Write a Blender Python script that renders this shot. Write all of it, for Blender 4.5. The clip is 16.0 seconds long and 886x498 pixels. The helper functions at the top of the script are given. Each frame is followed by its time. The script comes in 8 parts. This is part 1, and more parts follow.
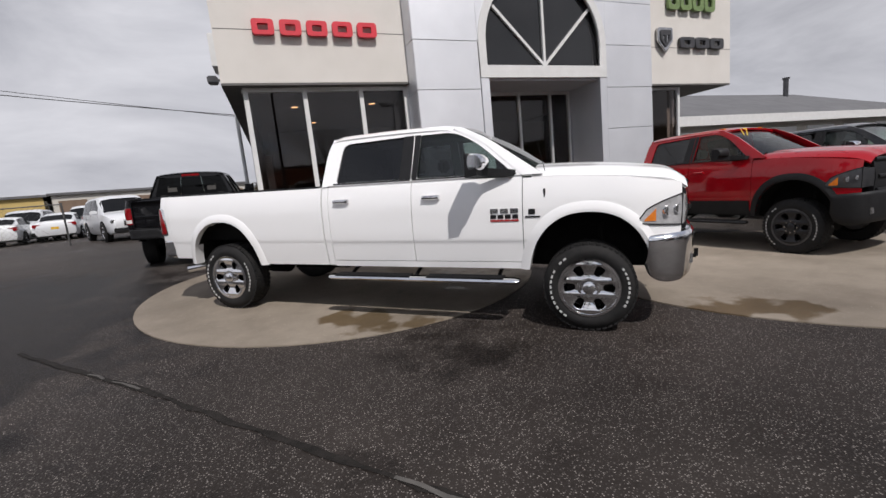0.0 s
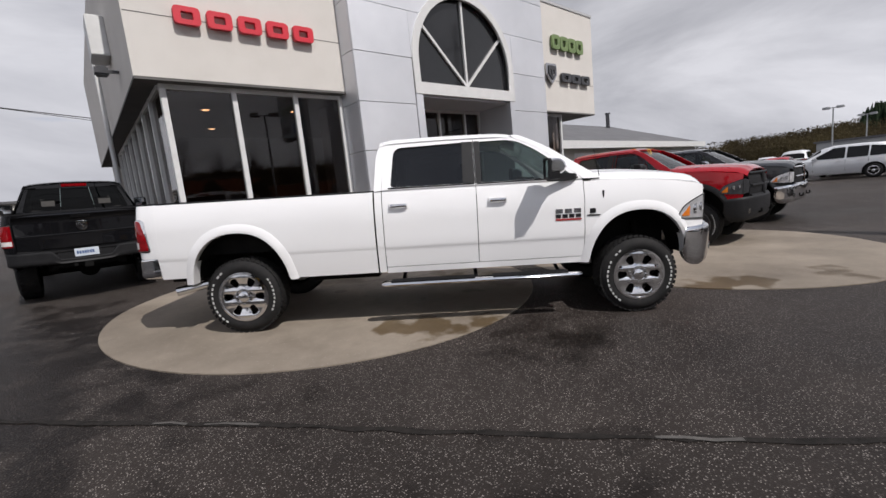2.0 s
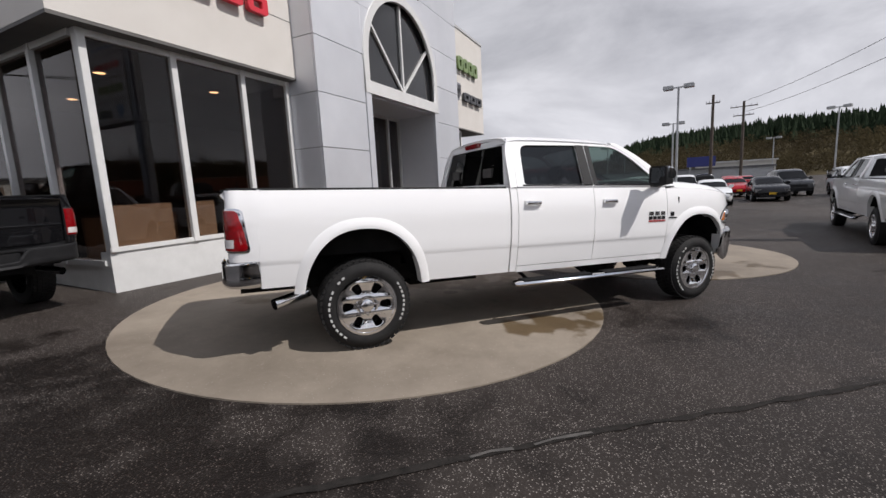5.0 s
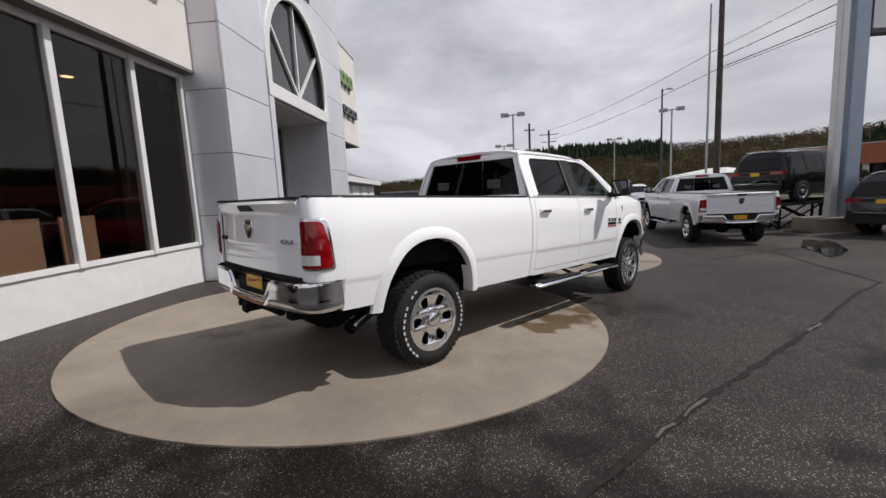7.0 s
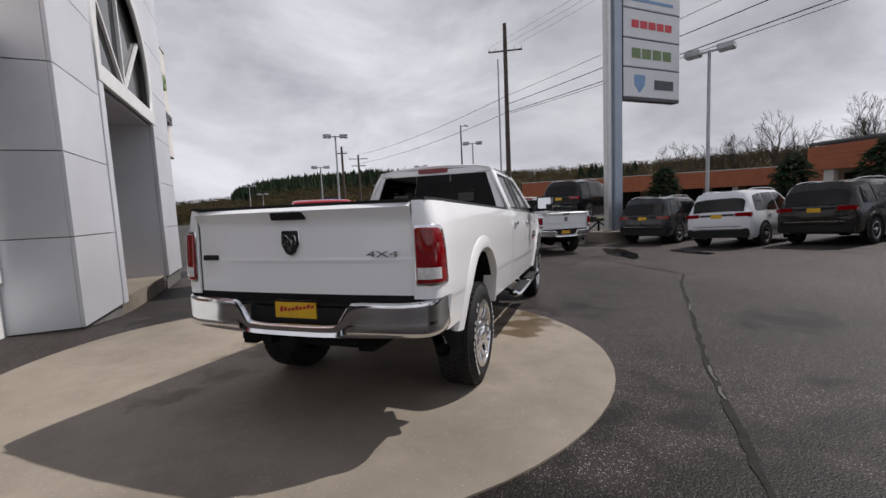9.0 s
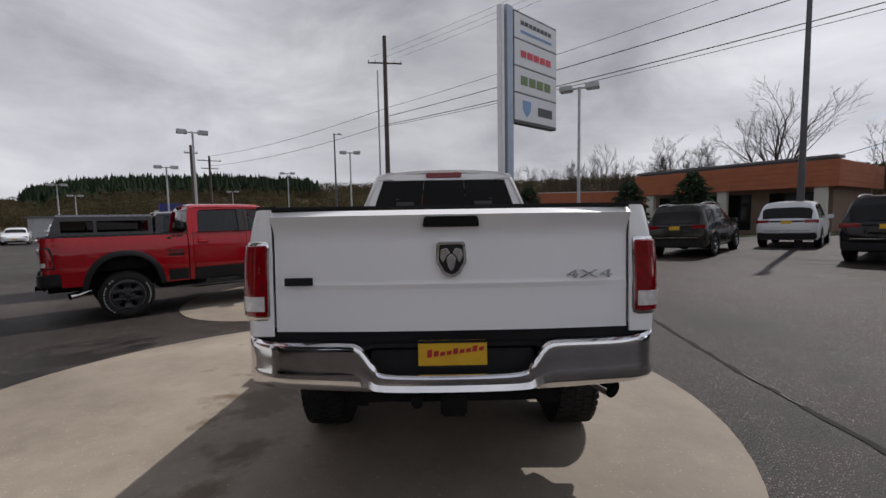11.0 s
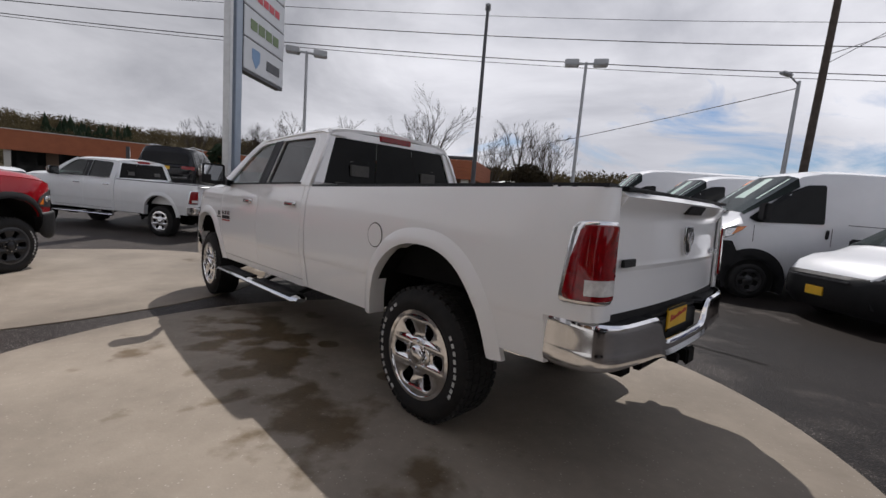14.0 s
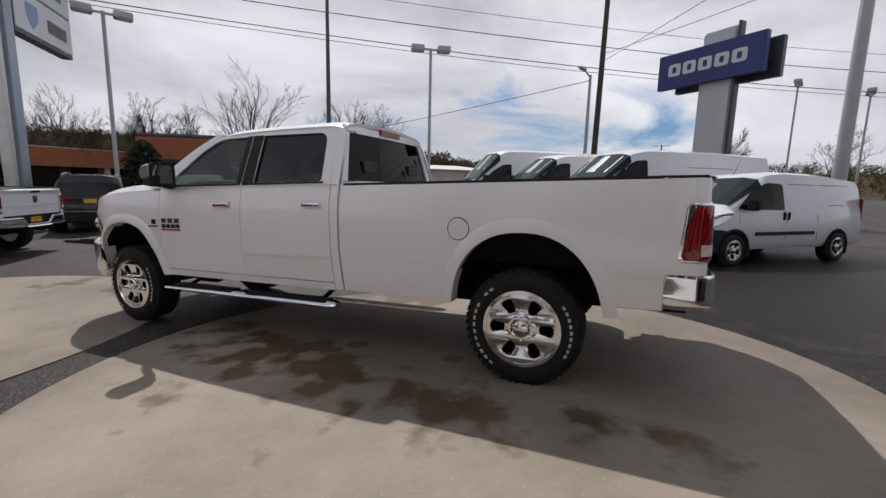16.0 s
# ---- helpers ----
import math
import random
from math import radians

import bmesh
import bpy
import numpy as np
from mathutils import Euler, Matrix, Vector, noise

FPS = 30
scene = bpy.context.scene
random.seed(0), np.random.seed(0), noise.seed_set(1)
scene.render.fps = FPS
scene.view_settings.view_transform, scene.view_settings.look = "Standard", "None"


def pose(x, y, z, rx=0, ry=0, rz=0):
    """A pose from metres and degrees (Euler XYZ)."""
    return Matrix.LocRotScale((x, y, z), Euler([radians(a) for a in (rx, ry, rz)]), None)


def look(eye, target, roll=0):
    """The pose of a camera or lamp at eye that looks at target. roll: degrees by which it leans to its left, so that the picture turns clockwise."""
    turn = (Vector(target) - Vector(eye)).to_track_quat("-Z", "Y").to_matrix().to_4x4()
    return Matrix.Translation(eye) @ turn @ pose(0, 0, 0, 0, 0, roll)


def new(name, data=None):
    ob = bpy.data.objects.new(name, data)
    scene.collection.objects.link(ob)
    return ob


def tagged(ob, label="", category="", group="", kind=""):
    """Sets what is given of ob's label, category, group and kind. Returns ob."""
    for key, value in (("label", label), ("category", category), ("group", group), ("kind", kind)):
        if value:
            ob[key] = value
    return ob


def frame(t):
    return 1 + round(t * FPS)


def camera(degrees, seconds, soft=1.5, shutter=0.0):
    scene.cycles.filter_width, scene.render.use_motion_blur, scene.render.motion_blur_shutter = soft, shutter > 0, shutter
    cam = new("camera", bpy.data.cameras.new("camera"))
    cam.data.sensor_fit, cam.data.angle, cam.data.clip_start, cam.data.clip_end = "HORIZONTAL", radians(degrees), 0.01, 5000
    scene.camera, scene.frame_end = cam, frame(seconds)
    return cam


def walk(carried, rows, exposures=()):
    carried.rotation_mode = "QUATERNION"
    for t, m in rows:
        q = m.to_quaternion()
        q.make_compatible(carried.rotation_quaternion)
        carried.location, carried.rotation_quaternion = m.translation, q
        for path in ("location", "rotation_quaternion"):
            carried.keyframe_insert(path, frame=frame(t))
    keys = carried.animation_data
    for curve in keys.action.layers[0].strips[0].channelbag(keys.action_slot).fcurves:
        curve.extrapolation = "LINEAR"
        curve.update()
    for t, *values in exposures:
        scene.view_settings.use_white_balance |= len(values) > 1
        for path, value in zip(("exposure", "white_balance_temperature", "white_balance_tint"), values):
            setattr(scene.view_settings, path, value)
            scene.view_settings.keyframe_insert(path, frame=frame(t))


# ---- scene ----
cam = camera(93.0, 16.0)
PATH = [
    (0, (0.104, 0.104, 1.381), (0.799, 1.955, 1.081), -5.7),
    (0.5, (-0.402, 0.28, 1.417), (0.391, 2.1, 1.17), -5.2),
    (1, (-0.904, 0.468, 1.42), (0.123, 2.164, 1.162), -4.9),
    (1.5, (-1.355, 0.787, 1.447), (-0.248, 2.434, 1.195), -5.1),
    (2, (-1.807, 1.094, 1.45), (-0.532, 2.608, 1.164), -5.8),
    (2.5, (-2.159, 1.496, 1.437), (-0.788, 2.921, 1.139), -5.4),
    (3, (-2.479, 1.895, 1.461), (-1.001, 3.218, 1.213), -4.5),
    (3.5, (-2.816, 2.308, 1.474), (-1.205, 3.462, 1.204), -4.0),
    (3.7, (-2.93, 2.507, 1.468), (-1.329, 3.671, 1.179), -5.2),
    (5.8, (-3.901, 4.429, 1.54), (-1.996, 4.992, 1.307), -5.2),
    (6, (-3.945, 4.622, 1.537), (-2.022, 5.125, 1.316), -6.5),
    (6.5, (-4.027, 5.124, 1.563), (-2.084, 5.547, 1.346), -4.9),
    (7, (-4.103, 5.621, 1.56), (-2.124, 5.756, 1.301), -2.8),
    (7.5, (-4.044, 6.142, 1.542), (-2.057, 6.113, 1.318), -4.1),
    (8, (-4.021, 6.66, 1.541), (-2.055, 6.346, 1.351), -3.4),
    (8.5, (-3.828, 7.129, 1.525), (-1.928, 6.542, 1.309), -4.8),
    (9, (-3.602, 7.553, 1.527), (-1.767, 6.784, 1.334), -2.6),
    (9.2, (-3.527, 7.729, 1.532), (-1.732, 6.87, 1.334), -1.9),
    (11.3, (-1.9, 8.799, 1.543), (-0.486, 7.391, 1.41), 0.8),
    (11.5, (-1.732, 8.89, 1.519), (-0.388, 7.415, 1.389), 2.3),
    (11.8, (-1.487, 9.023, 1.515), (-0.318, 7.413, 1.315), 3.2),
    (12, (-1.331, 9.112, 1.515), (-0.255, 7.439, 1.315), 4.3),
    (12.5, (-0.898, 9.261, 1.516), (0.004, 7.489, 1.307), 6.6),
    (13, (-0.485, 9.478, 1.502), (0.163, 7.602, 1.258), 7.1),
    (13.4, (-0.153, 9.621, 1.472), (0.292, 7.689, 1.21), 4.9),
    (13.5, (-0.07, 9.646, 1.484), (0.331, 7.709, 1.192), 5.5),
    (14, (0.36, 9.838, 1.495), (0.512, 7.859, 1.242), 4.6),
    (14.5, (0.799, 9.989, 1.507), (0.71, 8.012, 1.218), 3.8),
    (15, (1.245, 9.977, 1.515), (1.004, 8.013, 1.225), 3.0),
    (15.5, (1.674, 10.003, 1.518), (1.185, 8.091, 1.193), 1.2),
    (16, (2.072, 9.896, 1.501), (1.449, 8.019, 1.202), 1.4),
]
walk(cam, [(t, look(eye, target, roll)) for t, eye, target, roll in PATH],
     [(0.0, 0.10), (3.5, 0.18), (6.5, 0.19), (9.0, 0.20), (11.5, 0.02), (12.5, 0.04), (14.0, 0.13), (16.0, 0.11)])

# ---- world, sun ----
SUN_DIR = Vector((0.05, -0.80, 1.0)).normalized()
world = bpy.data.worlds.new("sky")
scene.world = world
world.use_nodes = True
wn, wl = world.node_tree.nodes, world.node_tree.links
bg = wn["Background"]
sky = wn.new("ShaderNodeTexSky")
sky.sky_type = "NISHITA"
sky.sun_disc = False
sky.sun_elevation = math.asin(SUN_DIR.z)
sky.sun_rotation = math.atan2(SUN_DIR.x, SUN_DIR.y)
coord = wn.new("ShaderNodeTexCoord")
squash = wn.new("ShaderNodeMapping")
squash.inputs["Scale"].default_value = (1.0, 1.0, 2.6)
wl.new(coord.outputs["Generated"], squash.inputs["Vector"])
cloud = wn.new("ShaderNodeTexNoise")
cloud.inputs["Scale"].default_value = 2.1
cloud.inputs["Detail"].default_value = 9.0
cloud.inputs["Roughness"].default_value = 0.58
cloud.inputs["Distortion"].default_value = 0.4
wl.new(squash.outputs["Vector"], cloud.inputs["Vector"])
tone = wn.new("ShaderNodeValToRGB")
tone.color_ramp.elements[0].position = 0.30
tone.color_ramp.elements[0].color = (6.5, 6.6, 7.4, 1)
tone.color_ramp.elements[1].position = 0.68
tone.color_ramp.elements[1].color = (11.5, 11.5, 12.35, 1)
wl.new(cloud.outputs["Fac"], tone.inputs["Fac"])
# the sky is brighter and more broken towards the sun, heavier away from it
way = wn.new("ShaderNodeVectorMath")
way.operation = "DOT_PRODUCT"
way.inputs[1].default_value = (-0.35, -0.94, 0.0)
wl.new(coord.outputs["Generated"], way.inputs[0])
south = wn.new("ShaderNodeMapRange")
south.inputs["From Min"].default_value = -0.8
south.inputs["From Max"].default_value = 0.9
south.inputs["To Min"].default_value = 1.0
south.inputs["To Max"].default_value = 1.17
wl.new(way.outputs["Value"], south.inputs["Value"])
lit = wn.new("ShaderNodeVectorMath")
lit.operation = "SCALE"
wl.new(tone.outputs["Color"], lit.inputs[0])
wl.new(south.outputs["Result"], lit.inputs["Scale"])
cloudy = lit.outputs["Vector"]
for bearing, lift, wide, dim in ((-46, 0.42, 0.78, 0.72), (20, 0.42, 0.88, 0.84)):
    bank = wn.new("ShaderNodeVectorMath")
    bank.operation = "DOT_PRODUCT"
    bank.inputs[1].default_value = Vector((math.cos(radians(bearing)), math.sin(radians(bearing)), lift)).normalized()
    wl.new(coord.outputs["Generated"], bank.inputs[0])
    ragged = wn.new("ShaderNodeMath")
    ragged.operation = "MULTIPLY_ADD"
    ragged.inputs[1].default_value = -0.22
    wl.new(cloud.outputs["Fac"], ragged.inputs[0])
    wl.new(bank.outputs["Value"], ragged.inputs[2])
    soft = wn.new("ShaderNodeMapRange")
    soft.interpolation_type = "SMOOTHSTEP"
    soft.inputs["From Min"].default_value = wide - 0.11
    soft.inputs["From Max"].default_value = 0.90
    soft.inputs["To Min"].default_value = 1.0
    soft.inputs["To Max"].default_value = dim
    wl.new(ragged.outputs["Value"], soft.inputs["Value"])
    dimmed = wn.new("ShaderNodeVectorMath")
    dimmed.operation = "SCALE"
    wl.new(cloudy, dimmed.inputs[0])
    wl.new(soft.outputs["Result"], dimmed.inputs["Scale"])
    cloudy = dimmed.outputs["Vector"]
gap = wn.new("ShaderNodeTexNoise")
gap.inputs["Scale"].default_value = 3.2
gap.inputs["Detail"].default_value = 8.0
gap.inputs["Roughness"].default_value = 0.6
gap.inputs["Distortion"].default_value = 0.8
wl.new(squash.outputs["Vector"], gap.inputs["Vector"])
tall = wn.new("ShaderNodeMapping")
tall.inputs["Scale"].default_value = (1.0, 1.0, 4.5)
wl.new(coord.outputs["Generated"], tall.inputs["Vector"])
hole = wn.new("ShaderNodeVectorMath")
hole.operation = "DISTANCE"
hole.inputs[1].default_value = (-0.53, -0.84, 0.57)
wl.new(tall.outputs["Vector"], hole.inputs[0])
hole_soft = wn.new("ShaderNodeMapRange")
hole_soft.inputs["From Min"].default_value = 0.12
hole_soft.inputs["From Max"].default_value = 0.75
hole_soft.inputs["To Min"].default_value = 0.34
hole_soft.inputs["To Max"].default_value = 0.0
wl.new(hole.outputs["Value"], hole_soft.inputs["Value"])
gap_sum = wn.new("ShaderNodeMath")
gap_sum.operation = "ADD"
wl.new(gap.outputs["Fac"], gap_sum.inputs[0])
wl.new(hole_soft.outputs["Result"], gap_sum.inputs[1])
gap_edge = wn.new("ShaderNodeMapRange")
gap_edge.inputs["From Min"].default_value = 0.69
gap_edge.inputs["From Max"].default_value = 0.90
wl.new(gap_sum.outputs["Value"], gap_edge.inputs["Value"])
# darker clear sky is added high overhead to hold down the fill light
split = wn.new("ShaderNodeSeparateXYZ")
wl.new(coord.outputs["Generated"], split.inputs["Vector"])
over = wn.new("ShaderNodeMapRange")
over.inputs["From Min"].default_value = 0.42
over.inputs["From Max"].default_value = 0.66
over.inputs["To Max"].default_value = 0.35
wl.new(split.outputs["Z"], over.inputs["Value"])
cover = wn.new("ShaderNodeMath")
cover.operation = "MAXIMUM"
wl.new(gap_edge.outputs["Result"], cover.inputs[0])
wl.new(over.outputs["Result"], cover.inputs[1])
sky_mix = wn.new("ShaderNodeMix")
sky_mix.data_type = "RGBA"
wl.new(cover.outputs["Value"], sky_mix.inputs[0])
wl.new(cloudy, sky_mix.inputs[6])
clear = wn.new("ShaderNodeVectorMath")
clear.operation = "MULTIPLY"
clear.inputs[1].default_value = (0.66, 0.93, 1.28)
wl.new(sky.outputs["Color"], clear.inputs[0])
wl.new(clear.outputs["Vector"], sky_mix.inputs[7])
wl.new(sky_mix.outputs[2], bg.inputs["Color"])
bg.inputs["Strength"].default_value = 0.058

sun_lamp = bpy.data.lights.new("sun", "SUN")
sun_lamp.energy, sun_lamp.angle, sun_lamp.color = 3.35, radians(0.6), (1.0, 0.95, 0.92)
sun = new("sun", sun_lamp)
sun.matrix_world = look((0, 0, 30), Vector((0, 0, 30)) - SUN_DIR)


# ---- materials ----
def surf(name, col, col2=None, scale=6.0, rough=0.5, metal=0.0, bump=0.0, bump_scale=60.0, coat=0.0, per_object=0.0, spec=0.5, fine=0.0):
    m = bpy.data.materials.new(name)
    m.use_nodes = True
    n, k = m.node_tree.nodes, m.node_tree.links
    b = n["Principled BSDF"]
    b.inputs["Roughness"].default_value = rough
    b.inputs["Metallic"].default_value = metal
    b.inputs["Coat Weight"].default_value = coat
    b.inputs["Coat Roughness"].default_value = 0.04
    b.inputs["Specular IOR Level"].default_value = spec
    b.inputs["Base Color"].default_value = (*col, 1)
    tc = n.new("ShaderNodeTexCoord")
    last = None
    if col2:
        nz = n.new("ShaderNodeTexNoise")
        nz.inputs["Scale"].default_value = scale
        nz.inputs["Detail"].default_value = 6.0
        nz.inputs["Roughness"].default_value = 0.6
        k.new(tc.outputs["Object"], nz.inputs["Vector"])
        rp = n.new("ShaderNodeValToRGB")
        rp.color_ramp.elements[0].position, rp.color_ramp.elements[1].position = 0.33, 0.67
        rp.color_ramp.elements[0].color, rp.color_ramp.elements[1].color = (*col, 1), (*col2, 1)
        k.new(nz.outputs["Fac"], rp.inputs["Fac"])
        last = rp.outputs["Color"]
        rr = n.new("ShaderNodeMapRange")
        rr.inputs["To Min"].default_value, rr.inputs["To Max"].default_value = max(0.0, rough - 0.06), min(1.0, rough + 0.06)
        k.new(nz.outputs["Fac"], rr.inputs["Value"])
        k.new(rr.outputs["Result"], b.inputs["Roughness"])
    if fine:
        nf = n.new("ShaderNodeTexNoise")
        nf.inputs["Scale"].default_value = bump_scale
        nf.inputs["Detail"].default_value = 3.0
        k.new(tc.outputs["Object"], nf.inputs["Vector"])
        fr = n.new("ShaderNodeMapRange")
        fr.inputs["From Min"].default_value, fr.inputs["From Max"].default_value = 0.3, 0.7
        fr.inputs["To Min"].default_value, fr.inputs["To Max"].default_value = 1 - fine, 1 + fine
        k.new(nf.outputs["Fac"], fr.inputs["Value"])
        sc = n.new("ShaderNodeVectorMath")
        sc.operation = "SCALE"
        if last is None:
            sc.inputs[0].default_value = col
        else:
            k.new(last, sc.inputs[0])
        k.new(fr.outputs["Result"], sc.inputs["Scale"])
        last = sc.outputs["Vector"]
    if per_object:
        oi = n.new("ShaderNodeObjectInfo")
        pr = n.new("ShaderNodeMapRange")
        pr.inputs["To Min"].default_value, pr.inputs["To Max"].default_value = 1 - per_object, 1 + per_object
        k.new(oi.outputs["Random"], pr.inputs["Value"])
        s2 = n.new("ShaderNodeVectorMath")
        s2.operation = "SCALE"
        if last is None:
            s2.inputs[0].default_value = col
        else:
            k.new(last, s2.inputs[0])
        k.new(pr.outputs["Result"], s2.inputs["Scale"])
        last = s2.outputs["Vector"]
    if last is not None:
        k.new(last, b.inputs["Base Color"])
    if bump:
        nb = n.new("ShaderNodeTexNoise")
        nb.inputs["Scale"].default_value = bump_scale
        nb.inputs["Detail"].default_value = 4.0
        k.new(tc.outputs["Object"], nb.inputs["Vector"])
        bp = n.new("ShaderNodeBump")
        bp.inputs["Strength"].default_value = bump
        bp.inputs["Distance"].default_value = 0.01
        k.new(nb.outputs["Fac"], bp.inputs["Height"])
        k.new(bp.outputs["Normal"], b.inputs["Normal"])
    return m


def glass(name, tint, gloss=0.05, base_gloss=0.05):
    m = bpy.data.materials.new(name)
    m.use_nodes = True
    n, k = m.node_tree.nodes, m.node_tree.links
    n.remove(n["Principled BSDF"])
    tr = n.new("ShaderNodeBsdfTransparent")
    tr.inputs["Color"].default_value = (*tint, 1)
    gl = n.new("ShaderNodeBsdfGlossy")
    gl.inputs["Roughness"].default_value = gloss
    lw = n.new("ShaderNodeLayerWeight")
    lw.inputs["Blend"].default_value = 0.5
    pw = n.new("ShaderNodeMath")
    pw.operation, pw.inputs[1].default_value = "POWER", 5.0
    k.new(lw.outputs["Facing"], pw.inputs[0])
    fr = n.new("ShaderNodeMapRange")
    fr.inputs["To Min"].default_value, fr.inputs["To Max"].default_value = base_gloss, 1.0
    k.new(pw.outputs["Value"], fr.inputs["Value"])
    mx = n.new("ShaderNodeMixShader")
    k.new(fr.outputs["Result"], mx.inputs["Fac"])
    k.new(tr.outputs["BSDF"], mx.inputs[1])
    k.new(gl.outputs["BSDF"], mx.inputs[2])
    k.new(mx.outputs["Shader"], n["Material Output"].inputs["Surface"])
    return m


def glow(name, col, power):
    m = bpy.data.materials.new(name)
    m.use_nodes = True
    b = m.node_tree.nodes["Principled BSDF"]
    b.inputs["Base Color"].default_value = (*col, 1)
    b.inputs["Emission Color"].default_value = (*col, 1)
    b.inputs["Emission Strength"].default_value = power
    return m


def ground_mat(name, dark, light, speck, speck_amount, rough, stain, grain=65.0, damp_shade=(), damp_shade_rough=0.30, damp_shade_col=(0.44, 0.38, 0.29), relief=0.5, spec=0.22, edge=0.12):
    """Aggregate specks, mottling and broad stains at real size, in object space (metres)."""
    m = bpy.data.materials.new(name)
    m.use_nodes = True
    n, k = m.node_tree.nodes, m.node_tree.links
    b = n["Principled BSDF"]
    b.inputs["Specular IOR Level"].default_value = spec
    tc = n.new("ShaderNodeTexCoord")
    big = n.new("ShaderNodeTexNoise")
    big.inputs["Scale"].default_value, big.inputs["Detail"].default_value = 0.55, 6.0
    big.inputs["Roughness"].default_value = 0.72
    k.new(tc.outputs["Object"], big.inputs["Vector"])
    rp = n.new("ShaderNodeValToRGB")
    rp.color_ramp.elements[0].position, rp.color_ramp.elements[1].position = 0.32, 0.68
    rp.color_ramp.elements[0].color, rp.color_ramp.elements[1].color = (*dark, 1), (*light, 1)
    k.new(big.outputs["Fac"], rp.inputs["Fac"])
    vo = n.new("ShaderNodeTexVoronoi")
    vo.inputs["Scale"].default_value = grain
    k.new(tc.outputs["Object"], vo.inputs["Vector"])
    near = n.new("ShaderNodeMapRange")
    near.inputs["From Min"].default_value, near.inputs["From Max"].default_value = 0.18, 0.42
    near.inputs["To Min"].default_value, near.inputs["To Max"].default_value = 1.0, 0.0
    k.new(vo.outputs["Distance"], near.inputs["Value"])
    sep = n.new("ShaderNodeSeparateColor")
    k.new(vo.outputs["Color"], sep.inputs["Color"])
    pick = n.new("ShaderNodeMapRange")
    pick.inputs["From Min"].default_value, pick.inputs["From Max"].default_value = 1 - speck_amount, 1.0
    k.new(sep.outputs["Red"], pick.inputs["Value"])
    mul = n.new("ShaderNodeMath")
    mul.operation = "MULTIPLY"
    k.new(near.outputs["Result"], mul.inputs[0])
    k.new(pick.outputs["Result"], mul.inputs[1])
    mx = n.new("ShaderNodeMix")
    mx.data_type = "RGBA"
    k.new(mul.outputs["Value"], mx.inputs[0])
    k.new(rp.outputs["Color"], mx.inputs[6])
    mx.inputs[7].default_value = (*speck, 1)
    st = n.new("ShaderNodeTexNoise")
    st.inputs["Scale"].default_value, st.inputs["Detail"].default_value = 0.16, 3.0
    k.new(tc.outputs["Object"], st.inputs["Vector"])
    sr = n.new("ShaderNodeMapRange")
    sr.inputs["From Min"].default_value, sr.inputs["From Max"].default_value = 0.35, 0.65
    sr.inputs["To Min"].default_value, sr.inputs["To Max"].default_value = 1 - stain, 1 + stain
    k.new(st.outputs["Fac"], sr.inputs["Value"])
    sc = n.new("ShaderNodeVectorMath")
    sc.operation = "SCALE"
    k.new(mx.outputs[2], sc.inputs[0])
    k.new(sr.outputs["Result"], sc.inputs["Scale"])
    rr = n.new("ShaderNodeMapRange")
    rr.inputs["From Min"].default_value, rr.inputs["From Max"].default_value = 0.3, 0.7
    rr.inputs["To Min"].default_value, rr.inputs["To Max"].default_value = rough - 0.12, rough + 0.08
    k.new(big.outputs["Fac"], rr.inputs["Value"])
    colour, gloss = sc.outputs["Vector"], rr.outputs["Result"]
    if damp_shade:
        # damp stains and darkened patches with ragged edges: centre, reach and depth of each
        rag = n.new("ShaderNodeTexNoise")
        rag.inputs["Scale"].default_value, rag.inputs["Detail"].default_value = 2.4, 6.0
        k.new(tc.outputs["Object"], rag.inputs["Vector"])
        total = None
        for cx, cy, reach, depth in damp_shade:
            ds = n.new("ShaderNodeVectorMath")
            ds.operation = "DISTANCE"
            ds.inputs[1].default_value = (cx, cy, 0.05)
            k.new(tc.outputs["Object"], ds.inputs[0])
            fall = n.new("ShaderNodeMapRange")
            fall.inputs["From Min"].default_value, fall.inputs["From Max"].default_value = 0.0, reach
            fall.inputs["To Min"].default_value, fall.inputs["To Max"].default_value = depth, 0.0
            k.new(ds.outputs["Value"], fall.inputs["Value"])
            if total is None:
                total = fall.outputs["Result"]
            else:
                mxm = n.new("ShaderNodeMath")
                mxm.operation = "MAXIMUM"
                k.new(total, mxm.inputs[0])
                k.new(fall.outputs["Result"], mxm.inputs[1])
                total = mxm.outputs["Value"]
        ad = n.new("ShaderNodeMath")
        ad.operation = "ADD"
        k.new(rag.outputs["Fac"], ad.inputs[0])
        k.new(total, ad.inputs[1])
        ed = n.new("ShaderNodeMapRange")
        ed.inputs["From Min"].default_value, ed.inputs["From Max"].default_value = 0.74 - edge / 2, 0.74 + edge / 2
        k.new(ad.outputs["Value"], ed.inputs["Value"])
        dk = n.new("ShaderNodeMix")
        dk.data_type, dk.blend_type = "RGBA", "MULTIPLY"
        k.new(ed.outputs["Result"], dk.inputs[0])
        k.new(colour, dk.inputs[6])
        dk.inputs[7].default_value = (*damp_shade_col, 1)
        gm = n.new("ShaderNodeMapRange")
        gm.inputs["To Max"].default_value = damp_shade_rough
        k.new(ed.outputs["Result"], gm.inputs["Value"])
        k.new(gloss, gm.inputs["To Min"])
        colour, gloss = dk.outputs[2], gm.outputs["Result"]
    k.new(colour, b.inputs["Base Color"])
    k.new(gloss, b.inputs["Roughness"])
    bp = n.new("ShaderNodeBump")
    bp.inputs["Strength"].default_value, bp.inputs["Distance"].default_value = relief, 0.006
    bp.invert = True
    k.new(vo.outputs["Distance"], bp.inputs["Height"])
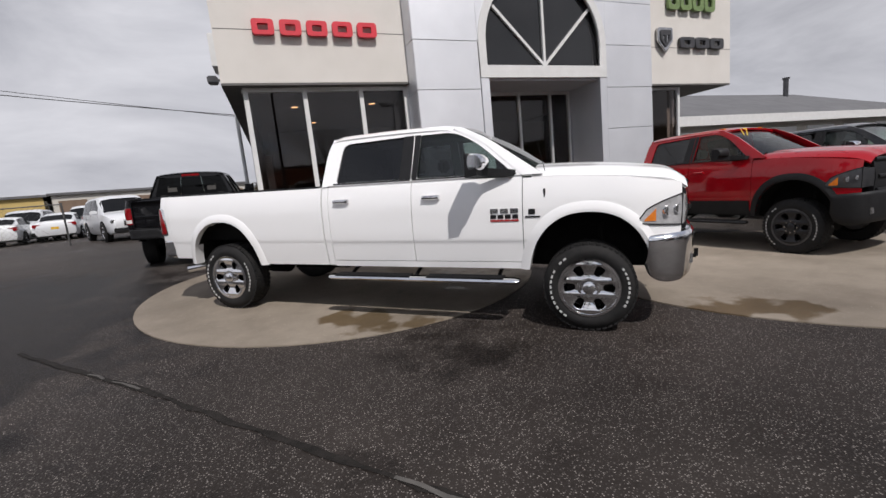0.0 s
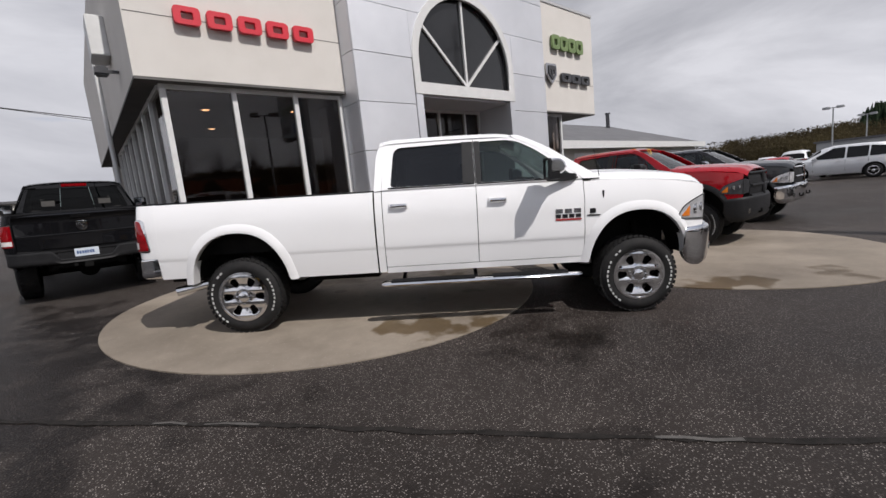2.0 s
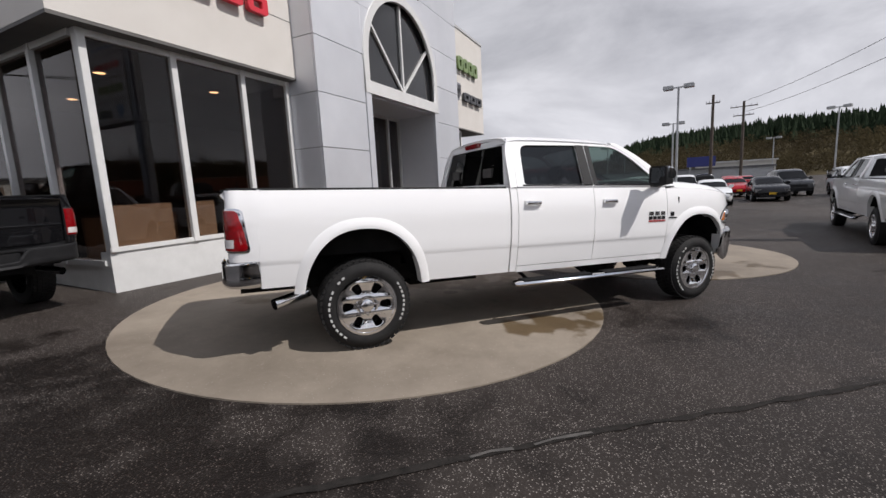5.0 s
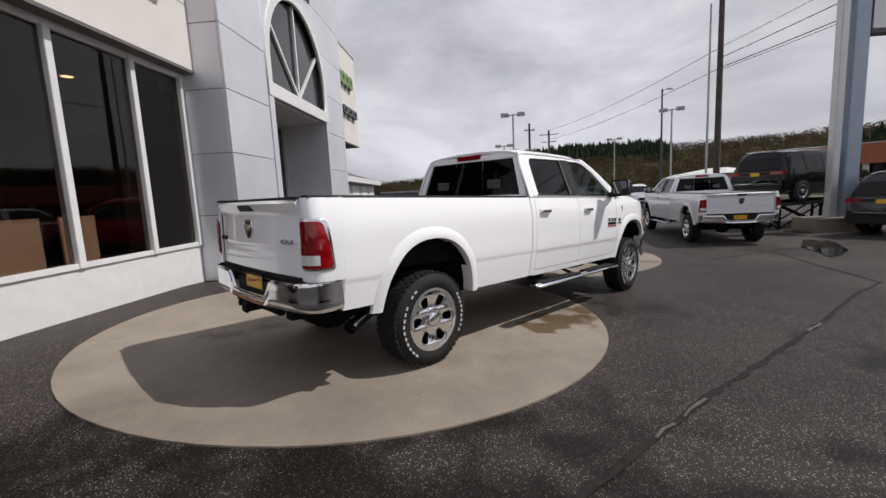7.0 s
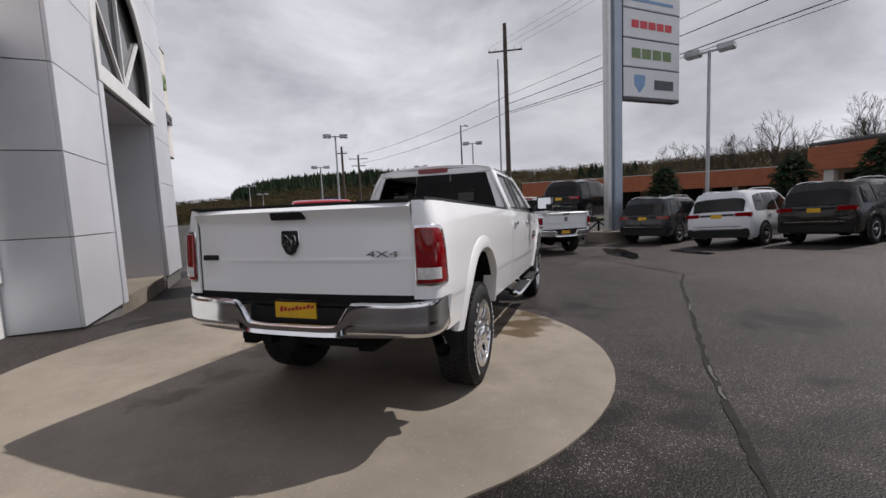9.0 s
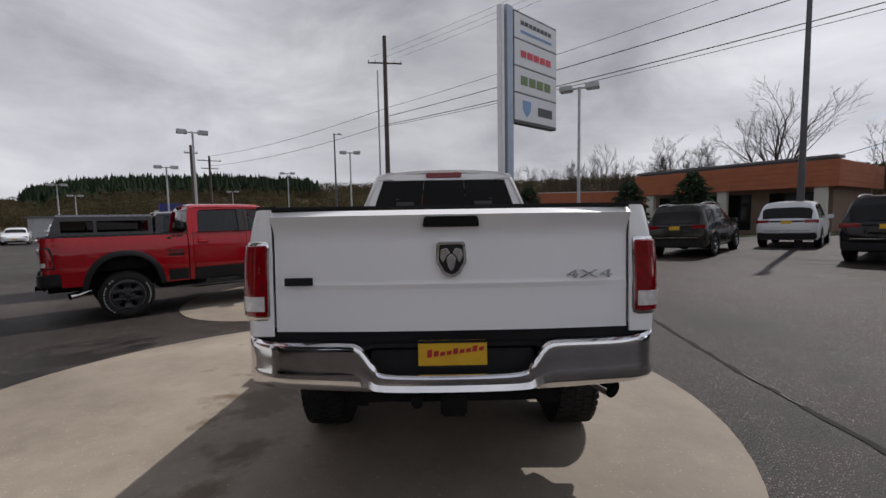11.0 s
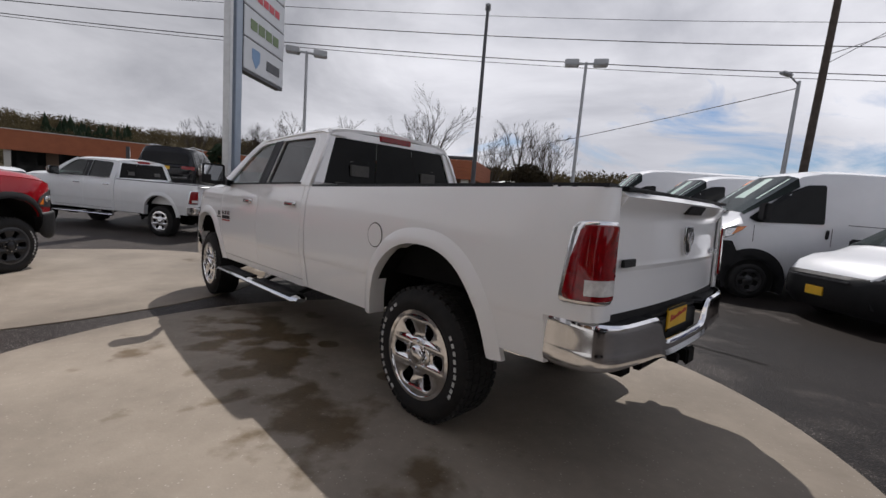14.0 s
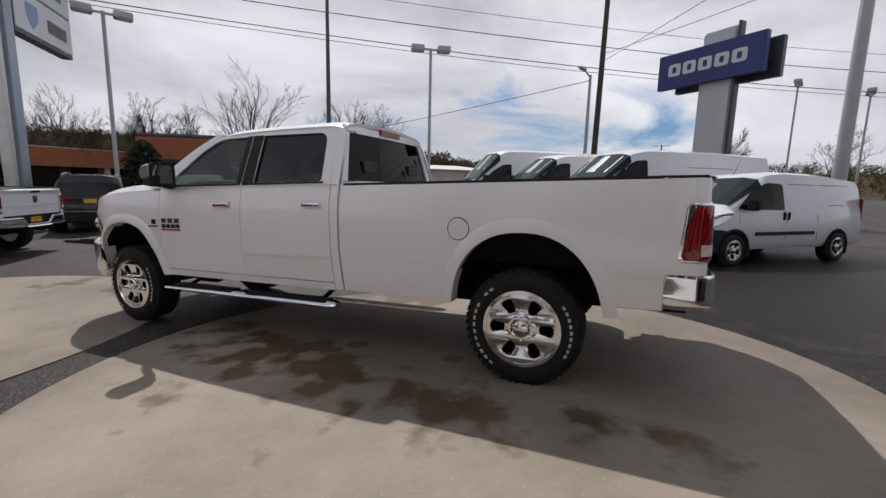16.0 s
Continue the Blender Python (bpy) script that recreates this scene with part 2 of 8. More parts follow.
    k.new(bp.outputs["Normal"], b.inputs["Normal"])
    return m


# broad darker patches, mostly on the west side of the lot
M_ASPHALT = ground_mat("asphalt", (0.0172, 0.0134, 0.0115), (0.041, 0.0338, 0.0298), (0.36, 0.325, 0.30), 0.66, 0.62, 0.30, 78.0, ((-6.4, 6.3, 6.6, 0.92), (-7.5, 1.5, 6.0, 0.8), (-0.6, 1.6, 1.5, 0.40), (1.4, 3.4, 1.2, 0.34), (4.0, 9.0, 2.2, 0.4)), 0.50, (0.29, 0.262, 0.245), spec=0.16, edge=0.20)
# the first five patches paint extra shade over damp stains beside the pickup
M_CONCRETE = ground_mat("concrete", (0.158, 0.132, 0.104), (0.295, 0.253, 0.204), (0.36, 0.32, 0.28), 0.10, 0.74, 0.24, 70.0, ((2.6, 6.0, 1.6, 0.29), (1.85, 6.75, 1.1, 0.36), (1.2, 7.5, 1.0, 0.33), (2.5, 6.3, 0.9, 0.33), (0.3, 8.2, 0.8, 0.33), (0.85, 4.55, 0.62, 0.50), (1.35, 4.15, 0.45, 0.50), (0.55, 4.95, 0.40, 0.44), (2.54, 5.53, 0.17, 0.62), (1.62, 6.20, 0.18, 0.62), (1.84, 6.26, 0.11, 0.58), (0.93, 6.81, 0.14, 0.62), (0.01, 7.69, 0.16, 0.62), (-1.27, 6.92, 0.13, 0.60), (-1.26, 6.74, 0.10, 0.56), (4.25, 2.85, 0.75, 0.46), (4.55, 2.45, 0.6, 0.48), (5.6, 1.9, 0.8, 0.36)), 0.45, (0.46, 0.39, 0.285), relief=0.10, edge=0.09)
M_TAR = surf("tar_seam", (0.010, 0.009, 0.008), (0.024, 0.021, 0.019), 14.0, 0.80, bump=0.5, spec=0.15)
M_DRYLINE = surf("pale_seam", (0.095, 0.088, 0.08), (0.045, 0.042, 0.039), 7.0, 0.8, bump=0.4)
M_WATER = surf("puddle_water", (0.012, 0.012, 0.013), (0.02, 0.02, 0.02), 2.0, 0.04)
M_WHITE = surf("white_car_paint", (0.88, 0.877, 0.877), None, 1.0, 0.30, 0.0, coat=1.0, spec=0.15)
M_FLEET = surf("white_fleet_paint", (0.67, 0.68, 0.70), (0.62, 0.63, 0.65), 2.0, 0.33, 0.0, coat=0.6)
M_SILVER = surf("silver_car_paint", (0.76, 0.77, 0.78), (0.72, 0.73, 0.74), 3.0, 0.32, 0.0, coat=1.0)
M_RED = surf("red_car_paint", (0.33, 0.003, 0.009), (0.29, 0.003, 0.008), 3.0, 0.28, 0.0, coat=0.9, spec=0.05)
M_BLACK = surf("black_car_paint", (0.005, 0.005, 0.006), (0.007, 0.007, 0.008), 3.0, 0.25, 0.0, coat=0.6, spec=0.05)
M_GREY = surf("grey_car_paint", (0.020, 0.021, 0.023), (0.028, 0.029, 0.032), 3.0, 0.28, 0.1, coat=0.7, spec=0.1)
M_OLIVE = surf("dark_bronze_car_paint", (0.016, 0.015, 0.013), (0.022, 0.020, 0.017), 3.0, 0.28, 0.1, coat=0.6, spec=0.1)
M_CHROME = surf("chrome", (0.82, 0.82, 0.83), (0.76, 0.76, 0.77), 8.0, 0.09, 1.0)
M_STEEL = surf("brushed_steel", (0.55, 0.55, 0.56), (0.48, 0.48, 0.49), 9.0, 0.25, 1.0)
M_ALLOY = surf("dark_alloy", (0.08, 0.08, 0.085), (0.11, 0.11, 0.115), 9.0, 0.35, 0.8)
M_GUNMETAL = surf("gunmetal_wheel", (0.022, 0.022, 0.024), (0.040, 0.040, 0.043), 9.0, 0.38, 0.6)
M_PLASTIC = surf("black_plastic", (0.009, 0.009, 0.010), (0.014, 0.014, 0.015), 9.0, 0.55, spec=0.25, bump=0.15, bump_scale=180)
M_RUBBER = surf("tyre_rubber", (0.012, 0.012, 0.0125), (0.021, 0.020, 0.0195), 10.0, 0.75, spec=0.25, bump=0.25, bump_scale=120)
M_UNDER = surf("underbody", (0.007, 0.007, 0.007), (0.012, 0.0115, 0.011), 6.0, 0.9, spec=0.1)
M_CLOTH = surf("grey_seat_cloth", (0.06, 0.058, 0.055), (0.085, 0.08, 0.075), 20.0, 0.85, bump=0.3)
M_TINT = glass("privacy_glass", (0.06, 0.063, 0.068), 0.01, 0.06)
M_BACKGLASS = glass("dark_rear_glass", (0.006, 0.0065, 0.007), 0.01, 0.016)
M_CLEAR = glass("clear_car_glass", (0.42, 0.50, 0.47), 0.01, 0.06)
M_SHOP = glass("shop_glass", (0.50, 0.455, 0.44), 0.01, 0.05)
M_ARCHGLASS = surf("dark_arch_glass", (0.006, 0.0065, 0.007), (0.010, 0.0105, 0.011), 1.0, 0.05, spec=0.2)
M_VANGLASS = surf("green_tinted_screen", (0.010, 0.0145, 0.0135), (0.022, 0.030, 0.027), 1.6, 0.05, spec=0.16)
M_PAPER = surf("pale_green_paper", (0.30, 0.42, 0.37), (0.24, 0.35, 0.31), 2.0, 0.35)
M_LAMPRED = surf("red_lens", (0.27, 0.003, 0.007), (0.15, 0.002, 0.004), 26.0, 0.08, coat=1.0, spec=0.1)
M_LAMPCLEAR = surf("clear_lens", (0.70, 0.70, 0.70), (0.42, 0.42, 0.42), 14.0, 0.12, coat=1.0, metal=0.85)
M_AMBER = surf("amber_lens", (0.75, 0.22, 0.02), (0.60, 0.16, 0.02), 30.0, 0.15, coat=1.0)
M_LETTER = surf("raised_white_rubber", (0.55, 0.55, 0.54), (0.40, 0.40, 0.39), 30.0, 0.7)
M_YELLOW = surf("yellow_plate", (0.70, 0.42, 0.02), (0.62, 0.36, 0.02), 12.0, 0.45)
M_PLATERED = surf("red_print", (0.42, 0.02, 0.02), (0.35, 0.02, 0.02), 12.0, 0.5)
M_PLATEWHITE = surf("pale_plate", (0.62, 0.66, 0.70), (0.52, 0.58, 0.66), 12.0, 0.45)
M_BEIGE = surf("beige_stucco", (0.60, 0.57, 0.53), (0.64, 0.61, 0.57), 1.2, 0.85, bump=0.25, bump_scale=220, fine=0.03)
M_ACM = surf("silver_grey_panel", (0.64, 0.65, 0.68), (0.70, 0.71, 0.74), 0.9, 0.56, 0.62, per_object=0.035)
M_TRIMWHITE = surf("white_trim", (0.66, 0.66, 0.65), (0.60, 0.60, 0.59), 5.0, 0.5)
M_ALU = surf("aluminium_frame", (0.62, 0.62, 0.61), (0.55, 0.55, 0.54), 6.0, 0.40, 0.5)
M_SOFFIT = surf("dark_soffit", (0.10, 0.095, 0.09), (0.13, 0.125, 0.12), 2.0, 0.8)
M_ROOF = surf("grey_roof", (0.10, 0.10, 0.105), (0.14, 0.14, 0.145), 1.0, 0.9, bump=0.3, bump_scale=20)
# brown interior with the gloom behind the shop glass put into its colour
M_ROOMGLOOM = surf("showroom_gloom", (0.10, 0.072, 0.062), (0.14, 0.10, 0.085), 0.8, 0.8)
M_TAN = surf("tan_board", (0.50, 0.36, 0.23), (0.56, 0.41, 0.27), 3.0, 0.7)
M_SIGNRED = surf("red_sign_face", (0.62, 0.03, 0.05), (0.55, 0.03, 0.045), 4.0, 0.4)
M_SIGNGREEN = surf("green_sign_face", (0.17, 0.24, 0.09), (0.14, 0.20, 0.08), 4.0, 0.45)
M_SIGNGREY = surf("dark_grey_sign_face", (0.06, 0.06, 0.065), (0.09, 0.09, 0.095), 5.0, 0.4, 0.5)
M_SIGNWHITE = surf("white_sign_face", (0.72, 0.73, 0.74), (0.68, 0.69, 0.70), 2.0, 0.45)
M_SIGNBLUE = surf("blue_sign_face", (0.025, 0.035, 0.20), (0.02, 0.03, 0.17), 2.0, 0.35)
M_SIGNLIGHT = surf("pale_blue_sign", (0.20, 0.34, 0.55), (0.17, 0.30, 0.5), 4.0, 0.4)
M_GALV = surf("galvanised_post", (0.36, 0.37, 0.38), (0.44, 0.45, 0.46), 3.0, 0.5, 0.5)
M_PYLON = surf("pale_grey_pylon", (0.56, 0.565, 0.57), (0.62, 0.625, 0.63), 1.2, 0.5)
M_BLUEGREY = surf("bluegrey_column", (0.30, 0.35, 0.42), (0.36, 0.41, 0.47), 2.0, 0.4, 0.3)
M_POLEWOOD = surf("creosoted_wood", (0.055, 0.042, 0.034), (0.10, 0.08, 0.065), 3.0, 0.9, bump=0.5, bump_scale=25)
M_WIRE = surf("cable", (0.02, 0.02, 0.02), None, 1.0, 0.7)
M_ORANGE = surf("rust_orange_fascia", (0.36, 0.115, 0.05), (0.30, 0.095, 0.045), 1.5, 0.8, fine=0.06)
M_BROWNWALL = surf("brown_wall", (0.16, 0.11, 0.08), (0.20, 0.14, 0.10), 1.0, 0.85)
M_PALEWALL = surf("pale_wall", (0.55, 0.53, 0.48), (0.48, 0.46, 0.42), 0.8, 0.8)
M_YELLOWWALL = surf("ochre_wall", (0.52, 0.38, 0.14), (0.46, 0.34, 0.13), 0.8, 0.8)
M_METALROOF = surf("pale_metal_roof", (0.60, 0.60, 0.58), (0.52, 0.52, 0.50), 0.6, 0.5)
M_BARK = surf("bark", (0.040, 0.031, 0.025), (0.075, 0.060, 0.047), 8.0, 0.9, bump=0.5, bump_scale=30)
M_TWIG = surf("twigs", (0.034, 0.027, 0.021), (0.060, 0.048, 0.036), 4.0, 0.9, spec=0.1)
M_CONIFER = surf("conifer_needles", (0.012, 0.021, 0.012), (0.024, 0.036, 0.018), 1.5, 0.95, spec=0.1)
M_HEDGE = surf("evergreen_clump", (0.020, 0.016, 0.009), (0.038, 0.030, 0.017), 2.0, 0.95, spec=0.1)
M_HILL = surf("hill_scrub", (0.045, 0.036, 0.022), (0.080, 0.066, 0.036), 0.05, 0.95, spec=0.1, fine=0.25, bump_scale=0.8)
M_BUSH = surf("bare_spring_brush", (0.042, 0.033, 0.020), (0.088, 0.072, 0.038), 0.06, 0.95, spec=0.1)
bush_nodes, bush_links = M_BUSH.node_tree.nodes, M_BUSH.node_tree.links
thin = bush_nodes.new("ShaderNodeBsdfTranslucent")
bush_mix = bush_nodes.new("ShaderNodeMixShader")
bush_mix.inputs["Fac"].default_value = 0.5
bush_links.new(bush_nodes["Principled BSDF"].inputs["Base Color"].links[0].from_socket, thin.inputs["Color"])
bush_links.new(bush_nodes["Principled BSDF"].outputs["BSDF"], bush_mix.inputs[1])
bush_links.new(thin.outputs["BSDF"], bush_mix.inputs[2])
bush_links.new(bush_mix.outputs["Shader"], bush_nodes["Material Output"].inputs["Surface"])
M_TOWERGLASS = surf("grey_tower_glass", (0.012, 0.0125, 0.014), (0.018, 0.0185, 0.020), 1.0, 0.07, spec=0.7)
M_GRASS = surf("verge_grass", (0.07, 0.10, 0.03), (0.11, 0.13, 0.045), 2.0, 0.9, bump=0.4, bump_scale=40)
M_CARDBOARD = surf("cardboard", (0.40, 0.26, 0.14), (0.46, 0.31, 0.18), 5.0, 0.8)
M_INKBLUE = surf("blue_print", (0.03, 0.08, 0.22), (0.03, 0.07, 0.19), 10.0, 0.5)
M_LAMPGLOW = glow("warm_downlight", (1.0, 0.62, 0.32), 7.0)
M_MIRROR = surf("mirror_glass", (0.70, 0.72, 0.74), None, 1.0, 0.03, 1.0)
M_FENCE = surf("dark_fence_steel", (0.07, 0.07, 0.072), (0.10, 0.10, 0.10), 4.0, 0.6, 0.5)
M_REFLECTOR = surf("lamp_reflector", (0.80, 0.80, 0.81), (0.50, 0.50, 0.51), 12.0, 0.14, 0.45, coat=1.0, bump=0.25, bump_scale=28)
M_LENSWHITE = surf("white_lens", (0.74, 0.72, 0.70), (0.55, 0.53, 0.52), 40.0, 0.15, coat=1.0)
M_ORANGECONE = surf("orange_plastic", (0.75, 0.17, 0.03), (0.68, 0.15, 0.03), 8.0, 0.5)


# ---- building helpers ----
def part(name, bm, material, parent=None, label="", smooth=False, at=None):
    me = bpy.data.meshes.new(name)
    bm.normal_update()
    bm.to_mesh(me)
    bm.free()
    me.materials.append(material)
    if smooth:
        me.shade_smooth()
        me.set_sharp_from_angle(angle=radians(38))
    ob = new(name, me)
    if parent is not None:
        ob.parent = parent
    if at is not None:
        ob.matrix_basis = at
    if label:
        ob["label"] = label
    return ob


def thing(name, m, label, category, group="", kind=""):
    ob = new(name)
    ob.empty_display_size = 0.2
    ob.matrix_basis = m
    return tagged(ob, label, category, group, kind)


def fresh():
    return bmesh.new()


def box(bm, x0, x1, y0, y1, z0, z1, bevel=0.0):
    vs = [bm.verts.new((x, y, z)) for x in (x0, x1) for y in (y0, y1) for z in (z0, z1)]
    fs = [bm.faces.new([vs[i] for i in q]) for q in ((0, 1, 3, 2), (4, 6, 7, 5), (0, 4, 5, 1), (2, 3, 7, 6), (0, 2, 6, 4), (1, 5, 7, 3))]
    if bevel:
        es = list({e for f in fs for e in f.edges})
        bmesh.ops.bevel(bm, geom=es, offset=bevel, segments=2, affect="EDGES", clamp_overlap=True)
    return bm


def boxes(*rows, bevel=0.0):
    bm = fresh()
    for r in rows:
        b2 = box(fresh(), *r, bevel=bevel)
        me = bpy.data.meshes.new("tmp")
        b2.to_mesh(me)
        b2.free()
        bm.from_mesh(me)
        bpy.data.meshes.remove(me)
    return bm


def ring_loft(bm, rings, closed=True, caps=True):
    """Skin between rings of points with equal counts."""
    rows = [[bm.verts.new(p) for p in r] for r in rings]
    n = len(rows[0])
    for a, b in zip(rows, rows[1:]):
        for i in range(n if closed else n - 1):
            j = (i + 1) % n
            bm.faces.new((a[i], a[j], b[j], b[i]))
    if caps and closed:
        bm.faces.new(rows[0][::-1])
        bm.faces.new(rows[-1])
    return bm


def tube(bm, a, b, r0, r1=None, seg=10, caps=True):
    a, b = Vector(a), Vector(b)
    r1 = r0 if r1 is None else r1
    q = (b - a).to_track_quat("Z", "Y")
    ra = [a + q @ Vector((r0 * math.cos(t), r0 * math.sin(t), 0)) for t in (2 * math.pi * i / seg for i in range(seg))]
    rb = [b + q @ Vector((r1 * math.cos(t), r1 * math.sin(t), 0)) for t in (2 * math.pi * i / seg for i in range(seg))]
    return ring_loft(bm, [ra, rb], True, caps)


def lathe(bm, profile, seg=40, axis="y"):
    """Turn a profile of (radius, along) about the y axis."""
    rings = []
    for r, y in profile:
        rings.append([(r * math.cos(2 * math.pi * i / seg), y, r * math.sin(2 * math.pi * i / seg)) for i in range(seg)])
    return ring_loft(bm, rings, True, False)


def sheet(bm, f, us, vs):
    rows = [[bm.verts.new(f(u, v)) for v in vs] for u in us]
    for a, b in zip(rows, rows[1:]):
        for i in range(len(vs) - 1):
            bm.faces.new((a[i], b[i], b[i + 1], a[i + 1]))
    return bm


def solidify(bm, t):
    bm.normal_update()
    bmesh.ops.recalc_face_normals(bm, faces=bm.faces[:])
    bmesh.ops.solidify(bm, geom=bm.faces[:], thickness=t)
    return bm


def lin(a, b, n):
    return [a + (b - a) * i / (n - 1) for i in range(n)]


def rounded(pts, r, seg=4):
    """Round the corners of a closed polygon of (u, v)."""
    out = []
    n = len(pts)
    for i, p in enumerate(pts):
        rr = r[i] if isinstance(r, (list, tuple)) else r
        p, a, b = Vector(p), Vector(pts[i - 1]), Vector(pts[(i + 1) % n])
        if rr <= 0:
            out.append(tuple(p))
            continue
        da, db = (a - p), (b - p)
        ra = min(rr, da.length * 0.45, db.length * 0.45)
        s, e = p + da.normalized() * ra, p + db.normalized() * ra
        for k in range(seg + 1):
            t = k / seg
            out.append(tuple((1 - t) ** 2 * s + 2 * t * (1 - t) * p + t * t * e))
    return out


def plate(outer, holes=(), thick=0.02, place=None, bevel=0.0, cuts=0.0):
    """A plate with holes, in (u, v), of that thickness, each vertex carried by place(u, v, w)."""
    cu = bpy.data.curves.new("tmp", "CURVE")
    cu.dimensions, cu.fill_mode, cu.extrude = "2D", "BOTH", thick / 2
    cu.bevel_depth, cu.bevel_resolution = bevel, 1
    for poly in (outer, *holes):
        s = cu.splines.new("POLY")
        s.points.add(len(poly) - 1)
        for q, p in zip(s.points, poly):
            q.co = (p[0], p[1], 0, 1)
        s.use_cyclic_u = True
    ob = bpy.data.objects.new("tmp", cu)
    me = bpy.data.meshes.new_from_object(ob)
    bm = fresh()
    bm.from_mesh(me)
    bmesh.ops.remove_doubles(bm, verts=bm.verts[:], dist=0.0004)
    bpy.data.objects.remove(ob)
    bpy.data.curves.remove(cu)
    bpy.data.meshes.remove(me)
    if cuts:
        for axis in (0, 1):
            q = min(p[axis] for p in outer) + cuts
            while q < max(p[axis] for p in outer):
                bmesh.ops.bisect_plane(bm, geom=bm.verts[:] + bm.edges[:] + bm.faces[:], dist=0.0001, plane_co=(q, q, 0), plane_no=(1 - axis, axis, 0))
                q += cuts
    if place:
        for v in bm.verts:
            v.co = place(*v.co)
    bmesh.ops.recalc_face_normals(bm, faces=bm.faces[:])
    return bm


def words(text, size, thick, material, parent, m, name="lettering"):
    """Raised letters in the built-in font, as a mesh, standing in the plane of m (x along, y up)."""
    cu = bpy.data.curves.new("tmp", "FONT")
    cu.body, cu.size, cu.extrude, cu.align_x = text, size, thick / 2, "CENTER"
    cu.resolution_u = 2
    ob = bpy.data.objects.new("tmp", cu)
    me = bpy.data.meshes.new_from_object(ob)
    bpy.data.objects.remove(ob)
    bpy.data.curves.remove(cu)
    bm = fresh()
    bm.from_mesh(me)
    bpy.data.meshes.remove(me)
    return part(name, bm, material, parent, at=m)


GY = [(-700, 0.10), (-30, 0.10), (-10, 0.08), (-6, 0.03), (-3, -0.04), (0, -0.10), (1.5, -0.115), (3, -0.085), (5.28, 0.0), (8, 0.109), (9.5, 0.145), (11, 0.185), (14, 0.28), (20, 0.35), (700, 0.35)]


def ground_z(x, y):
    side = -0.019 * max(-7.0, min(7.0, x - 1.63))
    for (ya, za), (yb, zb) in zip(GY, GY[1:]):
        if ya <= y <= yb:
            h = za + (zb - za) * (y - ya) / (yb - ya)
            k = max(0.0, min(1.0, (x - 2.8) / 3.6))
            return side + (h - max(0.0, h + 0.085) * k * k * (3 - 2 * k))
    return side


def on_ground(x, y, heading, base=4.0, track=1.8):
    """A pose at a vehicle's rear axle, on the slope, x ahead."""
    h = radians(heading)
    f, l = Vector((math.cos(h), math.sin(h), 0)), Vector((-math.sin(h), math.cos(h), 0))
    f.z = (ground_z(x + base * f.x, y + base * f.y) - ground_z(x, y)) / base
    l.z = (ground_z(x + l.x, y + l.y) - ground_z(x - l.x, y - l.y)) / 2
    f.normalize()
    up = f.cross(l).normalized()
    l = up.cross(f)
    m = Matrix((f, l, up)).transposed().to_4x4()
    m.translation = (x, y, ground_z(x, y))
    return m


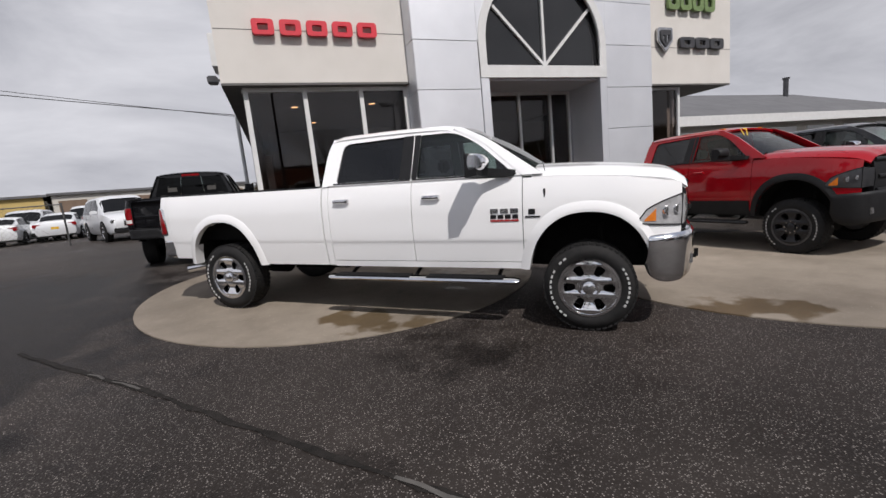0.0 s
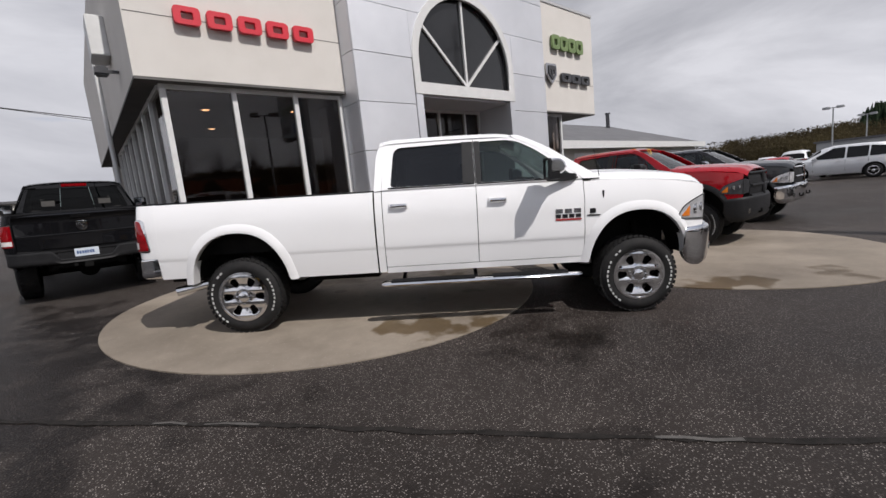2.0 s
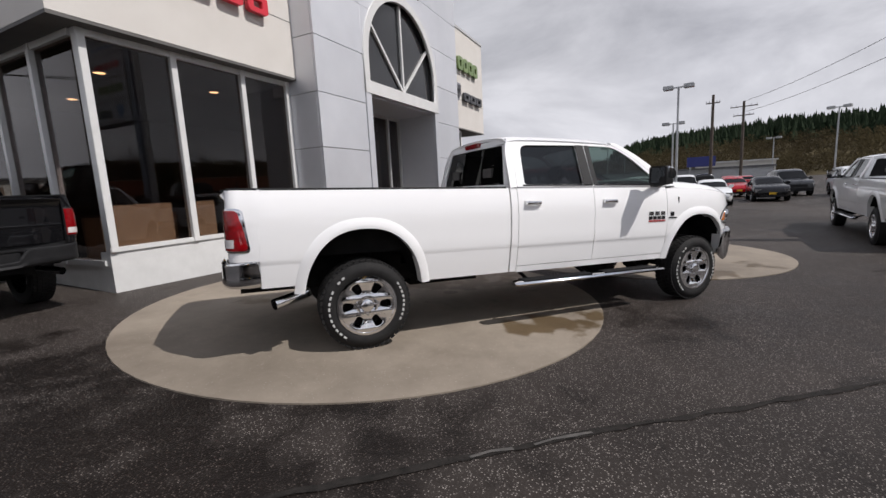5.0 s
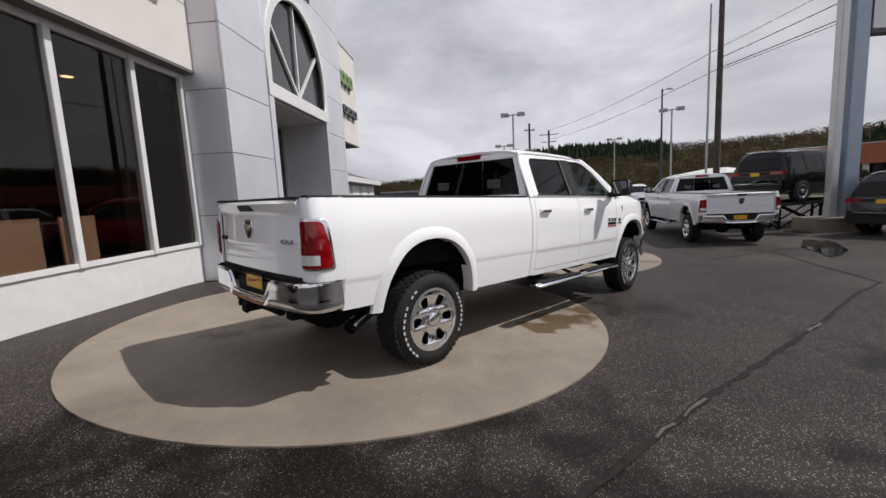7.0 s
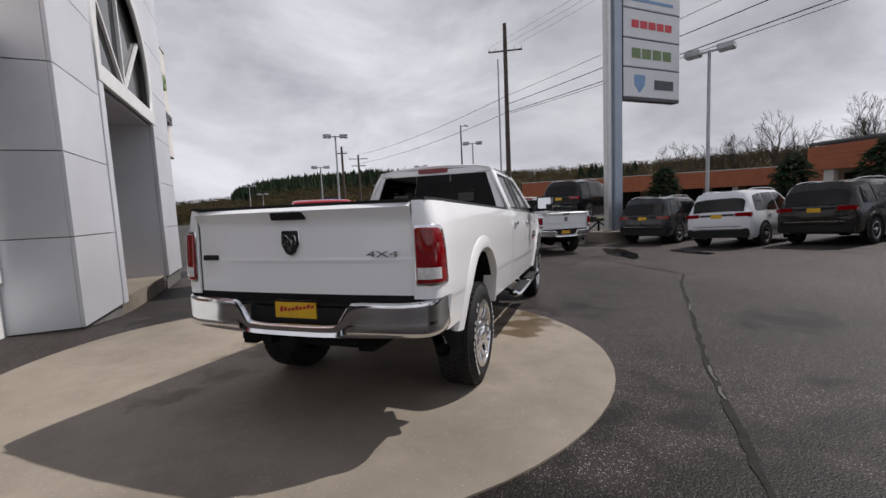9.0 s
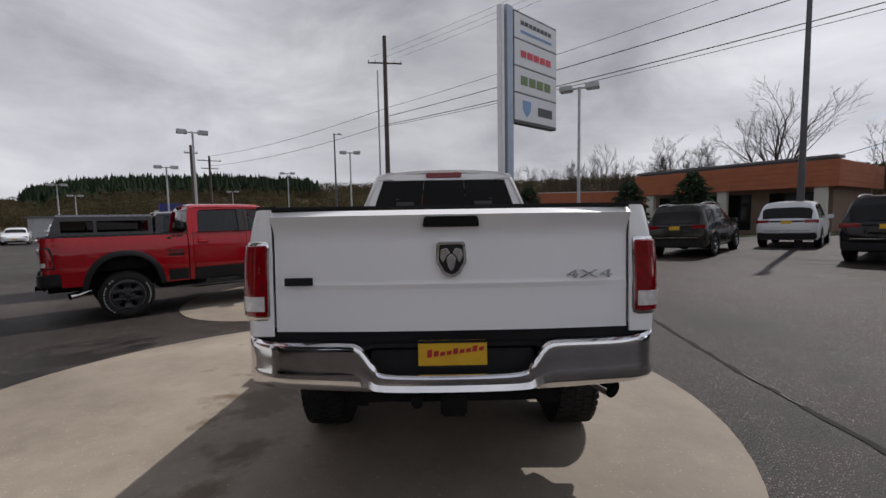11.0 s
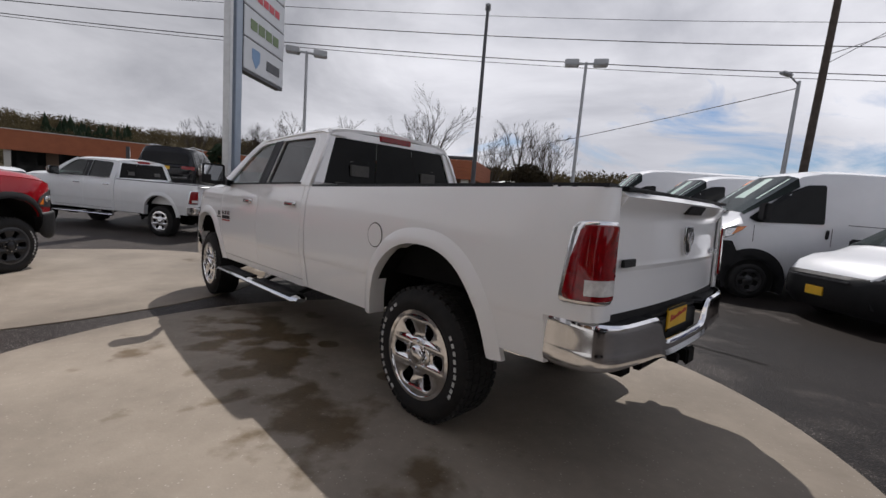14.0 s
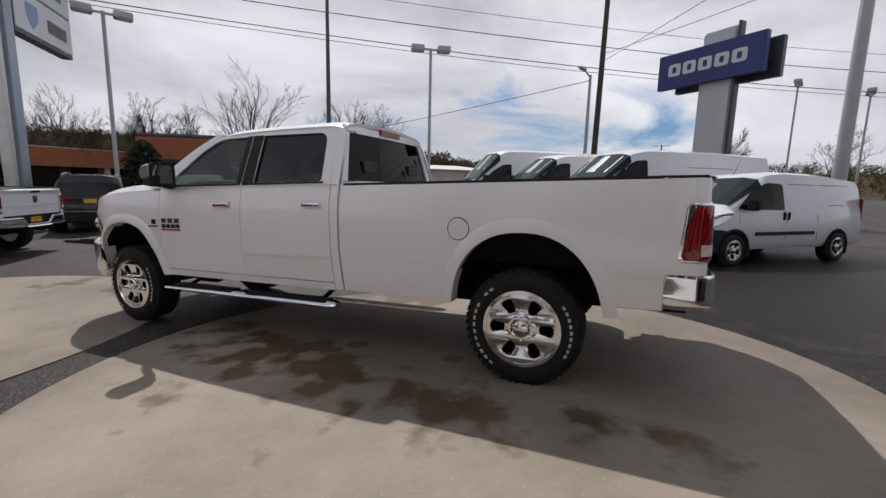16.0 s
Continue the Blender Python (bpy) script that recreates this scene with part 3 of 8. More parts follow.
# ---- vehicles: wheels ----
def wheel(parent, x, y, z, side, r=0.415, width=0.275, rim=0.262, rim_mat=None, letters=False, spokes=6, dark=False):
    """A wheel at (x, y, z); side +1 faces left. The wheel's outer face is at y."""
    rim_mat = rim_mat or M_CHROME
    turn = pose(x, y, z, 0, 0, 0 if side > 0 else 180)
    w = width
    bm = fresh()
    prof = [(rim, -0.02), (rim + 0.02, 0.0), (rim + 0.06, 0.012), (r - 0.06, 0.008), (r - 0.018, -0.015), (r, -0.045), (r, -w + 0.045), (r - 0.02, -w + 0.01), (r - 0.08, -w), (rim, -w + 0.01)]
    lathe(bm, prof, 56)
    tyre = part("tyre", bm, M_RUBBER, parent, smooth=True, at=turn)
    # tread blocks round the shoulder and crown
    bm = fresh()
    n = 46
    for i in range(n):
        a = 2 * math.pi * i / n
        for k, (y0, y1, off) in enumerate(((-0.050, -0.018, 0.0), (-0.105, -0.060, 0.5), (-0.165, -0.115, 0.0), (-0.215, -0.172, 0.5), (-w + 0.018, -0.222, 0.0))):
            b = a + off * 2 * math.pi / n
            da = 2 * math.pi / n * 0.36
            q = []
            for rr in (r - 0.012, r + 0.007):
                for yy in (y0, y1):
                    for ss in (-da, da):
                        q.append(bm.verts.new((rr * math.cos(b + ss), yy, rr * math.sin(b + ss))))
            for f in ((4, 5, 7, 6), (0, 1, 5, 4), (2, 6, 7, 3), (0, 4, 6, 2), (1, 3, 7, 5)):
                bm.faces.new([q[j] for j in f])
    tagged(part("tread", bm, M_RUBBER, tyre), kind="stuff")
    if letters:
        bm = fresh()
        for start, count, span in ((146, 9, 66), (-54, 13, 112)):
            for i in range(count):
                if count == 13 and i == 10:
                    continue
                a0 = radians(start + span * i / count)
                a1 = radians(start + span * (i + 0.58) / count)
                q = [bm.verts.new((rr * math.cos(t), 0.0145, rr * math.sin(t))) for rr, t in ((0.332, a0), (0.349, a0), (0.349, a1), (0.332, a1))]
                bm.faces.new(q)
        solidify(bm, 0.004)
        tagged(part("sidewall_marking", bm, M_LETTER, tyre, "raised white sidewall marking"), kind="stuff")
    # rim barrel and lip
    bm = fresh()
    lathe(bm, [(rim + 0.012, -0.012), (rim + 0.014, 0.004), (rim - 0.004, 0.006), (rim - 0.016, -0.014), (rim - 0.026, -0.05), (rim - 0.03, -0.17), (0.03, -0.175)], 48)
    rim_ob = part("rim", bm, M_ALLOY if dark else M_STEEL, parent, smooth=True, at=turn)
    bm = fresh()
    lathe(bm, [(rim + 0.012, -0.008), (rim + 0.016, 0.006), (rim - 0.006, 0.008), (rim - 0.018, -0.012)], 48)
    part("rim_lip", bm, M_ALLOY if dark else rim_mat, rim_ob, smooth=True)
    ro = rim - 0.004
    holes = []
    for q in range(spokes):
        c = 2 * math.pi * q / spokes + math.pi / 2 + math.pi / spokes
        ha, hb = (0.26, 0.225) if spokes == 6 else (0.40, 0.36)
        r0, r1 = rim * 0.47, rim * 0.86
        pts = [(r0 * math.cos(c - ha), r0 * math.sin(c - ha)), (r1 * math.cos(c - hb), r1 * math.sin(c - hb)), (rim * 0.90 * math.cos(c), rim * 0.90 * math.sin(c)), (r1 * math.cos(c + hb), r1 * math.sin(c + hb)), (r0 * math.cos(c + ha), r0 * math.sin(c + ha))]
        holes.append(rounded(pts, rim * 0.10, 3)[::-1])
    disc = [(ro * math.cos(a), ro * math.sin(a)) for a in lin(0, 2 * math.pi, 49)[:-1]]
    bm = plate(disc, holes, 0.035, lambda u, v, w: Vector((u, -0.020 + w - 0.022 * math.sin(math.pi * min(1.0, math.hypot(u, v) / rim)) ** 2 + 0.012 * max(0.0, 1 - math.hypot(u, v) / (rim * 0.5)), v)), 0.006)
    part("wheel_face", bm, rim_mat, rim_ob, "six-window chrome wheel face" if rim_mat is M_CHROME and letters else "", smooth=True)
    bm = fresh()
    lathe(bm, [(rim * 0.40, -0.03), (rim * 0.40, -0.008), (rim * 0.36, -0.002), (rim * 0.30, -0.004)], 32)
    part("hub_ring", bm, rim_mat, rim_ob, smooth=True)
    bm = fresh()
    lathe(bm, [(0.062, -0.04), (0.060, 0.004), (0.056, 0.014), (0.046, 0.020), (0.001, 0.024)], 24)
    cap = part("hub_cap", bm, rim_mat, rim_ob, smooth=True)
    if letters:
        for i in range(8):
            a = 2 * math.pi * i / 8
            bm = fresh()
            tube(bm, (0.083 * math.cos(a), -0.02, 0.083 * math.sin(a)), (0.083 * math.cos(a), 0.010, 0.083 * math.sin(a)), 0.010, 0.008, 6)
            part("lug_nut", bm, M_CHROME, rim_ob)
    bm = fresh()
    lathe(bm, [(rim - 0.05, -0.12), (rim - 0.05, -0.10), (0.05, -0.10)], 28)
    part("brake_disc", bm, M_UNDER, rim_ob, smooth=True)


def strip(path, zt, zb, bulge, thick=0.03, rows=6, profile=()):
    """A bumper-like band along a path of (x, y), from zb to zt at each point, bowed outward."""
    ctl = [Vector((*p, a, b)) for p, a, b in zip(path, zt, zb)]
    fine = []
    for i in range(len(ctl) - 1):
        p0, p1, p2, p3 = ctl[max(0, i - 1)], ctl[i], ctl[i + 1], ctl[min(len(ctl) - 1, i + 2)]
        for q in (0.0, 0.25, 0.5, 0.75):
            fine.append(0.5 * (2 * p1 + (p2 - p0) * q + (2 * p0 - 5 * p1 + 4 * p2 - p3) * q * q + (3 * p1 - p0 - 3 * p2 + p3) * q ** 3))
    fine.append(ctl[-1])
    path, zt, zb = [(v[0], v[1]) for v in fine], [v[2] for v in fine], [v[3] for v in fine]
    bm = fresh()
    rows = len(profile) or rows
    n = len(path)
    normals = []
    for i in range(n):
        a, b = Vector(path[max(0, i - 1)]), Vector(path[min(n - 1, i + 1)])
        d = (b - a).normalized()
        normals.append(Vector((-d.y, d.x)))
    outer = []
    for i, (x, y) in enumerate(path):
        col = []
        for k in range(rows):
            t = k / (rows - 1)
            o = bulge * (1 - (2 * t - 1.15) ** 2)
            if profile:
                t, o = profile[k]
            col.append((x + normals[i].x * o, y + normals[i].y * o, zb[i] + (zt[i] - zb[i]) * t))
        outer.append(col)
    rowsv = [[bm.verts.new(p) for p in c] for c in outer]
    for a, b in zip(rowsv, rowsv[1:]):
        for k in range(rows - 1):
            bm.faces.new((a[k], b[k], b[k + 1], a[k + 1]))
    bm.normal_update()
    bmesh.ops.solidify(bm, geom=bm.faces[:], thickness=thick)
    bmesh.ops.recalc_face_normals(bm, faces=bm.faces[:])
    return bm


# ---- vehicles: pickup ----
def pickup(m, paint, label, L=4.295, bed_len=2.55, wheel_mat=None, lower=None, handle_mat=None, badge=False, canopy=False, plate_mat=None, letters=False, dark_rims=False, flare_mat=None, steps=True, chrome=True, front_black=False, group="pickups on the lot", bars=False, tow_mirror=True, markers=False, lift=0.0):
    """A crew-cab pickup; x ahead from the rear axle, z from the ground."""
    t = thing("pickup_truck", m, label, "pickup truck", group)
    handle_mat = handle_mat or M_CHROME
    flare_mat = flare_mat or paint
    lower = lower or paint
    TAIL, CB = -1.10, -1.10 + bed_len + 0.06     # tailgate face, cab back
    s = L - 4.295                                  # everything ahead of the cab back moves with the wheelbase
    d = CB - 1.51                                  # cab shift
    FX = 0.045                                     # reach of the nose
    NOSE = 5.10 + FX + s
    TOP = 1.445

    def half(x, z):
        w = 0.972
        if z > 1.12:
            w -= 0.055 * ((z - 1.12) / 0.34) ** 2
        elif z < 0.95:
            w -= 0.05 * ((0.95 - z) / 0.4) ** 1.5
        if z < 0.845:
            w -= 0.0045 * min(1.0, (0.845 - z) / 0.014)
        e = x - (4.45 + FX + s)
        if e > 0:
            w -= 0.20 * (e / 0.6) ** 2.2
        e = -0.80 - x
        if e > 0:
            w -= 0.046 * (e / 0.3) ** 2
        return w

    def arch(x, c, r=0.535, top=1.10):
        e = abs(x - c) / r
        if e >= 1:
            return None
        return 0.42 + (top - 0.42) * (1 - e ** 2.3) ** (1 / 2.3)

    def panel(name, x0, x1, zb, zt, sgn, mat, c=None, label="", n=26, rowsn=20):
        bm = fresh()
        xs = lin(x0, x1, n)
        if c is not None:
            xs = sorted(set([round(v, 4) for v in xs] + [round(c + 0.5349 * math.cos(a), 4) for a in lin(0, math.pi, 31) if x0 < c + 0.5349 * math.cos(a) < x1]))
        if x0 < -0.8:
            xs = sorted(set(xs + [-0.8665, -0.8635]))
        grid = []
        for x in xs:
            lo = zb(x) if callable(zb) else zb
            a = arch(x, c) if c is not None else None
            if a:
                lo = max(lo, a)
            hi = zt(x) if callable(zt) else zt
            grid.append([bm.verts.new((x, sgn * half(x, z), z)) for z in sorted(lin(lo, hi, rowsn - 2) + ([0.8310, 0.8455] if lo < 0.825 and hi > 0.9 else [lo + (hi - lo) * q for q in (0.31, 0.33)]))])
        for a, b in zip(grid, grid[1:]):
            for i in range(rowsn - 1):
                bm.faces.new((a[i], b[i], b[i + 1], a[i + 1]))
        bmesh.ops.recalc_face_normals(bm, faces=bm.faces[:])
        if bm.faces[0].normal.y * sgn < 0:
            bmesh.ops.reverse_faces(bm, faces=bm.faces[:])
        bmesh.ops.solidify(bm, geom=bm.faces[:], thickness=0.022)
        return part(name, bm, mat, t, label, smooth=True)

    def flare(c, sgn, x0, x1):
        """A raised lip round a wheel arch."""
        bm = fresh()
        rings = []
        for a in lin(math.pi * 1.0, 0.0, 33):
            e = math.cos(a)
            sn = max(0.0, 1 - abs(e) ** 2.3) ** (1 / 2.3)
            x = c + 0.535 * e
            z = 0.42 + 0.68 * sn
            z = max(z, 0.56)
            ox, oz = 0.085 * e, 0.095 * max(0.12, sn)
            xo, zo = min(max(x + ox, x0), x1), z + oz * (1 if z > 0.565 else 0.2)
            yi = half(x, min(z, 1.2))
            yo = half(xo, min(zo, 1.25))
            rings.append([(x, sgn * (yi - 0.10), z), (x, sgn * (yi + 0.022), z), ((x * 0.65 + xo * 0.35), sgn * (yi + 0.026), z * 0.65 + zo * 0.35), (xo, sgn * (yo + 0.002), zo), (xo, sgn * (yo - 0.03), zo)])
        ring_loft(bm, rings, True, True)
        bmesh.ops.recalc_face_normals(bm, faces=bm.faces[:])
        return part("wheel_arch_flare", bm, flare_mat, t, smooth=True)

    def under_arch(c, sgn):
        bm = fresh()
        sheet(bm, lambda a, y: (c + 0.56 * math.cos(a), sgn * y, 0.42 + 0.70 * math.sin(a)), lin(0.24, math.pi - 0.24, 17), lin(0.50, 0.93, 3))
        box(bm, c - 0.50, c + 0.46, sgn * 0.50 - 0.01, sgn * 0.50 + 0.01, 0.56, 1.12)
        part("wheel_liner", bm, M_UNDER, t)

    lowz = 0.575
    for sgn in (1, -1):
        bed = panel("bed_side", TAIL + 0.25, CB - 0.018, lambda x: lowz + (0.29 if x < -0.865 else 0.06 if x < -0.5 else 0.0), TOP, sgn, paint, 0.0)
        fl = flare(0.0, sgn, TAIL + 0.35, 0.64)
        under_arch(0.0, sgn)
        fen = panel("front_fender", 3.72 + s, NOSE - 0.10, lambda x: lowz if x < 4.2 + s else 0.80, lambda x: 1.425 - 0.10 * max(0, (x - 4.05 - s) / 0.95) ** 1.6, sgn, paint, 4.295 + s)
        fl = flare(4.295 + s, sgn, 3.66 + s, 4.90 + s)
        under_arch(4.295 + s, sgn)
        # cab lower side: rear corner, two doors, rocker
        panel("cab_corner", CB, CB + 0.075, lowz, TOP, sgn, paint, n=3)
        for i, (x0, x1) in enumerate(((CB + 0.083, 2.585 + d), (2.593 + d, 3.712 + s))):
            dz = 0.635
            door = panel("door", x0, x1, dz, 1.462, sgn, paint, n=10, rowsn=24)
            # handle
            hx = x0 + 0.145 if i == 0 else x0 + 0.19
            hz = 1.285
            hy = half(hx, hz)
            bm = fresh()
            ring_loft(bm, [[(hx + u, sgn * (hy + o + 0.022 * math.cos(a) * 0.5), hz + 0.020 * math.sin(a)) for a in lin(0, 2 * math.pi, 9)[:-1]] for u, o in ((-0.07, 0.012), (-0.06, 0.032), (0.06, 0.036), (0.11, 0.030), (0.12, 0.012))])
            part("handle", bm, handle_mat, door, "chrome door handle" if handle_mat is M_CHROME else "", smooth=True)
            bm = fresh()
            box(bm, hx - 0.075, hx + 0.125, sgn * (hy + 0.002) - 0.004, sgn * (hy + 0.002) + 0.004, hz - 0.030, hz + 0.030, 0.003)
            part("handle_cup", bm, paint, door)
            # upper frame with window
            def lean(u, v, w, sg=sgn):
                return Vector((u, sg * (0.920 - 0.208 * max(0, (v - 1.45)) / 0.49 + w), v))
            if i == 0:
                outer = rounded([(x0, 1.455), (x0 + 0.025, 1.76), (x0 + 0.115, 1.935), (x1, 1.950), (x1, 1.455)], [0, 0.1, 0.09, 0, 0])
                hole = rounded([(x0 + 0.092, 1.479), (x0 + 0.135, 1.897), (x1 - 0.11, 1.917), (x1 - 0.12, 1.479)], [0.035, 0.09, 0.02, 0.02])
            else:
                outer = rounded([(x0, 1.455), (x0, 1.950), (3.02 + s, 1.950), (3.32 + s, 1.80), (3.712 + s, 1.455)], [0, 0, 0.14, 0.25, 0])
                hole = rounded([(x0 + 0.05, 1.479), (x0 + 0.06, 1.915), (3.02 + s, 1.915), (3.27 + s, 1.785), (3.63 + s, 1.478)], [0.02, 0.02, 0.10, 0.2, 0.02])
            part("window_frame", plate(outer, [hole], 0.03, lambda u, v, w: lean(u, v, w)), paint, door)
            part("window_glass", plate([(p[0], p[1]) for p in hole], (), 0.0, lambda u, v, w: lean(u, v, w - 0.008)), M_TINT if i == 0 else M_CLEAR, door, "dark tinted window" if i == 0 else "clear window")
            if i == 0:
                bm = plate([(x1 - 0.130, 1.479), (x1 - 0.118, 1.92), (x1 - 0.002, 1.92), (x1 - 0.002, 1.479)], (), 0.006, lambda u, v, w: lean(u, v, w + 0.017))
            else:
                bm = plate([(x0 + 0.002, 1.479), (x0 + 0.002, 1.92), (x0 + 0.066, 1.92), (x0 + 0.058, 1.479)], (), 0.006, lambda u, v, w: lean(u, v, w + 0.017))
            part("pillar_trim", bm, M_PLASTIC, door)
            xa, xb = (x0 + 0.07, x1 - 0.01) if i == 0 else (x0 + 0.01, 3.66 + s)
            bm = fresh()
            box(bm, xa, xb, sgn * 0.927 - 0.006, sgn * 0.927 + 0.006, 1.462, 1.478)
            part("belt_moulding", bm, M_PLASTIC, door)
        panel("rocker_panel", CB + 0.083, 3.715 + s, lowz - 0.01, 0.626, sgn, lower, n=8, rowsn=4)
        # pillars and roof rail outside the doors
        def rail(u, v, w, sg=sgn):
            return Vector((u, sg * (0.915 - 0.208 * max(0, (v - 1.45)) / 0.49 + w), v))
        part("rear_pillar", plate(rounded([(CB, TOP), (CB + 0.025, 1.80), (CB + 0.065, 1.94), (CB + 0.30, 1.965), (CB + 0.30, 1.945), (CB + 0.190, 1.918), (CB + 0.107, 1.752), (CB + 0.079, 1.452)], [0, 0.12, 0.10, 0, 0, 0.06, 0.1, 0]), (), 0.035, rail), paint, t)
        part("front_pillar", plate(rounded([(3.715 + s, 1.455), (3.305 + s, 1.805), (3.02 + s, 1.94), (3.0 + s, 1.965), (3.08 + s, 1.965), (3.36 + s, 1.83), (3.90 + s, 1.455)], [0, 0.2, 0.12, 0, 0.1, 0.3, 0]), (), 0.05, rail), paint, t)
        # door mirror
        mx, mz = 3.325 + s, 1.505
        bm = fresh()
        ring_loft(bm, [[(xo - 0.05, sgn * y, zo - hk), (xo + 0.055, sgn * y, zo - hk * 0.7), (xo + 0.055, sgn * y, zo + hk * 0.6), (xo - 0.05, sgn * y, zo + hk * 0.8)] for xo, y, zo, hk in ((3.63 + s, 0.87, 1.475, 0.035), (3.56 + s, 0.97, 1.485, 0.045), (mx + 0.04, 1.05, 1.500, 0.055), (mx + 0.01, 1.14, 1.505, 0.058), (mx, 1.295, 1.510, 0.052))])
        arm = part("mirror", bm, M_PLASTIC, t)
        bm = fresh()
        rings = []
        hh = 0.085
        for y, k in ((1.06, 0.80), (1.08, 0.97), (1.17, 1.0), (1.27, 0.97), (1.295, 0.8)):
            rings.append([(mx + 0.10 * k * math.cos(a) * (1.25 if math.cos(a) > 0 else 0.35), sgn * y, mz + 0.075 + hh * k * max(-0.75, min(1, 1.15 * math.sin(a)))) for a in lin(0, 2 * math.pi, 15)[:-1]])
        ring_loft(bm, rings)
        bmesh.ops.recalc_face_normals(bm, faces=bm.faces[:])
        part("mirror_shell", bm, M_CHROME if chrome else M_PLASTIC, arm, "chrome mirror cap" if chrome else "", smooth=True)
        bm = fresh()
        box(bm, mx - 0.044, mx - 0.037, min(sgn * 1.07, sgn * 1.285), max(sgn * 1.07, sgn * 1.285), mz - 0.02, mz + 0.15, 0.003)
        part("mirror_glass", bm, M_MIRROR, arm, "mirror glass")
        ym, zm = sgn * 1.1775, mz + 0.065
        part("mirror_frame", plate(rounded([(-0.112, -0.10), (0.112, -0.10), (0.112, 0.10), (-0.112, 0.10)], 0.03), [rounded([(-0.096, -0.082), (-0.096, 0.082), (0.096, 0.082), (0.096, -0.082)], 0.02)], 0.03, lambda u, v, w: Vector((mx - 0.040 - w, ym + u, zm + v))), M_PLASTIC, arm)
        # rounded rear corner of the bed, with the tail lamp set into it
        def plan(u, z, out=0.0):
            x1, yo = TAIL + 0.13, half(TAIL + 0.13, z)
            if u < 1:
                x = TAIL + 0.26 - 0.13 * u
                return (x, sgn * (half(x, z) + out), z)
            if u < 2:
                a = (u - 1) * math.pi / 2
                sa, ca = math.sin(a) ** 0.85, max(0.0, math.cos(a)) ** 0.85
                return (x1 - (0.13 + out) * sa, sgn * (yo - 0.10 + (0.10 + out) * ca), z)
            return (TAIL - out, sgn * (yo - 0.10 + (0.809 - yo + 0.10) * (u - 2)), z)

        bm = fresh()
        sheet(bm, lambda u, z: plan(u, z), lin(0, 1, 4) + lin(1.1, 2.0, 10) + [3.0], sorted(lin(0.868, TOP - 0.004, 14) + [0.876]))
        solidify(bm, 0.014)
        part("bed_corner", bm, paint, t, smooth=True)
        Z0, Z1 = 0.957, 1.284

        def lens(grow, out, n=12):
            bm = fresh()
            rows = []
            for k in lin(0, 1, n):
                k2 = 0.5 - 0.5 * math.cos(math.pi * k)
                z = Z0 - grow + (Z1 - Z0 + 2 * grow) * k2
                c = max(0.0, (abs(2 * k2 - 1) - 0.84) / 0.16)
                inset = 0.22 * (1 - math.sqrt(max(0.0, 1 - c * c)))
                u0 = 0.78 + 0.34 * k2 - grow * 8 + inset
                u1 = 2.62 + grow * 9 - inset * 1.3
                rows.append([bm.verts.new(plan(u, z, out * (0.35 if i in (0, 12) or k in (0, 1) else 1.0))) for i, u in enumerate(lin(u0, u1, 13))])
            for p, q in zip(rows, rows[1:]):
                for i in range(12):
                    bm.faces.new((p[i], q[i], q[i + 1], p[i + 1]))
            bmesh.ops.recalc_face_normals(bm, faces=bm.faces[:])
            return bm
        tl = part("tail_lamp", lens(0.0, 0.016), M_LAMPRED, t, "red tail lamp lens", smooth=True)
        part("bezel", lens(0.014, 0.008), M_CHROME if chrome else M_PLASTIC, tl, smooth=True)
        bm = fresh()
        sheet(bm, lambda u, z: plan(u, z, 0.0185), lin(1.30, 2.36, 11), lin(0.985, 1.052, 3))
        part("reversing_lens", bm, M_LENSWHITE, tl, "clear reversing lens", smooth=True)
        bm = fresh()
        sheet(bm, lambda u, z: plan(u, z, 0.0178), lin(1.0, 2.55, 14), (1.068, 1.074))
        part("lens_rib", bm, M_LAMPRED, tl)
        # headlamp
        bm = fresh()
        rings = []
        for u in lin(0, 1, 7):
            x = 4.66 + FX + s + 0.345 * u
            zb_, zt_ = 0.985 - 0.03 * u, 1.02 + 0.20 * u ** 0.5
            y = half(x, 1.1) + 0.010
            rings.append([(x, sgn * y, zb_), (x, sgn * (y + 0.004), (zb_ + zt_) / 2), (x, sgn * (y - 0.004), zt_), (x, sgn * (y - 0.20), zt_), (x, sgn * (y - 0.20), zb_)])
        for u in (0.4, 1.0):
            x = NOSE - 0.085 + 0.045 * u
            y = half(5.0 + FX + s, 1.1) + 0.01 - 0.16 * u
            rings.append([(x, sgn * y, 0.965), (x + 0.01, sgn * y, 1.09), (x, sgn * y, 1.205), (x - 0.1, sgn * (y - 0.10), 1.205), (x - 0.1, sgn * (y - 0.1), 0.965)])
        ring_loft(bm, rings)
        bmesh.ops.recalc_face_normals(bm, faces=bm.faces[:])
        hl = part("headlamp", bm, M_ALLOY if front_black else M_REFLECTOR, t, "clear headlamp unit", smooth=True)
        bm = fresh()
        x0 = 4.70 + FX + s
        ring_loft(bm, [[(x, sgn * (half(x, 1.05) + 0.017), 1.0), (x, sgn * (half(x, 1.05) + 0.019), 1.015 + (x - x0) * 1.0), (x, sgn * (half(x, 1.05) - 0.02), 1.015 + (x - x0) * 1.0), (x, sgn * (half(x, 1.05) - 0.02), 1.0)] for x in (x0, x0 + 0.05, x0 + 0.09)])
        part("turn_lens", bm, M_AMBER, hl, "amber turn lens")
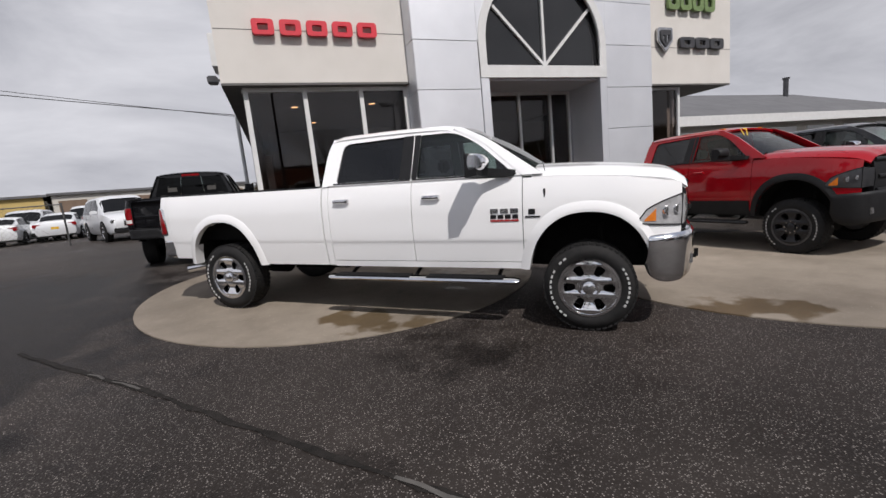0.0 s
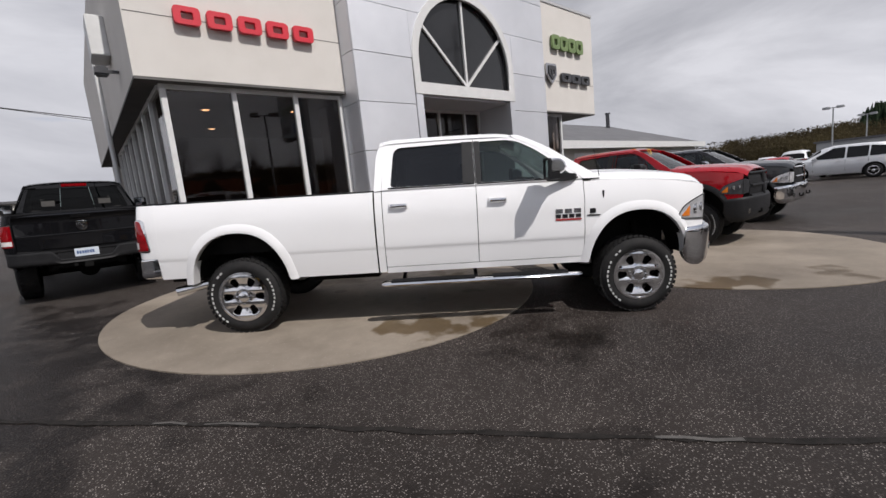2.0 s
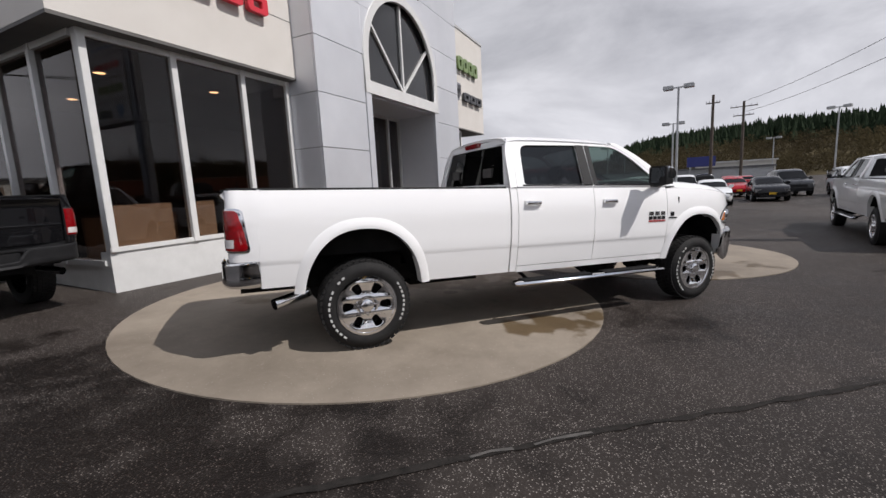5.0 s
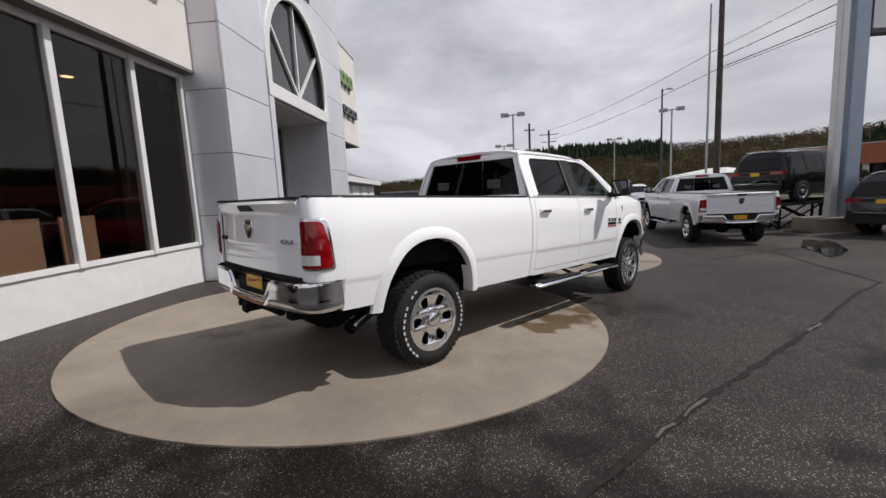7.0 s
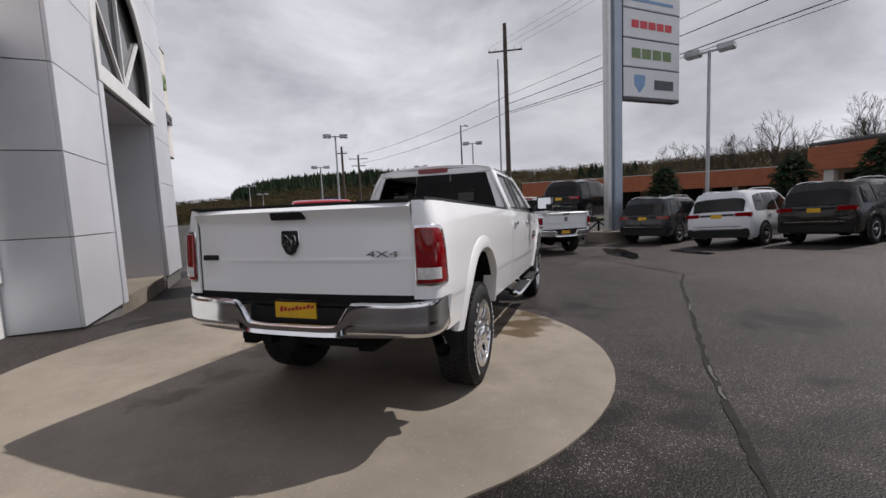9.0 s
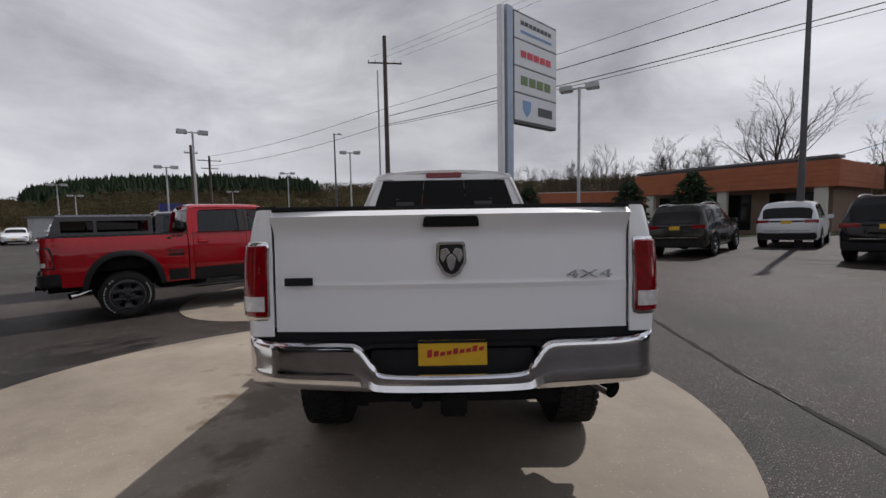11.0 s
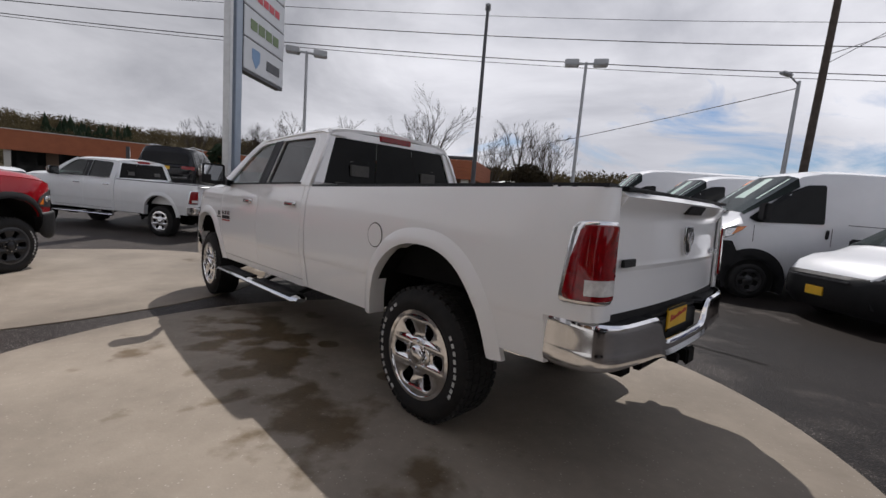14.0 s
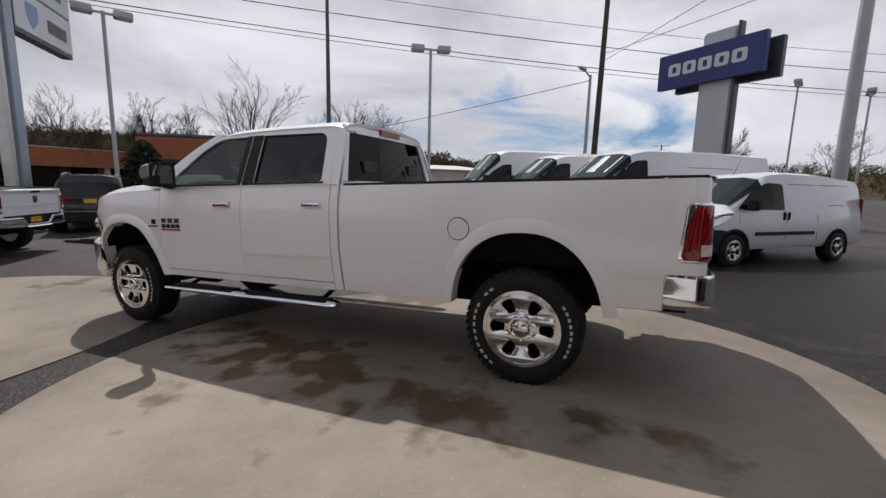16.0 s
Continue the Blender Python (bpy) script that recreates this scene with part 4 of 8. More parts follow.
        for xq, zq, rq in ((4.885 + FX + s, 1.075, 0.050), (4.965 + FX + s, 1.090, 0.042)):
            yq = half(xq, 1.1) + 0.010
            nq = Vector((0.75, sgn * 0.66, 0.0))
            cq = Vector((xq, sgn * yq, zq))
            bm = fresh()
            tube(bm, cq - nq * 0.03, cq + nq * 0.010, rq, rq, 18, caps=False)
            tube(bm, cq - nq * 0.03, cq + nq * 0.004, rq * 0.78, rq * 0.70, 18)
            part("projector", bm, M_LAMPCLEAR, hl, smooth=True)
        bm = fresh()
        pz = [(4.60 + FX + s + 0.40 * u, 0.985 - 0.03 * u) for u in lin(0.15, 1.0, 7)] + [(4.66 + FX + s + 0.345 * u, 1.02 + 0.20 * u ** 0.5) for u in lin(1.0, 0.0, 7)]
        for (xa, za), (xb, zb2) in zip(pz, pz[1:]):
            tube(bm, (xa, sgn * (half(xa, 1.1) + 0.010), za), (xb, sgn * (half(xb, 1.1) + 0.010), zb2), 0.006, seg=5, caps=False)
        part("lamp_edge", bm, M_PLASTIC, hl)
        if steps:
            bm = fresh()
            rings = []
            for x, k in ((CB + 0.02, 0.6), (CB + 0.06, 1), (3.62 + s, 1), (3.67 + s, 0.6)):
                rings.append([(x, sgn * (0.972 + 0.075 * k * math.cos(a)), 0.455 + 0.032 * k * math.sin(a)) for a in lin(0, 2 * math.pi, 13)[:-1]])
            ring_loft(bm, rings)
            step = part("side_step", bm, M_CHROME if chrome else M_PLASTIC, t, "chrome tube side step" if chrome else "", smooth=True)
            for xa, xb in ((CB + 0.12, CB + 1.02), (2.72 + d, 3.52 + s)):
                bm = boxes((xa, xb, min(sgn * 0.90, sgn * 1.03), max(sgn * 0.90, sgn * 1.03), 0.476, 0.492), bevel=0.004)
                part("tread_pad", bm, M_PLASTIC, step)
            for x in (CB + 0.25, 2.55 + d, 3.45 + s):
                bm = fresh()
                tube(bm, (x, sgn * 0.62, 0.56), (x, sgn * 0.93, 0.45), 0.02, seg=8)
                part("step_bracket", bm, M_PLASTIC, step)
        # wheels
        for x in (0.0, L):
            wheel(t, x, sgn * 0.95, 0.410 + lift * sgn, sgn, r=0.408, rim=0.258, letters=letters, rim_mat=wheel_mat or M_CHROME, dark=dark_rims)

    # ---- bed inside, tailgate
    liner = M_UNDER if paint is not M_SILVER else paint
    part("bed_floor", boxes((TAIL + 0.04, CB - 0.06, -0.72, 0.72, 0.86, 0.90)), liner, t)
    part("bed_headboard", boxes((CB - 0.10, CB - 0.05, -0.90, 0.90, 0.60, TOP - 0.02)), liner, t)
    for sgn in (1, -1):
        bm = fresh()
        ring_loft(bm, [[(x, sgn * y, z) for y, z in ((0.72, 0.86), (0.80, 0.86), (0.80, 1.36), (0.845, 1.36), (0.845, 1.43), (0.72, 1.43))] for x in (TAIL + 0.06, CB - 0.06)])
        part("bed_inner_side", bm, liner, t)
    for sgn in (1, -1):
        bm = fresh()
        ring_loft(bm, [[(x, sgn * y, z) for y, z in ((0.79, TOP - 0.006), (half(x, TOP) + 0.002, TOP - 0.006), (half(x, TOP) - 0.004, TOP + 0.013), (0.79, TOP + 0.013))] for x in [TAIL + 0.022] + lin(-1.0, -0.8, 4) + [CB - 0.04]])
        bmesh.ops.recalc_face_normals(bm, faces=bm.faces[:])
        part("bed_rail_cap", bm, M_PLASTIC, t, "black plastic bed rail cap")

    def gate(y, z):
        k = (z - 0.885) / 0.56
        x = TAIL - 0.026 + 0.046 * abs(y / 0.8) ** 3
        x -= 0.050 * max(0.0, min(1.0, (z - 1.315) / 0.085)) ** 1.6
        x += 0.045 * max(0.0, (z - 1.405) / 0.030) ** 2
        if z < 1.08:
            x += 0.012 * (1 - abs(y / 0.8) ** 6)
        if abs(z - 1.085) < 0.02:
            x -= 0.0015
        return (x, y, z)
    bm = fresh()
    zs = sorted(lin(0.885, 1.43, 24) + [1.07, 1.075, 1.10, 1.105])
    sheet(bm, lambda y, z: gate(y, z), lin(-0.803, 0.803, 25), zs)
    bmesh.ops.recalc_face_normals(bm, faces=bm.faces[:])
    if sum(f.normal.x for f in bm.faces) > 0:
        bmesh.ops.reverse_faces(bm, faces=bm.faces[:])
    bmesh.ops.solidify(bm, geom=bm.faces[:], thickness=0.05)
    tg = part("tailgate", bm, paint, t, smooth=True)
    bm = boxes((TAIL - 0.030, TAIL + 0.06, -0.80, 0.80, 1.434, 1.450), bevel=0.006)
    part("tailgate_cap", bm, M_PLASTIC, tg)
    bm = plate(rounded([(-0.125, 1.352), (0.125, 1.352), (0.115, 1.398), (-0.115, 1.398)], 0.012), (), 0.02, lambda u, v, w: Vector((TAIL - 0.062 - 0.55 * (v - 1.375) - w, u, v)))
    part("tailgate_handle", bm, M_PLASTIC, tg)
    # maker's shield as a plain chrome shape
    shield = rounded([(-0.062, 1.285), (0.062, 1.285), (0.066, 1.20), (0.035, 1.145), (0.0, 1.13), (-0.035, 1.145), (-0.066, 1.20)], 0.012)
    em = part("emblem", plate(shield, (), 0.016, lambda u, v, w: Vector((TAIL - 0.036 - w, u, v)), 0.003), M_CHROME, tg, "chrome shield emblem")
    face = [(p[0] * 0.84, 1.21 + (p[1] - 1.21) * 0.86) for p in shield]
    part("emblem_face", plate(face, (), 0.004, lambda u, v, w: Vector((TAIL - 0.047 - w, u, v))), M_PLASTIC, em)
    relief = [[(-0.006, 1.236), (-0.020, 1.258), (-0.044, 1.252), (-0.048, 1.222), (-0.038, 1.196), (-0.028, 1.212), (-0.022, 1.228)], [(0.0, 1.232), (0.020, 1.214), (0.012, 1.176), (0.0, 1.158), (-0.012, 1.176), (-0.020, 1.214)]]
    relief.append([(-u, v) for u, v in relief[0][::-1]])
    for shape in relief:
        part("emblem_relief", plate(rounded(shape, 0.005, 2), (), 0.008, lambda u, v, w: Vector((TAIL - 0.051 - w, u, v)), 0.002), M_CHROME, em)
    if badge:
        ob = words("4X4", 0.085, 0.006, M_STEEL, tg, Matrix.Translation((TAIL - 0.016, -0.62, 1.115)) @ Euler((radians(90), 0, radians(-90))).to_matrix().to_4x4() @ Matrix.Diagonal((1.45, 0.62, 1, 1)), "drive_badge")
        bm = boxes((TAIL - 0.016, TAIL, 0.625, 0.75, 1.098, 1.133), bevel=0.002)
        part("trim_badge", bm, M_PLASTIC, tg, "dark trim badge")
    # rear body under the tailgate
    bm = boxes((TAIL + 0.02, TAIL + 0.12, -0.90, 0.90, 0.80, 0.884))
    part("rear_sill", bm, M_PLASTIC, t)
    # ---- rear bumper
    BX = 0.055                                     # the bumper sits close under the gate
    ctrl = [(-0.870, 0.922, 0.862, 0.667), (-0.93, 0.928, 0.862, 0.664), (-0.99, 0.926, 0.858, 0.664), (-1.045, 0.912, 0.850, 0.664), (-1.095, 0.875, 0.842, 0.664), (-1.125, 0.815, 0.836, 0.664), (-1.140, 0.74, 0.832, 0.662), (-1.150, 0.60, 0.830, 0.656), (-1.155, 0.47, 0.828, 0.650), (-1.157, 0.42, 0.815, 0.648), (-1.159, 0.36, 0.735, 0.646), (-1.160, 0.30, 0.688, 0.642), (-1.163, 0.0, 0.680, 0.640)]
    full = ctrl + [(x, -y, a, b) for x, y, a, b in ctrl[-2::-1]]
    bm = strip([(x, y) for x, y, _, _ in full][::-1], [a for _, _, a, _ in full][::-1], [b for _, _, _, b in full][::-1], 0.0, 0.022, profile=((0.0, -0.012), (0.05, 0.001), (0.12, 0.007), (0.36, 0.003), (0.40, 0.0026), (0.66, 0.0034), (0.91, 0.0046), (0.955, 0.0046), (0.97, 0.0040), (1.0, -0.004)))
    bump = part("rear_bumper", bm, M_CHROME if chrome else (M_PLASTIC if front_black else paint), t, "polished chrome rear bumper" if chrome else "", smooth=True)
    bm = fresh()
    edge = [(x + 0.016 if abs(y) > 0.40 else BX - 1.168, y * 0.975, min(a, 0.855) - 0.010 if abs(y) > 0.40 else 0.812) for x, y, a, _ in full if x < -0.98]
    sheet(bm, lambda i, k: (edge[i][0] + (TAIL + 0.05 - edge[i][0]) * k, edge[i][1], edge[i][2] + 0.004 * k), range(len(edge)), (0.0, 0.15, 0.6, 1.0))
    solidify(bm, 0.018)
    part("bumper_step_pad", bm, M_PLASTIC, bump, "black ribbed step pad")
    part("plate_recess", boxes((BX - 1.176, -1.05, -0.37, 0.37, 0.665, 0.800), bevel=0.008), M_PLASTIC, bump)
    for y in (-0.78, -0.47, 0.47, 0.78):
        bm = fresh()
        xo = -1.150 if abs(y) < 0.6 else -1.132
        tube(bm, (xo, y, 0.760), (xo - 0.016, y, 0.760), 0.019, seg=14)
        part("parking_sensor", bm, M_STEEL, bump)
    bm = boxes((BX - 1.186, BX - 1.176, -0.155, 0.155, 0.715, 0.845), bevel=0.003)
    pl = part("licence_plate", bm, plate_mat or M_YELLOW, bump, "yellow dealer plate with red bars" if plate_mat is None else "pale plate with dark bars")
    if plate_mat is None:
        for k in range(9):
            y, z = 0.115 - k * 0.029, 0.767 + k * 0.0035
            h = 0.034 if k == 0 else 0.018 + 0.008 * (k % 3 == 1)
            bm = fresh()
            ring_loft(bm, [[(x, y, z), (x, y - 0.022, z + 0.003), (x, y - 0.024, z + 0.003 + h), (x, y - 0.002, z + h)] for x in (BX - 1.1875, BX - 1.1858)])
            part("printed_bar", bm, M_PLATERED, pl)
        bm = boxes((BX - 1.1885, BX - 1.182, -0.155, 0.155, 0.715, 0.731), (BX - 1.1885, BX - 1.182, -0.155, 0.155, 0.833, 0.845))
        part("plate_frame", bm, M_PLASTIC, pl)
    else:
        for k in range(7):
            part("printed_bar", boxes((BX - 1.1875, BX - 1.1855, 0.105 - k * 0.033, 0.129 - k * 0.033, 0.755, 0.805)), M_INKBLUE, pl)
    bm = fresh()
    box(bm, -1.21, -1.0, -0.042, 0.042, 0.545, 0.615, 0.008)
    box(bm, -1.22, -1.195, -0.058, 0.058, 0.533, 0.626, 0.01)
    box(bm, -1.12, -1.07, -0.45, 0.45, 0.56, 0.62, 0.01)
    tube(bm, (-1.15, 0.16, 0.59), (-1.20, 0.16, 0.59), 0.026, seg=10)
    part("hitch_receiver", bm, M_UNDER, t)
    bm = fresh()
    tube(bm, (-0.50, -0.72, 0.520), (-0.78, -0.865, 0.476), 0.046, 0.050, 18, caps=False)
    tip = part("exhaust_tip", bm, M_CHROME, t, smooth=True)
    bm = fresh()
    tube(bm, (-0.48, -0.71, 0.523), (-0.74, -0.845, 0.483), 0.042, 0.045, 18)
    part("tip_inside", bm, M_UNDER, tip)
    # ---- chassis, axles
    bm = boxes((-1.05, 4.9 + s, 0.40, 0.50, 0.52, 0.68), (-1.05, 4.9 + s, -0.50, -0.40, 0.52, 0.68), (CB + 0.1, 3.6 + s, -0.40, 0.40, 0.50, 0.66), (0.6, 1.4, -0.38, 0.30, 0.42, 0.62), (-0.9, -0.5, -0.45, 0.45, 0.55, 0.7))
    for x in (0.0, L):
        tube(bm, (x, -0.78, 0.42), (x, 0.78, 0.42), 0.07, seg=12)
        tube(bm, (x - 0.14, 0, 0.42), (x + 0.14, 0, 0.42), 0.16, seg=14)
        for sg in (1, -1):
            tube(bm, (x + 0.15, sg * 0.62, 0.36), (x + 0.10, sg * 0.55, 0.95), 0.03, seg=8)
    part("chassis", bm, M_UNDER, t)
    # ---- roof, rear window, windscreen
    def roof(x, y):
        k = (x - (CB + 0.07)) / (3.04 + s - CB - 0.07)
        crown = 0.045 * (1 - (y / 0.72) ** 2) + 0.012 * math.sin(math.pi * k)
        edge = -0.035 * max(0, (abs(y) - 0.60) / 0.12) ** 2
        front = -0.03 * max(0, (k - 0.85) / 0.15) ** 2 - 0.02 * max(0, (0.1 - k) / 0.1) ** 2
        return (x, y, 1.955 + crown + edge + front)
    bm = fresh()
    sheet(bm, roof, lin(CB + 0.07, 3.06 + s, 16), lin(-0.72, 0.72, 19))
    bmesh.ops.recalc_face_normals(bm, faces=bm.faces[:])
    bmesh.ops.solidify(bm, geom=bm.faces[:], thickness=-0.03)
    part("roof", bm, paint, t, smooth=True)
    def back(y, k):
        return (CB + 0.005 + 0.07 * k ** 1.15 + 0.015 * (y / 0.9) ** 2 * 1.5, y * (1 - 0.21 * k ** 1.1), TOP - 0.02 + 0.535 * k)
    bm = fresh()
    for (ya, yb, ka, kb) in ((-0.90, 0.90, 0.0, 0.10), (-0.90, 0.90, 0.88, 1.0), (-0.90, -0.80, 0.10, 0.88), (0.80, 0.90, 0.10, 0.88)):
        sheet(bm, back, lin(ya, yb, 9), lin(ka, kb, 5))
    bmesh.ops.remove_doubles(bm, verts=bm.verts[:], dist=0.001)
    solidify(bm, 0.02)
    part("cab_back", bm, paint, t, smooth=True)
    bm = boxes((CB + 0.005, CB + 0.03, -0.90, 0.90, 0.60, TOP))
    part("cab_back_lower", bm, paint, t)
    for ya, yb in ((-0.805, -0.26), (-0.26, 0.26), (0.26, 0.805)):
        bm = fresh()
        sheet(bm, lambda y, k: tuple(Vector(back(y, k)) + Vector((-0.004 if abs(y) < 0.27 and abs(ya) < 0.3 else 0.0, 0, 0))), lin(ya + 0.004, yb - 0.004, 5), lin(0.09, 0.89, 5))
        part("rear_window", bm, M_BACKGLASS, t, "dark tinted rear window", smooth=True)
    bm = fresh()
    box(bm, CB + 0.035, CB + 0.14, -0.19, 0.19, 1.920, 1.976, 0.008)
    part("high_stop_lamp", bm, M_LAMPRED, t)
    def screen(y, k):
        return (3.90 + s - 0.86 * k + 0.0 - 0.10 * (y / 0.8) ** 2 * (1 - 0.4 * k), y * (1 - 0.16 * k), 1.46 + 0.50 * k + 0.02 * math.sin(math.pi * k))
    bm = fresh()
    sheet(bm, screen, lin(-0.80, 0.80, 11), lin(0.0, 1.0, 9))
    part("windscreen", bm, M_CLEAR, t, "clear windscreen", smooth=True)
    bm = boxes((3.72 + s, 3.98 + s, -0.78, 0.78, 1.395, 1.43), bevel=0.01)
    cowl = part("cowl", bm, M_PLASTIC, t)
    for y0 in (-0.25, 0.45):
        bm = fresh()
        tube(bm, (3.86 + s, y0, 1.475), (3.80 + s, y0 - 0.50, 1.515), 0.010, 0.007, 6)
        part("wiper", bm, M_PLASTIC, t)
    # ---- hood, grille, front bumper
    def hood(x, y):
        k = (x - (3.80 + s)) / (1.24 + FX)
        w = half(x, 1.42) - 0.01
        e = abs(y)
        z = 1.478 - 0.10 * k ** 2.2 + 0.035 * (1 - (y / 0.9) ** 2)
        z += 0.022 / (1 + math.exp((e - 0.52) * 26)) * (1 - 0.35 * k)
        z -= 0.075 * max(0, (e - 0.70) / 0.24) ** 2
        z -= 0.06 * max(0, (k - 0.86) / 0.14) ** 2
        return (x, y * w / 0.93, z)
    bm = fresh()
    sheet(bm, hood, lin(3.80 + s, 5.035 + FX + s, 22), lin(-0.925, 0.925, 33))
    bmesh.ops.recalc_face_normals(bm, faces=bm.faces[:])
    bmesh.ops.solidify(bm, geom=bm.faces[:], thickness=-0.025)
    part("hood", bm, paint, t, smooth=True)
    fpath = [(4.735, 0.925, 0.850, 0.62), (4.765, 0.925, 0.852, 0.545), (4.81, 0.918, 0.855, 0.500), (4.87, 0.905, 0.860, 0.480), (4.94, 0.880, 0.868, 0.478), (5.02, 0.82, 0.874, 0.490), (5.08, 0.70, 0.880, 0.505), (5.125, 0.45, 0.885, 0.515), (5.145, 0.0, 0.885, 0.515)]
    ff = [(x + FX + s, y, a, b) for x, y, a, b in fpath]
    ff = ff + [(x, -y, a, b) for x, y, a, b in ff[-2::-1]]
    bm = strip([(x, y) for x, y, _, _ in ff], [a for _, _, a, _ in ff], [b for _, _, _, b in ff], 0.0, 0.03, profile=((0.0, -0.035), (0.08, -0.012), (0.2, -0.002), (0.4, 0.003), (0.7, 0.006), (0.90, 0.007), (0.955, 0.006), (0.97, 0.004), (1.0, -0.012)))
    fb = part("front_bumper", bm, M_PLASTIC if front_black else (M_CHROME if chrome else paint), t, "" if front_black else "chrome front bumper", smooth=True)
    for sgn in (1, -1):
        bm = fresh()
        box(bm, 4.99 + FX + s, 5.105 + FX + s, min(sgn * 0.62, sgn * 0.78), max(sgn * 0.62, sgn * 0.78), 0.60, 0.70, 0.01)
        part("fog_lamp", bm, M_LAMPCLEAR, fb)
        bm = fresh()
        tube(bm, (5.10 + FX + s, sgn * 0.40, 0.60), (5.20 + FX + s, sgn * 0.40, 0.60), 0.018, seg=8)
        tube(bm, (5.20 + FX + s, sgn * 0.40, 0.60), (5.20 + FX + s, sgn * 0.40, 0.67), 0.018, seg=8)
        part("tow_hook", bm, M_UNDER, fb)
    bm = fresh()
    rings = []
    for y in lin(-0.66, 0.66, 9):
        x = 5.06 + FX + s + 0.055 * (1 - (y / 0.66) ** 2)
        rings.append([(x - 0.12, y, 0.90), (x, y, 0.90), (x + 0.02, y, 1.10), (x - 0.02, y, 1.30), (x - 0.12, y, 1.33)])
    ring_loft(bm, rings)
    gr = part("grille", bm, M_PLASTIC, t, smooth=True)
    bm = fresh()
    for z, w_ in ((0.91, 0.64), (1.31, 0.64), (1.09, 0.62)):
        for a, b in zip(lin(-w_, w_, 9), lin(-w_, w_, 9)[1:]):
            xa, xb = (5.075 + FX + s + 0.055 * (1 - (q / 0.66) ** 2) - (0.03 if z > 1.2 else 0.0) for q in (a, b))
            tube(bm, (xa, a, z), (xb, b, z), 0.028, seg=8)
    tube(bm, (5.145 + FX + s, 0, 0.91), (5.115 + FX + s, 0, 1.31), 0.03, seg=8)
    part("grille_surround", bm, M_PLASTIC if front_black else M_CHROME, gr, smooth=True)
    # ---- inside
    bm = boxes((CB + 0.05, 3.7 + s, -0.86, 0.86, 0.66, 0.72))
    part("cabin_floor", bm, M_UNDER, t)
    bm = fresh()
    ring_loft(bm, [[(3.35 + s, y, 0.75), (3.30 + s, y, 1.30), (3.42 + s, y, 1.43), (3.80 + s, y, 1.42), (3.80 + s, y, 0.75)] for y in (-0.84, 0.84)])
    part("dashboard", bm, M_PLASTIC, t)
    bm = fresh()
    for i in range(20):
        a, b = (2 * math.pi * j / 20 for j in (i, i + 1))
        tube(bm, (3.18 + s + 0.07 * math.sin(a), 0.40 + 0.19 * math.cos(a), 1.32 + 0.17 * math.sin(a)), (3.18 + s + 0.07 * math.sin(b), 0.40 + 0.19 * math.cos(b), 1.32 + 0.17 * math.sin(b)), 0.016, seg=6)
    tube(bm, (3.18 + s, 0.40, 1.32), (3.36 + s, 0.40, 1.26), 0.04, seg=8)
    box(bm, 3.165 + s, 3.195 + s, 0.23, 0.57, 1.30, 1.34)
    part("steering_wheel", bm, M_PLASTIC, t)
    for x, ys in ((2.65 + d, (-0.42, 0.42)), (1.75 + d, (-0.42, 0.42))):
        for y in ys:
            bm = boxes((x - 0.05, x + 0.50, y - 0.27, y + 0.27, 0.78, 1.02), bevel=0.05)
            seat = part("seat", bm, M_CLOTH, t, smooth=True)
            bm = fresh()
            ring_loft(bm, [[(x + u, y + v * 0.25, z) for u, v in ((-0.07, -1), (0.06, -1), (0.08, 0), (0.06, 1), (-0.07, 1))] for x, z in ((x - 0.0, 0.95), (x - 0.06, 1.20), (x - 0.15, 1.50))])
            part("seat_back", bm, M_CLOTH, seat, smooth=True)
            bm = boxes((x - 0.23, x - 0.13, y - 0.13, y + 0.13, 1.53, 1.70), bevel=0.035)
            part("headrest", bm, M_CLOTH, seat, smooth=True)
    if bars:
        # model marking on the doors, as bars in its colours
        for sgn in (1, -1):
            xb = 3.54 + s
            yb = sgn * (half(xb, 1.08) + 0.003)
            mk = part("model_badge", boxes((xb - 0.13, xb + 0.135, yb - 0.0015, yb + 0.0015, 1.100, 1.155)), paint, t, "chrome model badge, lettering as bars")
            for k in range(3):
                part("badge_bar", boxes((xb - 0.13 + k * 0.095, xb - 0.055 + k * 0.095, yb - 0.004, yb + 0.004, 1.105, 1.150), bevel=0.002), M_STEEL, mk)
            for k in range(4):
                part("badge_bar", boxes((xb - 0.13 + k * 0.070, xb - 0.075 + k * 0.070, yb - 0.004, yb + 0.004, 1.055, 1.092), bevel=0.002), M_PLASTIC, mk)
            bm = boxes((xb - 0.13, xb + 0.14, yb - 0.004, yb + 0.004, 1.030, 1.045))
            part("badge_stripe", bm, M_PLATERED, mk)
            xb = 3.80 + s
            yb = sgn * (half(xb, 1.08) + 0.003)
            bm = boxes((xb - 0.03, xb + 0.03, yb - 0.004, yb + 0.004, 1.09, 1.14), bevel=0.002)
            box(bm, xb - 0.06, xb + 0.075, yb - 0.004, yb + 0.004, 1.062, 1.076)
            part("engine_badge", bm, M_PLASTIC, t)
        # fuel door on the left
        c, r = (0.455, 1.116), 0.077
        bm = plate([(c[0] + r * math.cos(a), c[1] + r * math.sin(a)) for a in lin(0, 2 * math.pi, 33)[:-1]], (), 0.006, lambda u, v, w: Vector((u, half(u, v) + 0.002 + w, v)))
        fd = part("fuel_door", bm, paint, t)
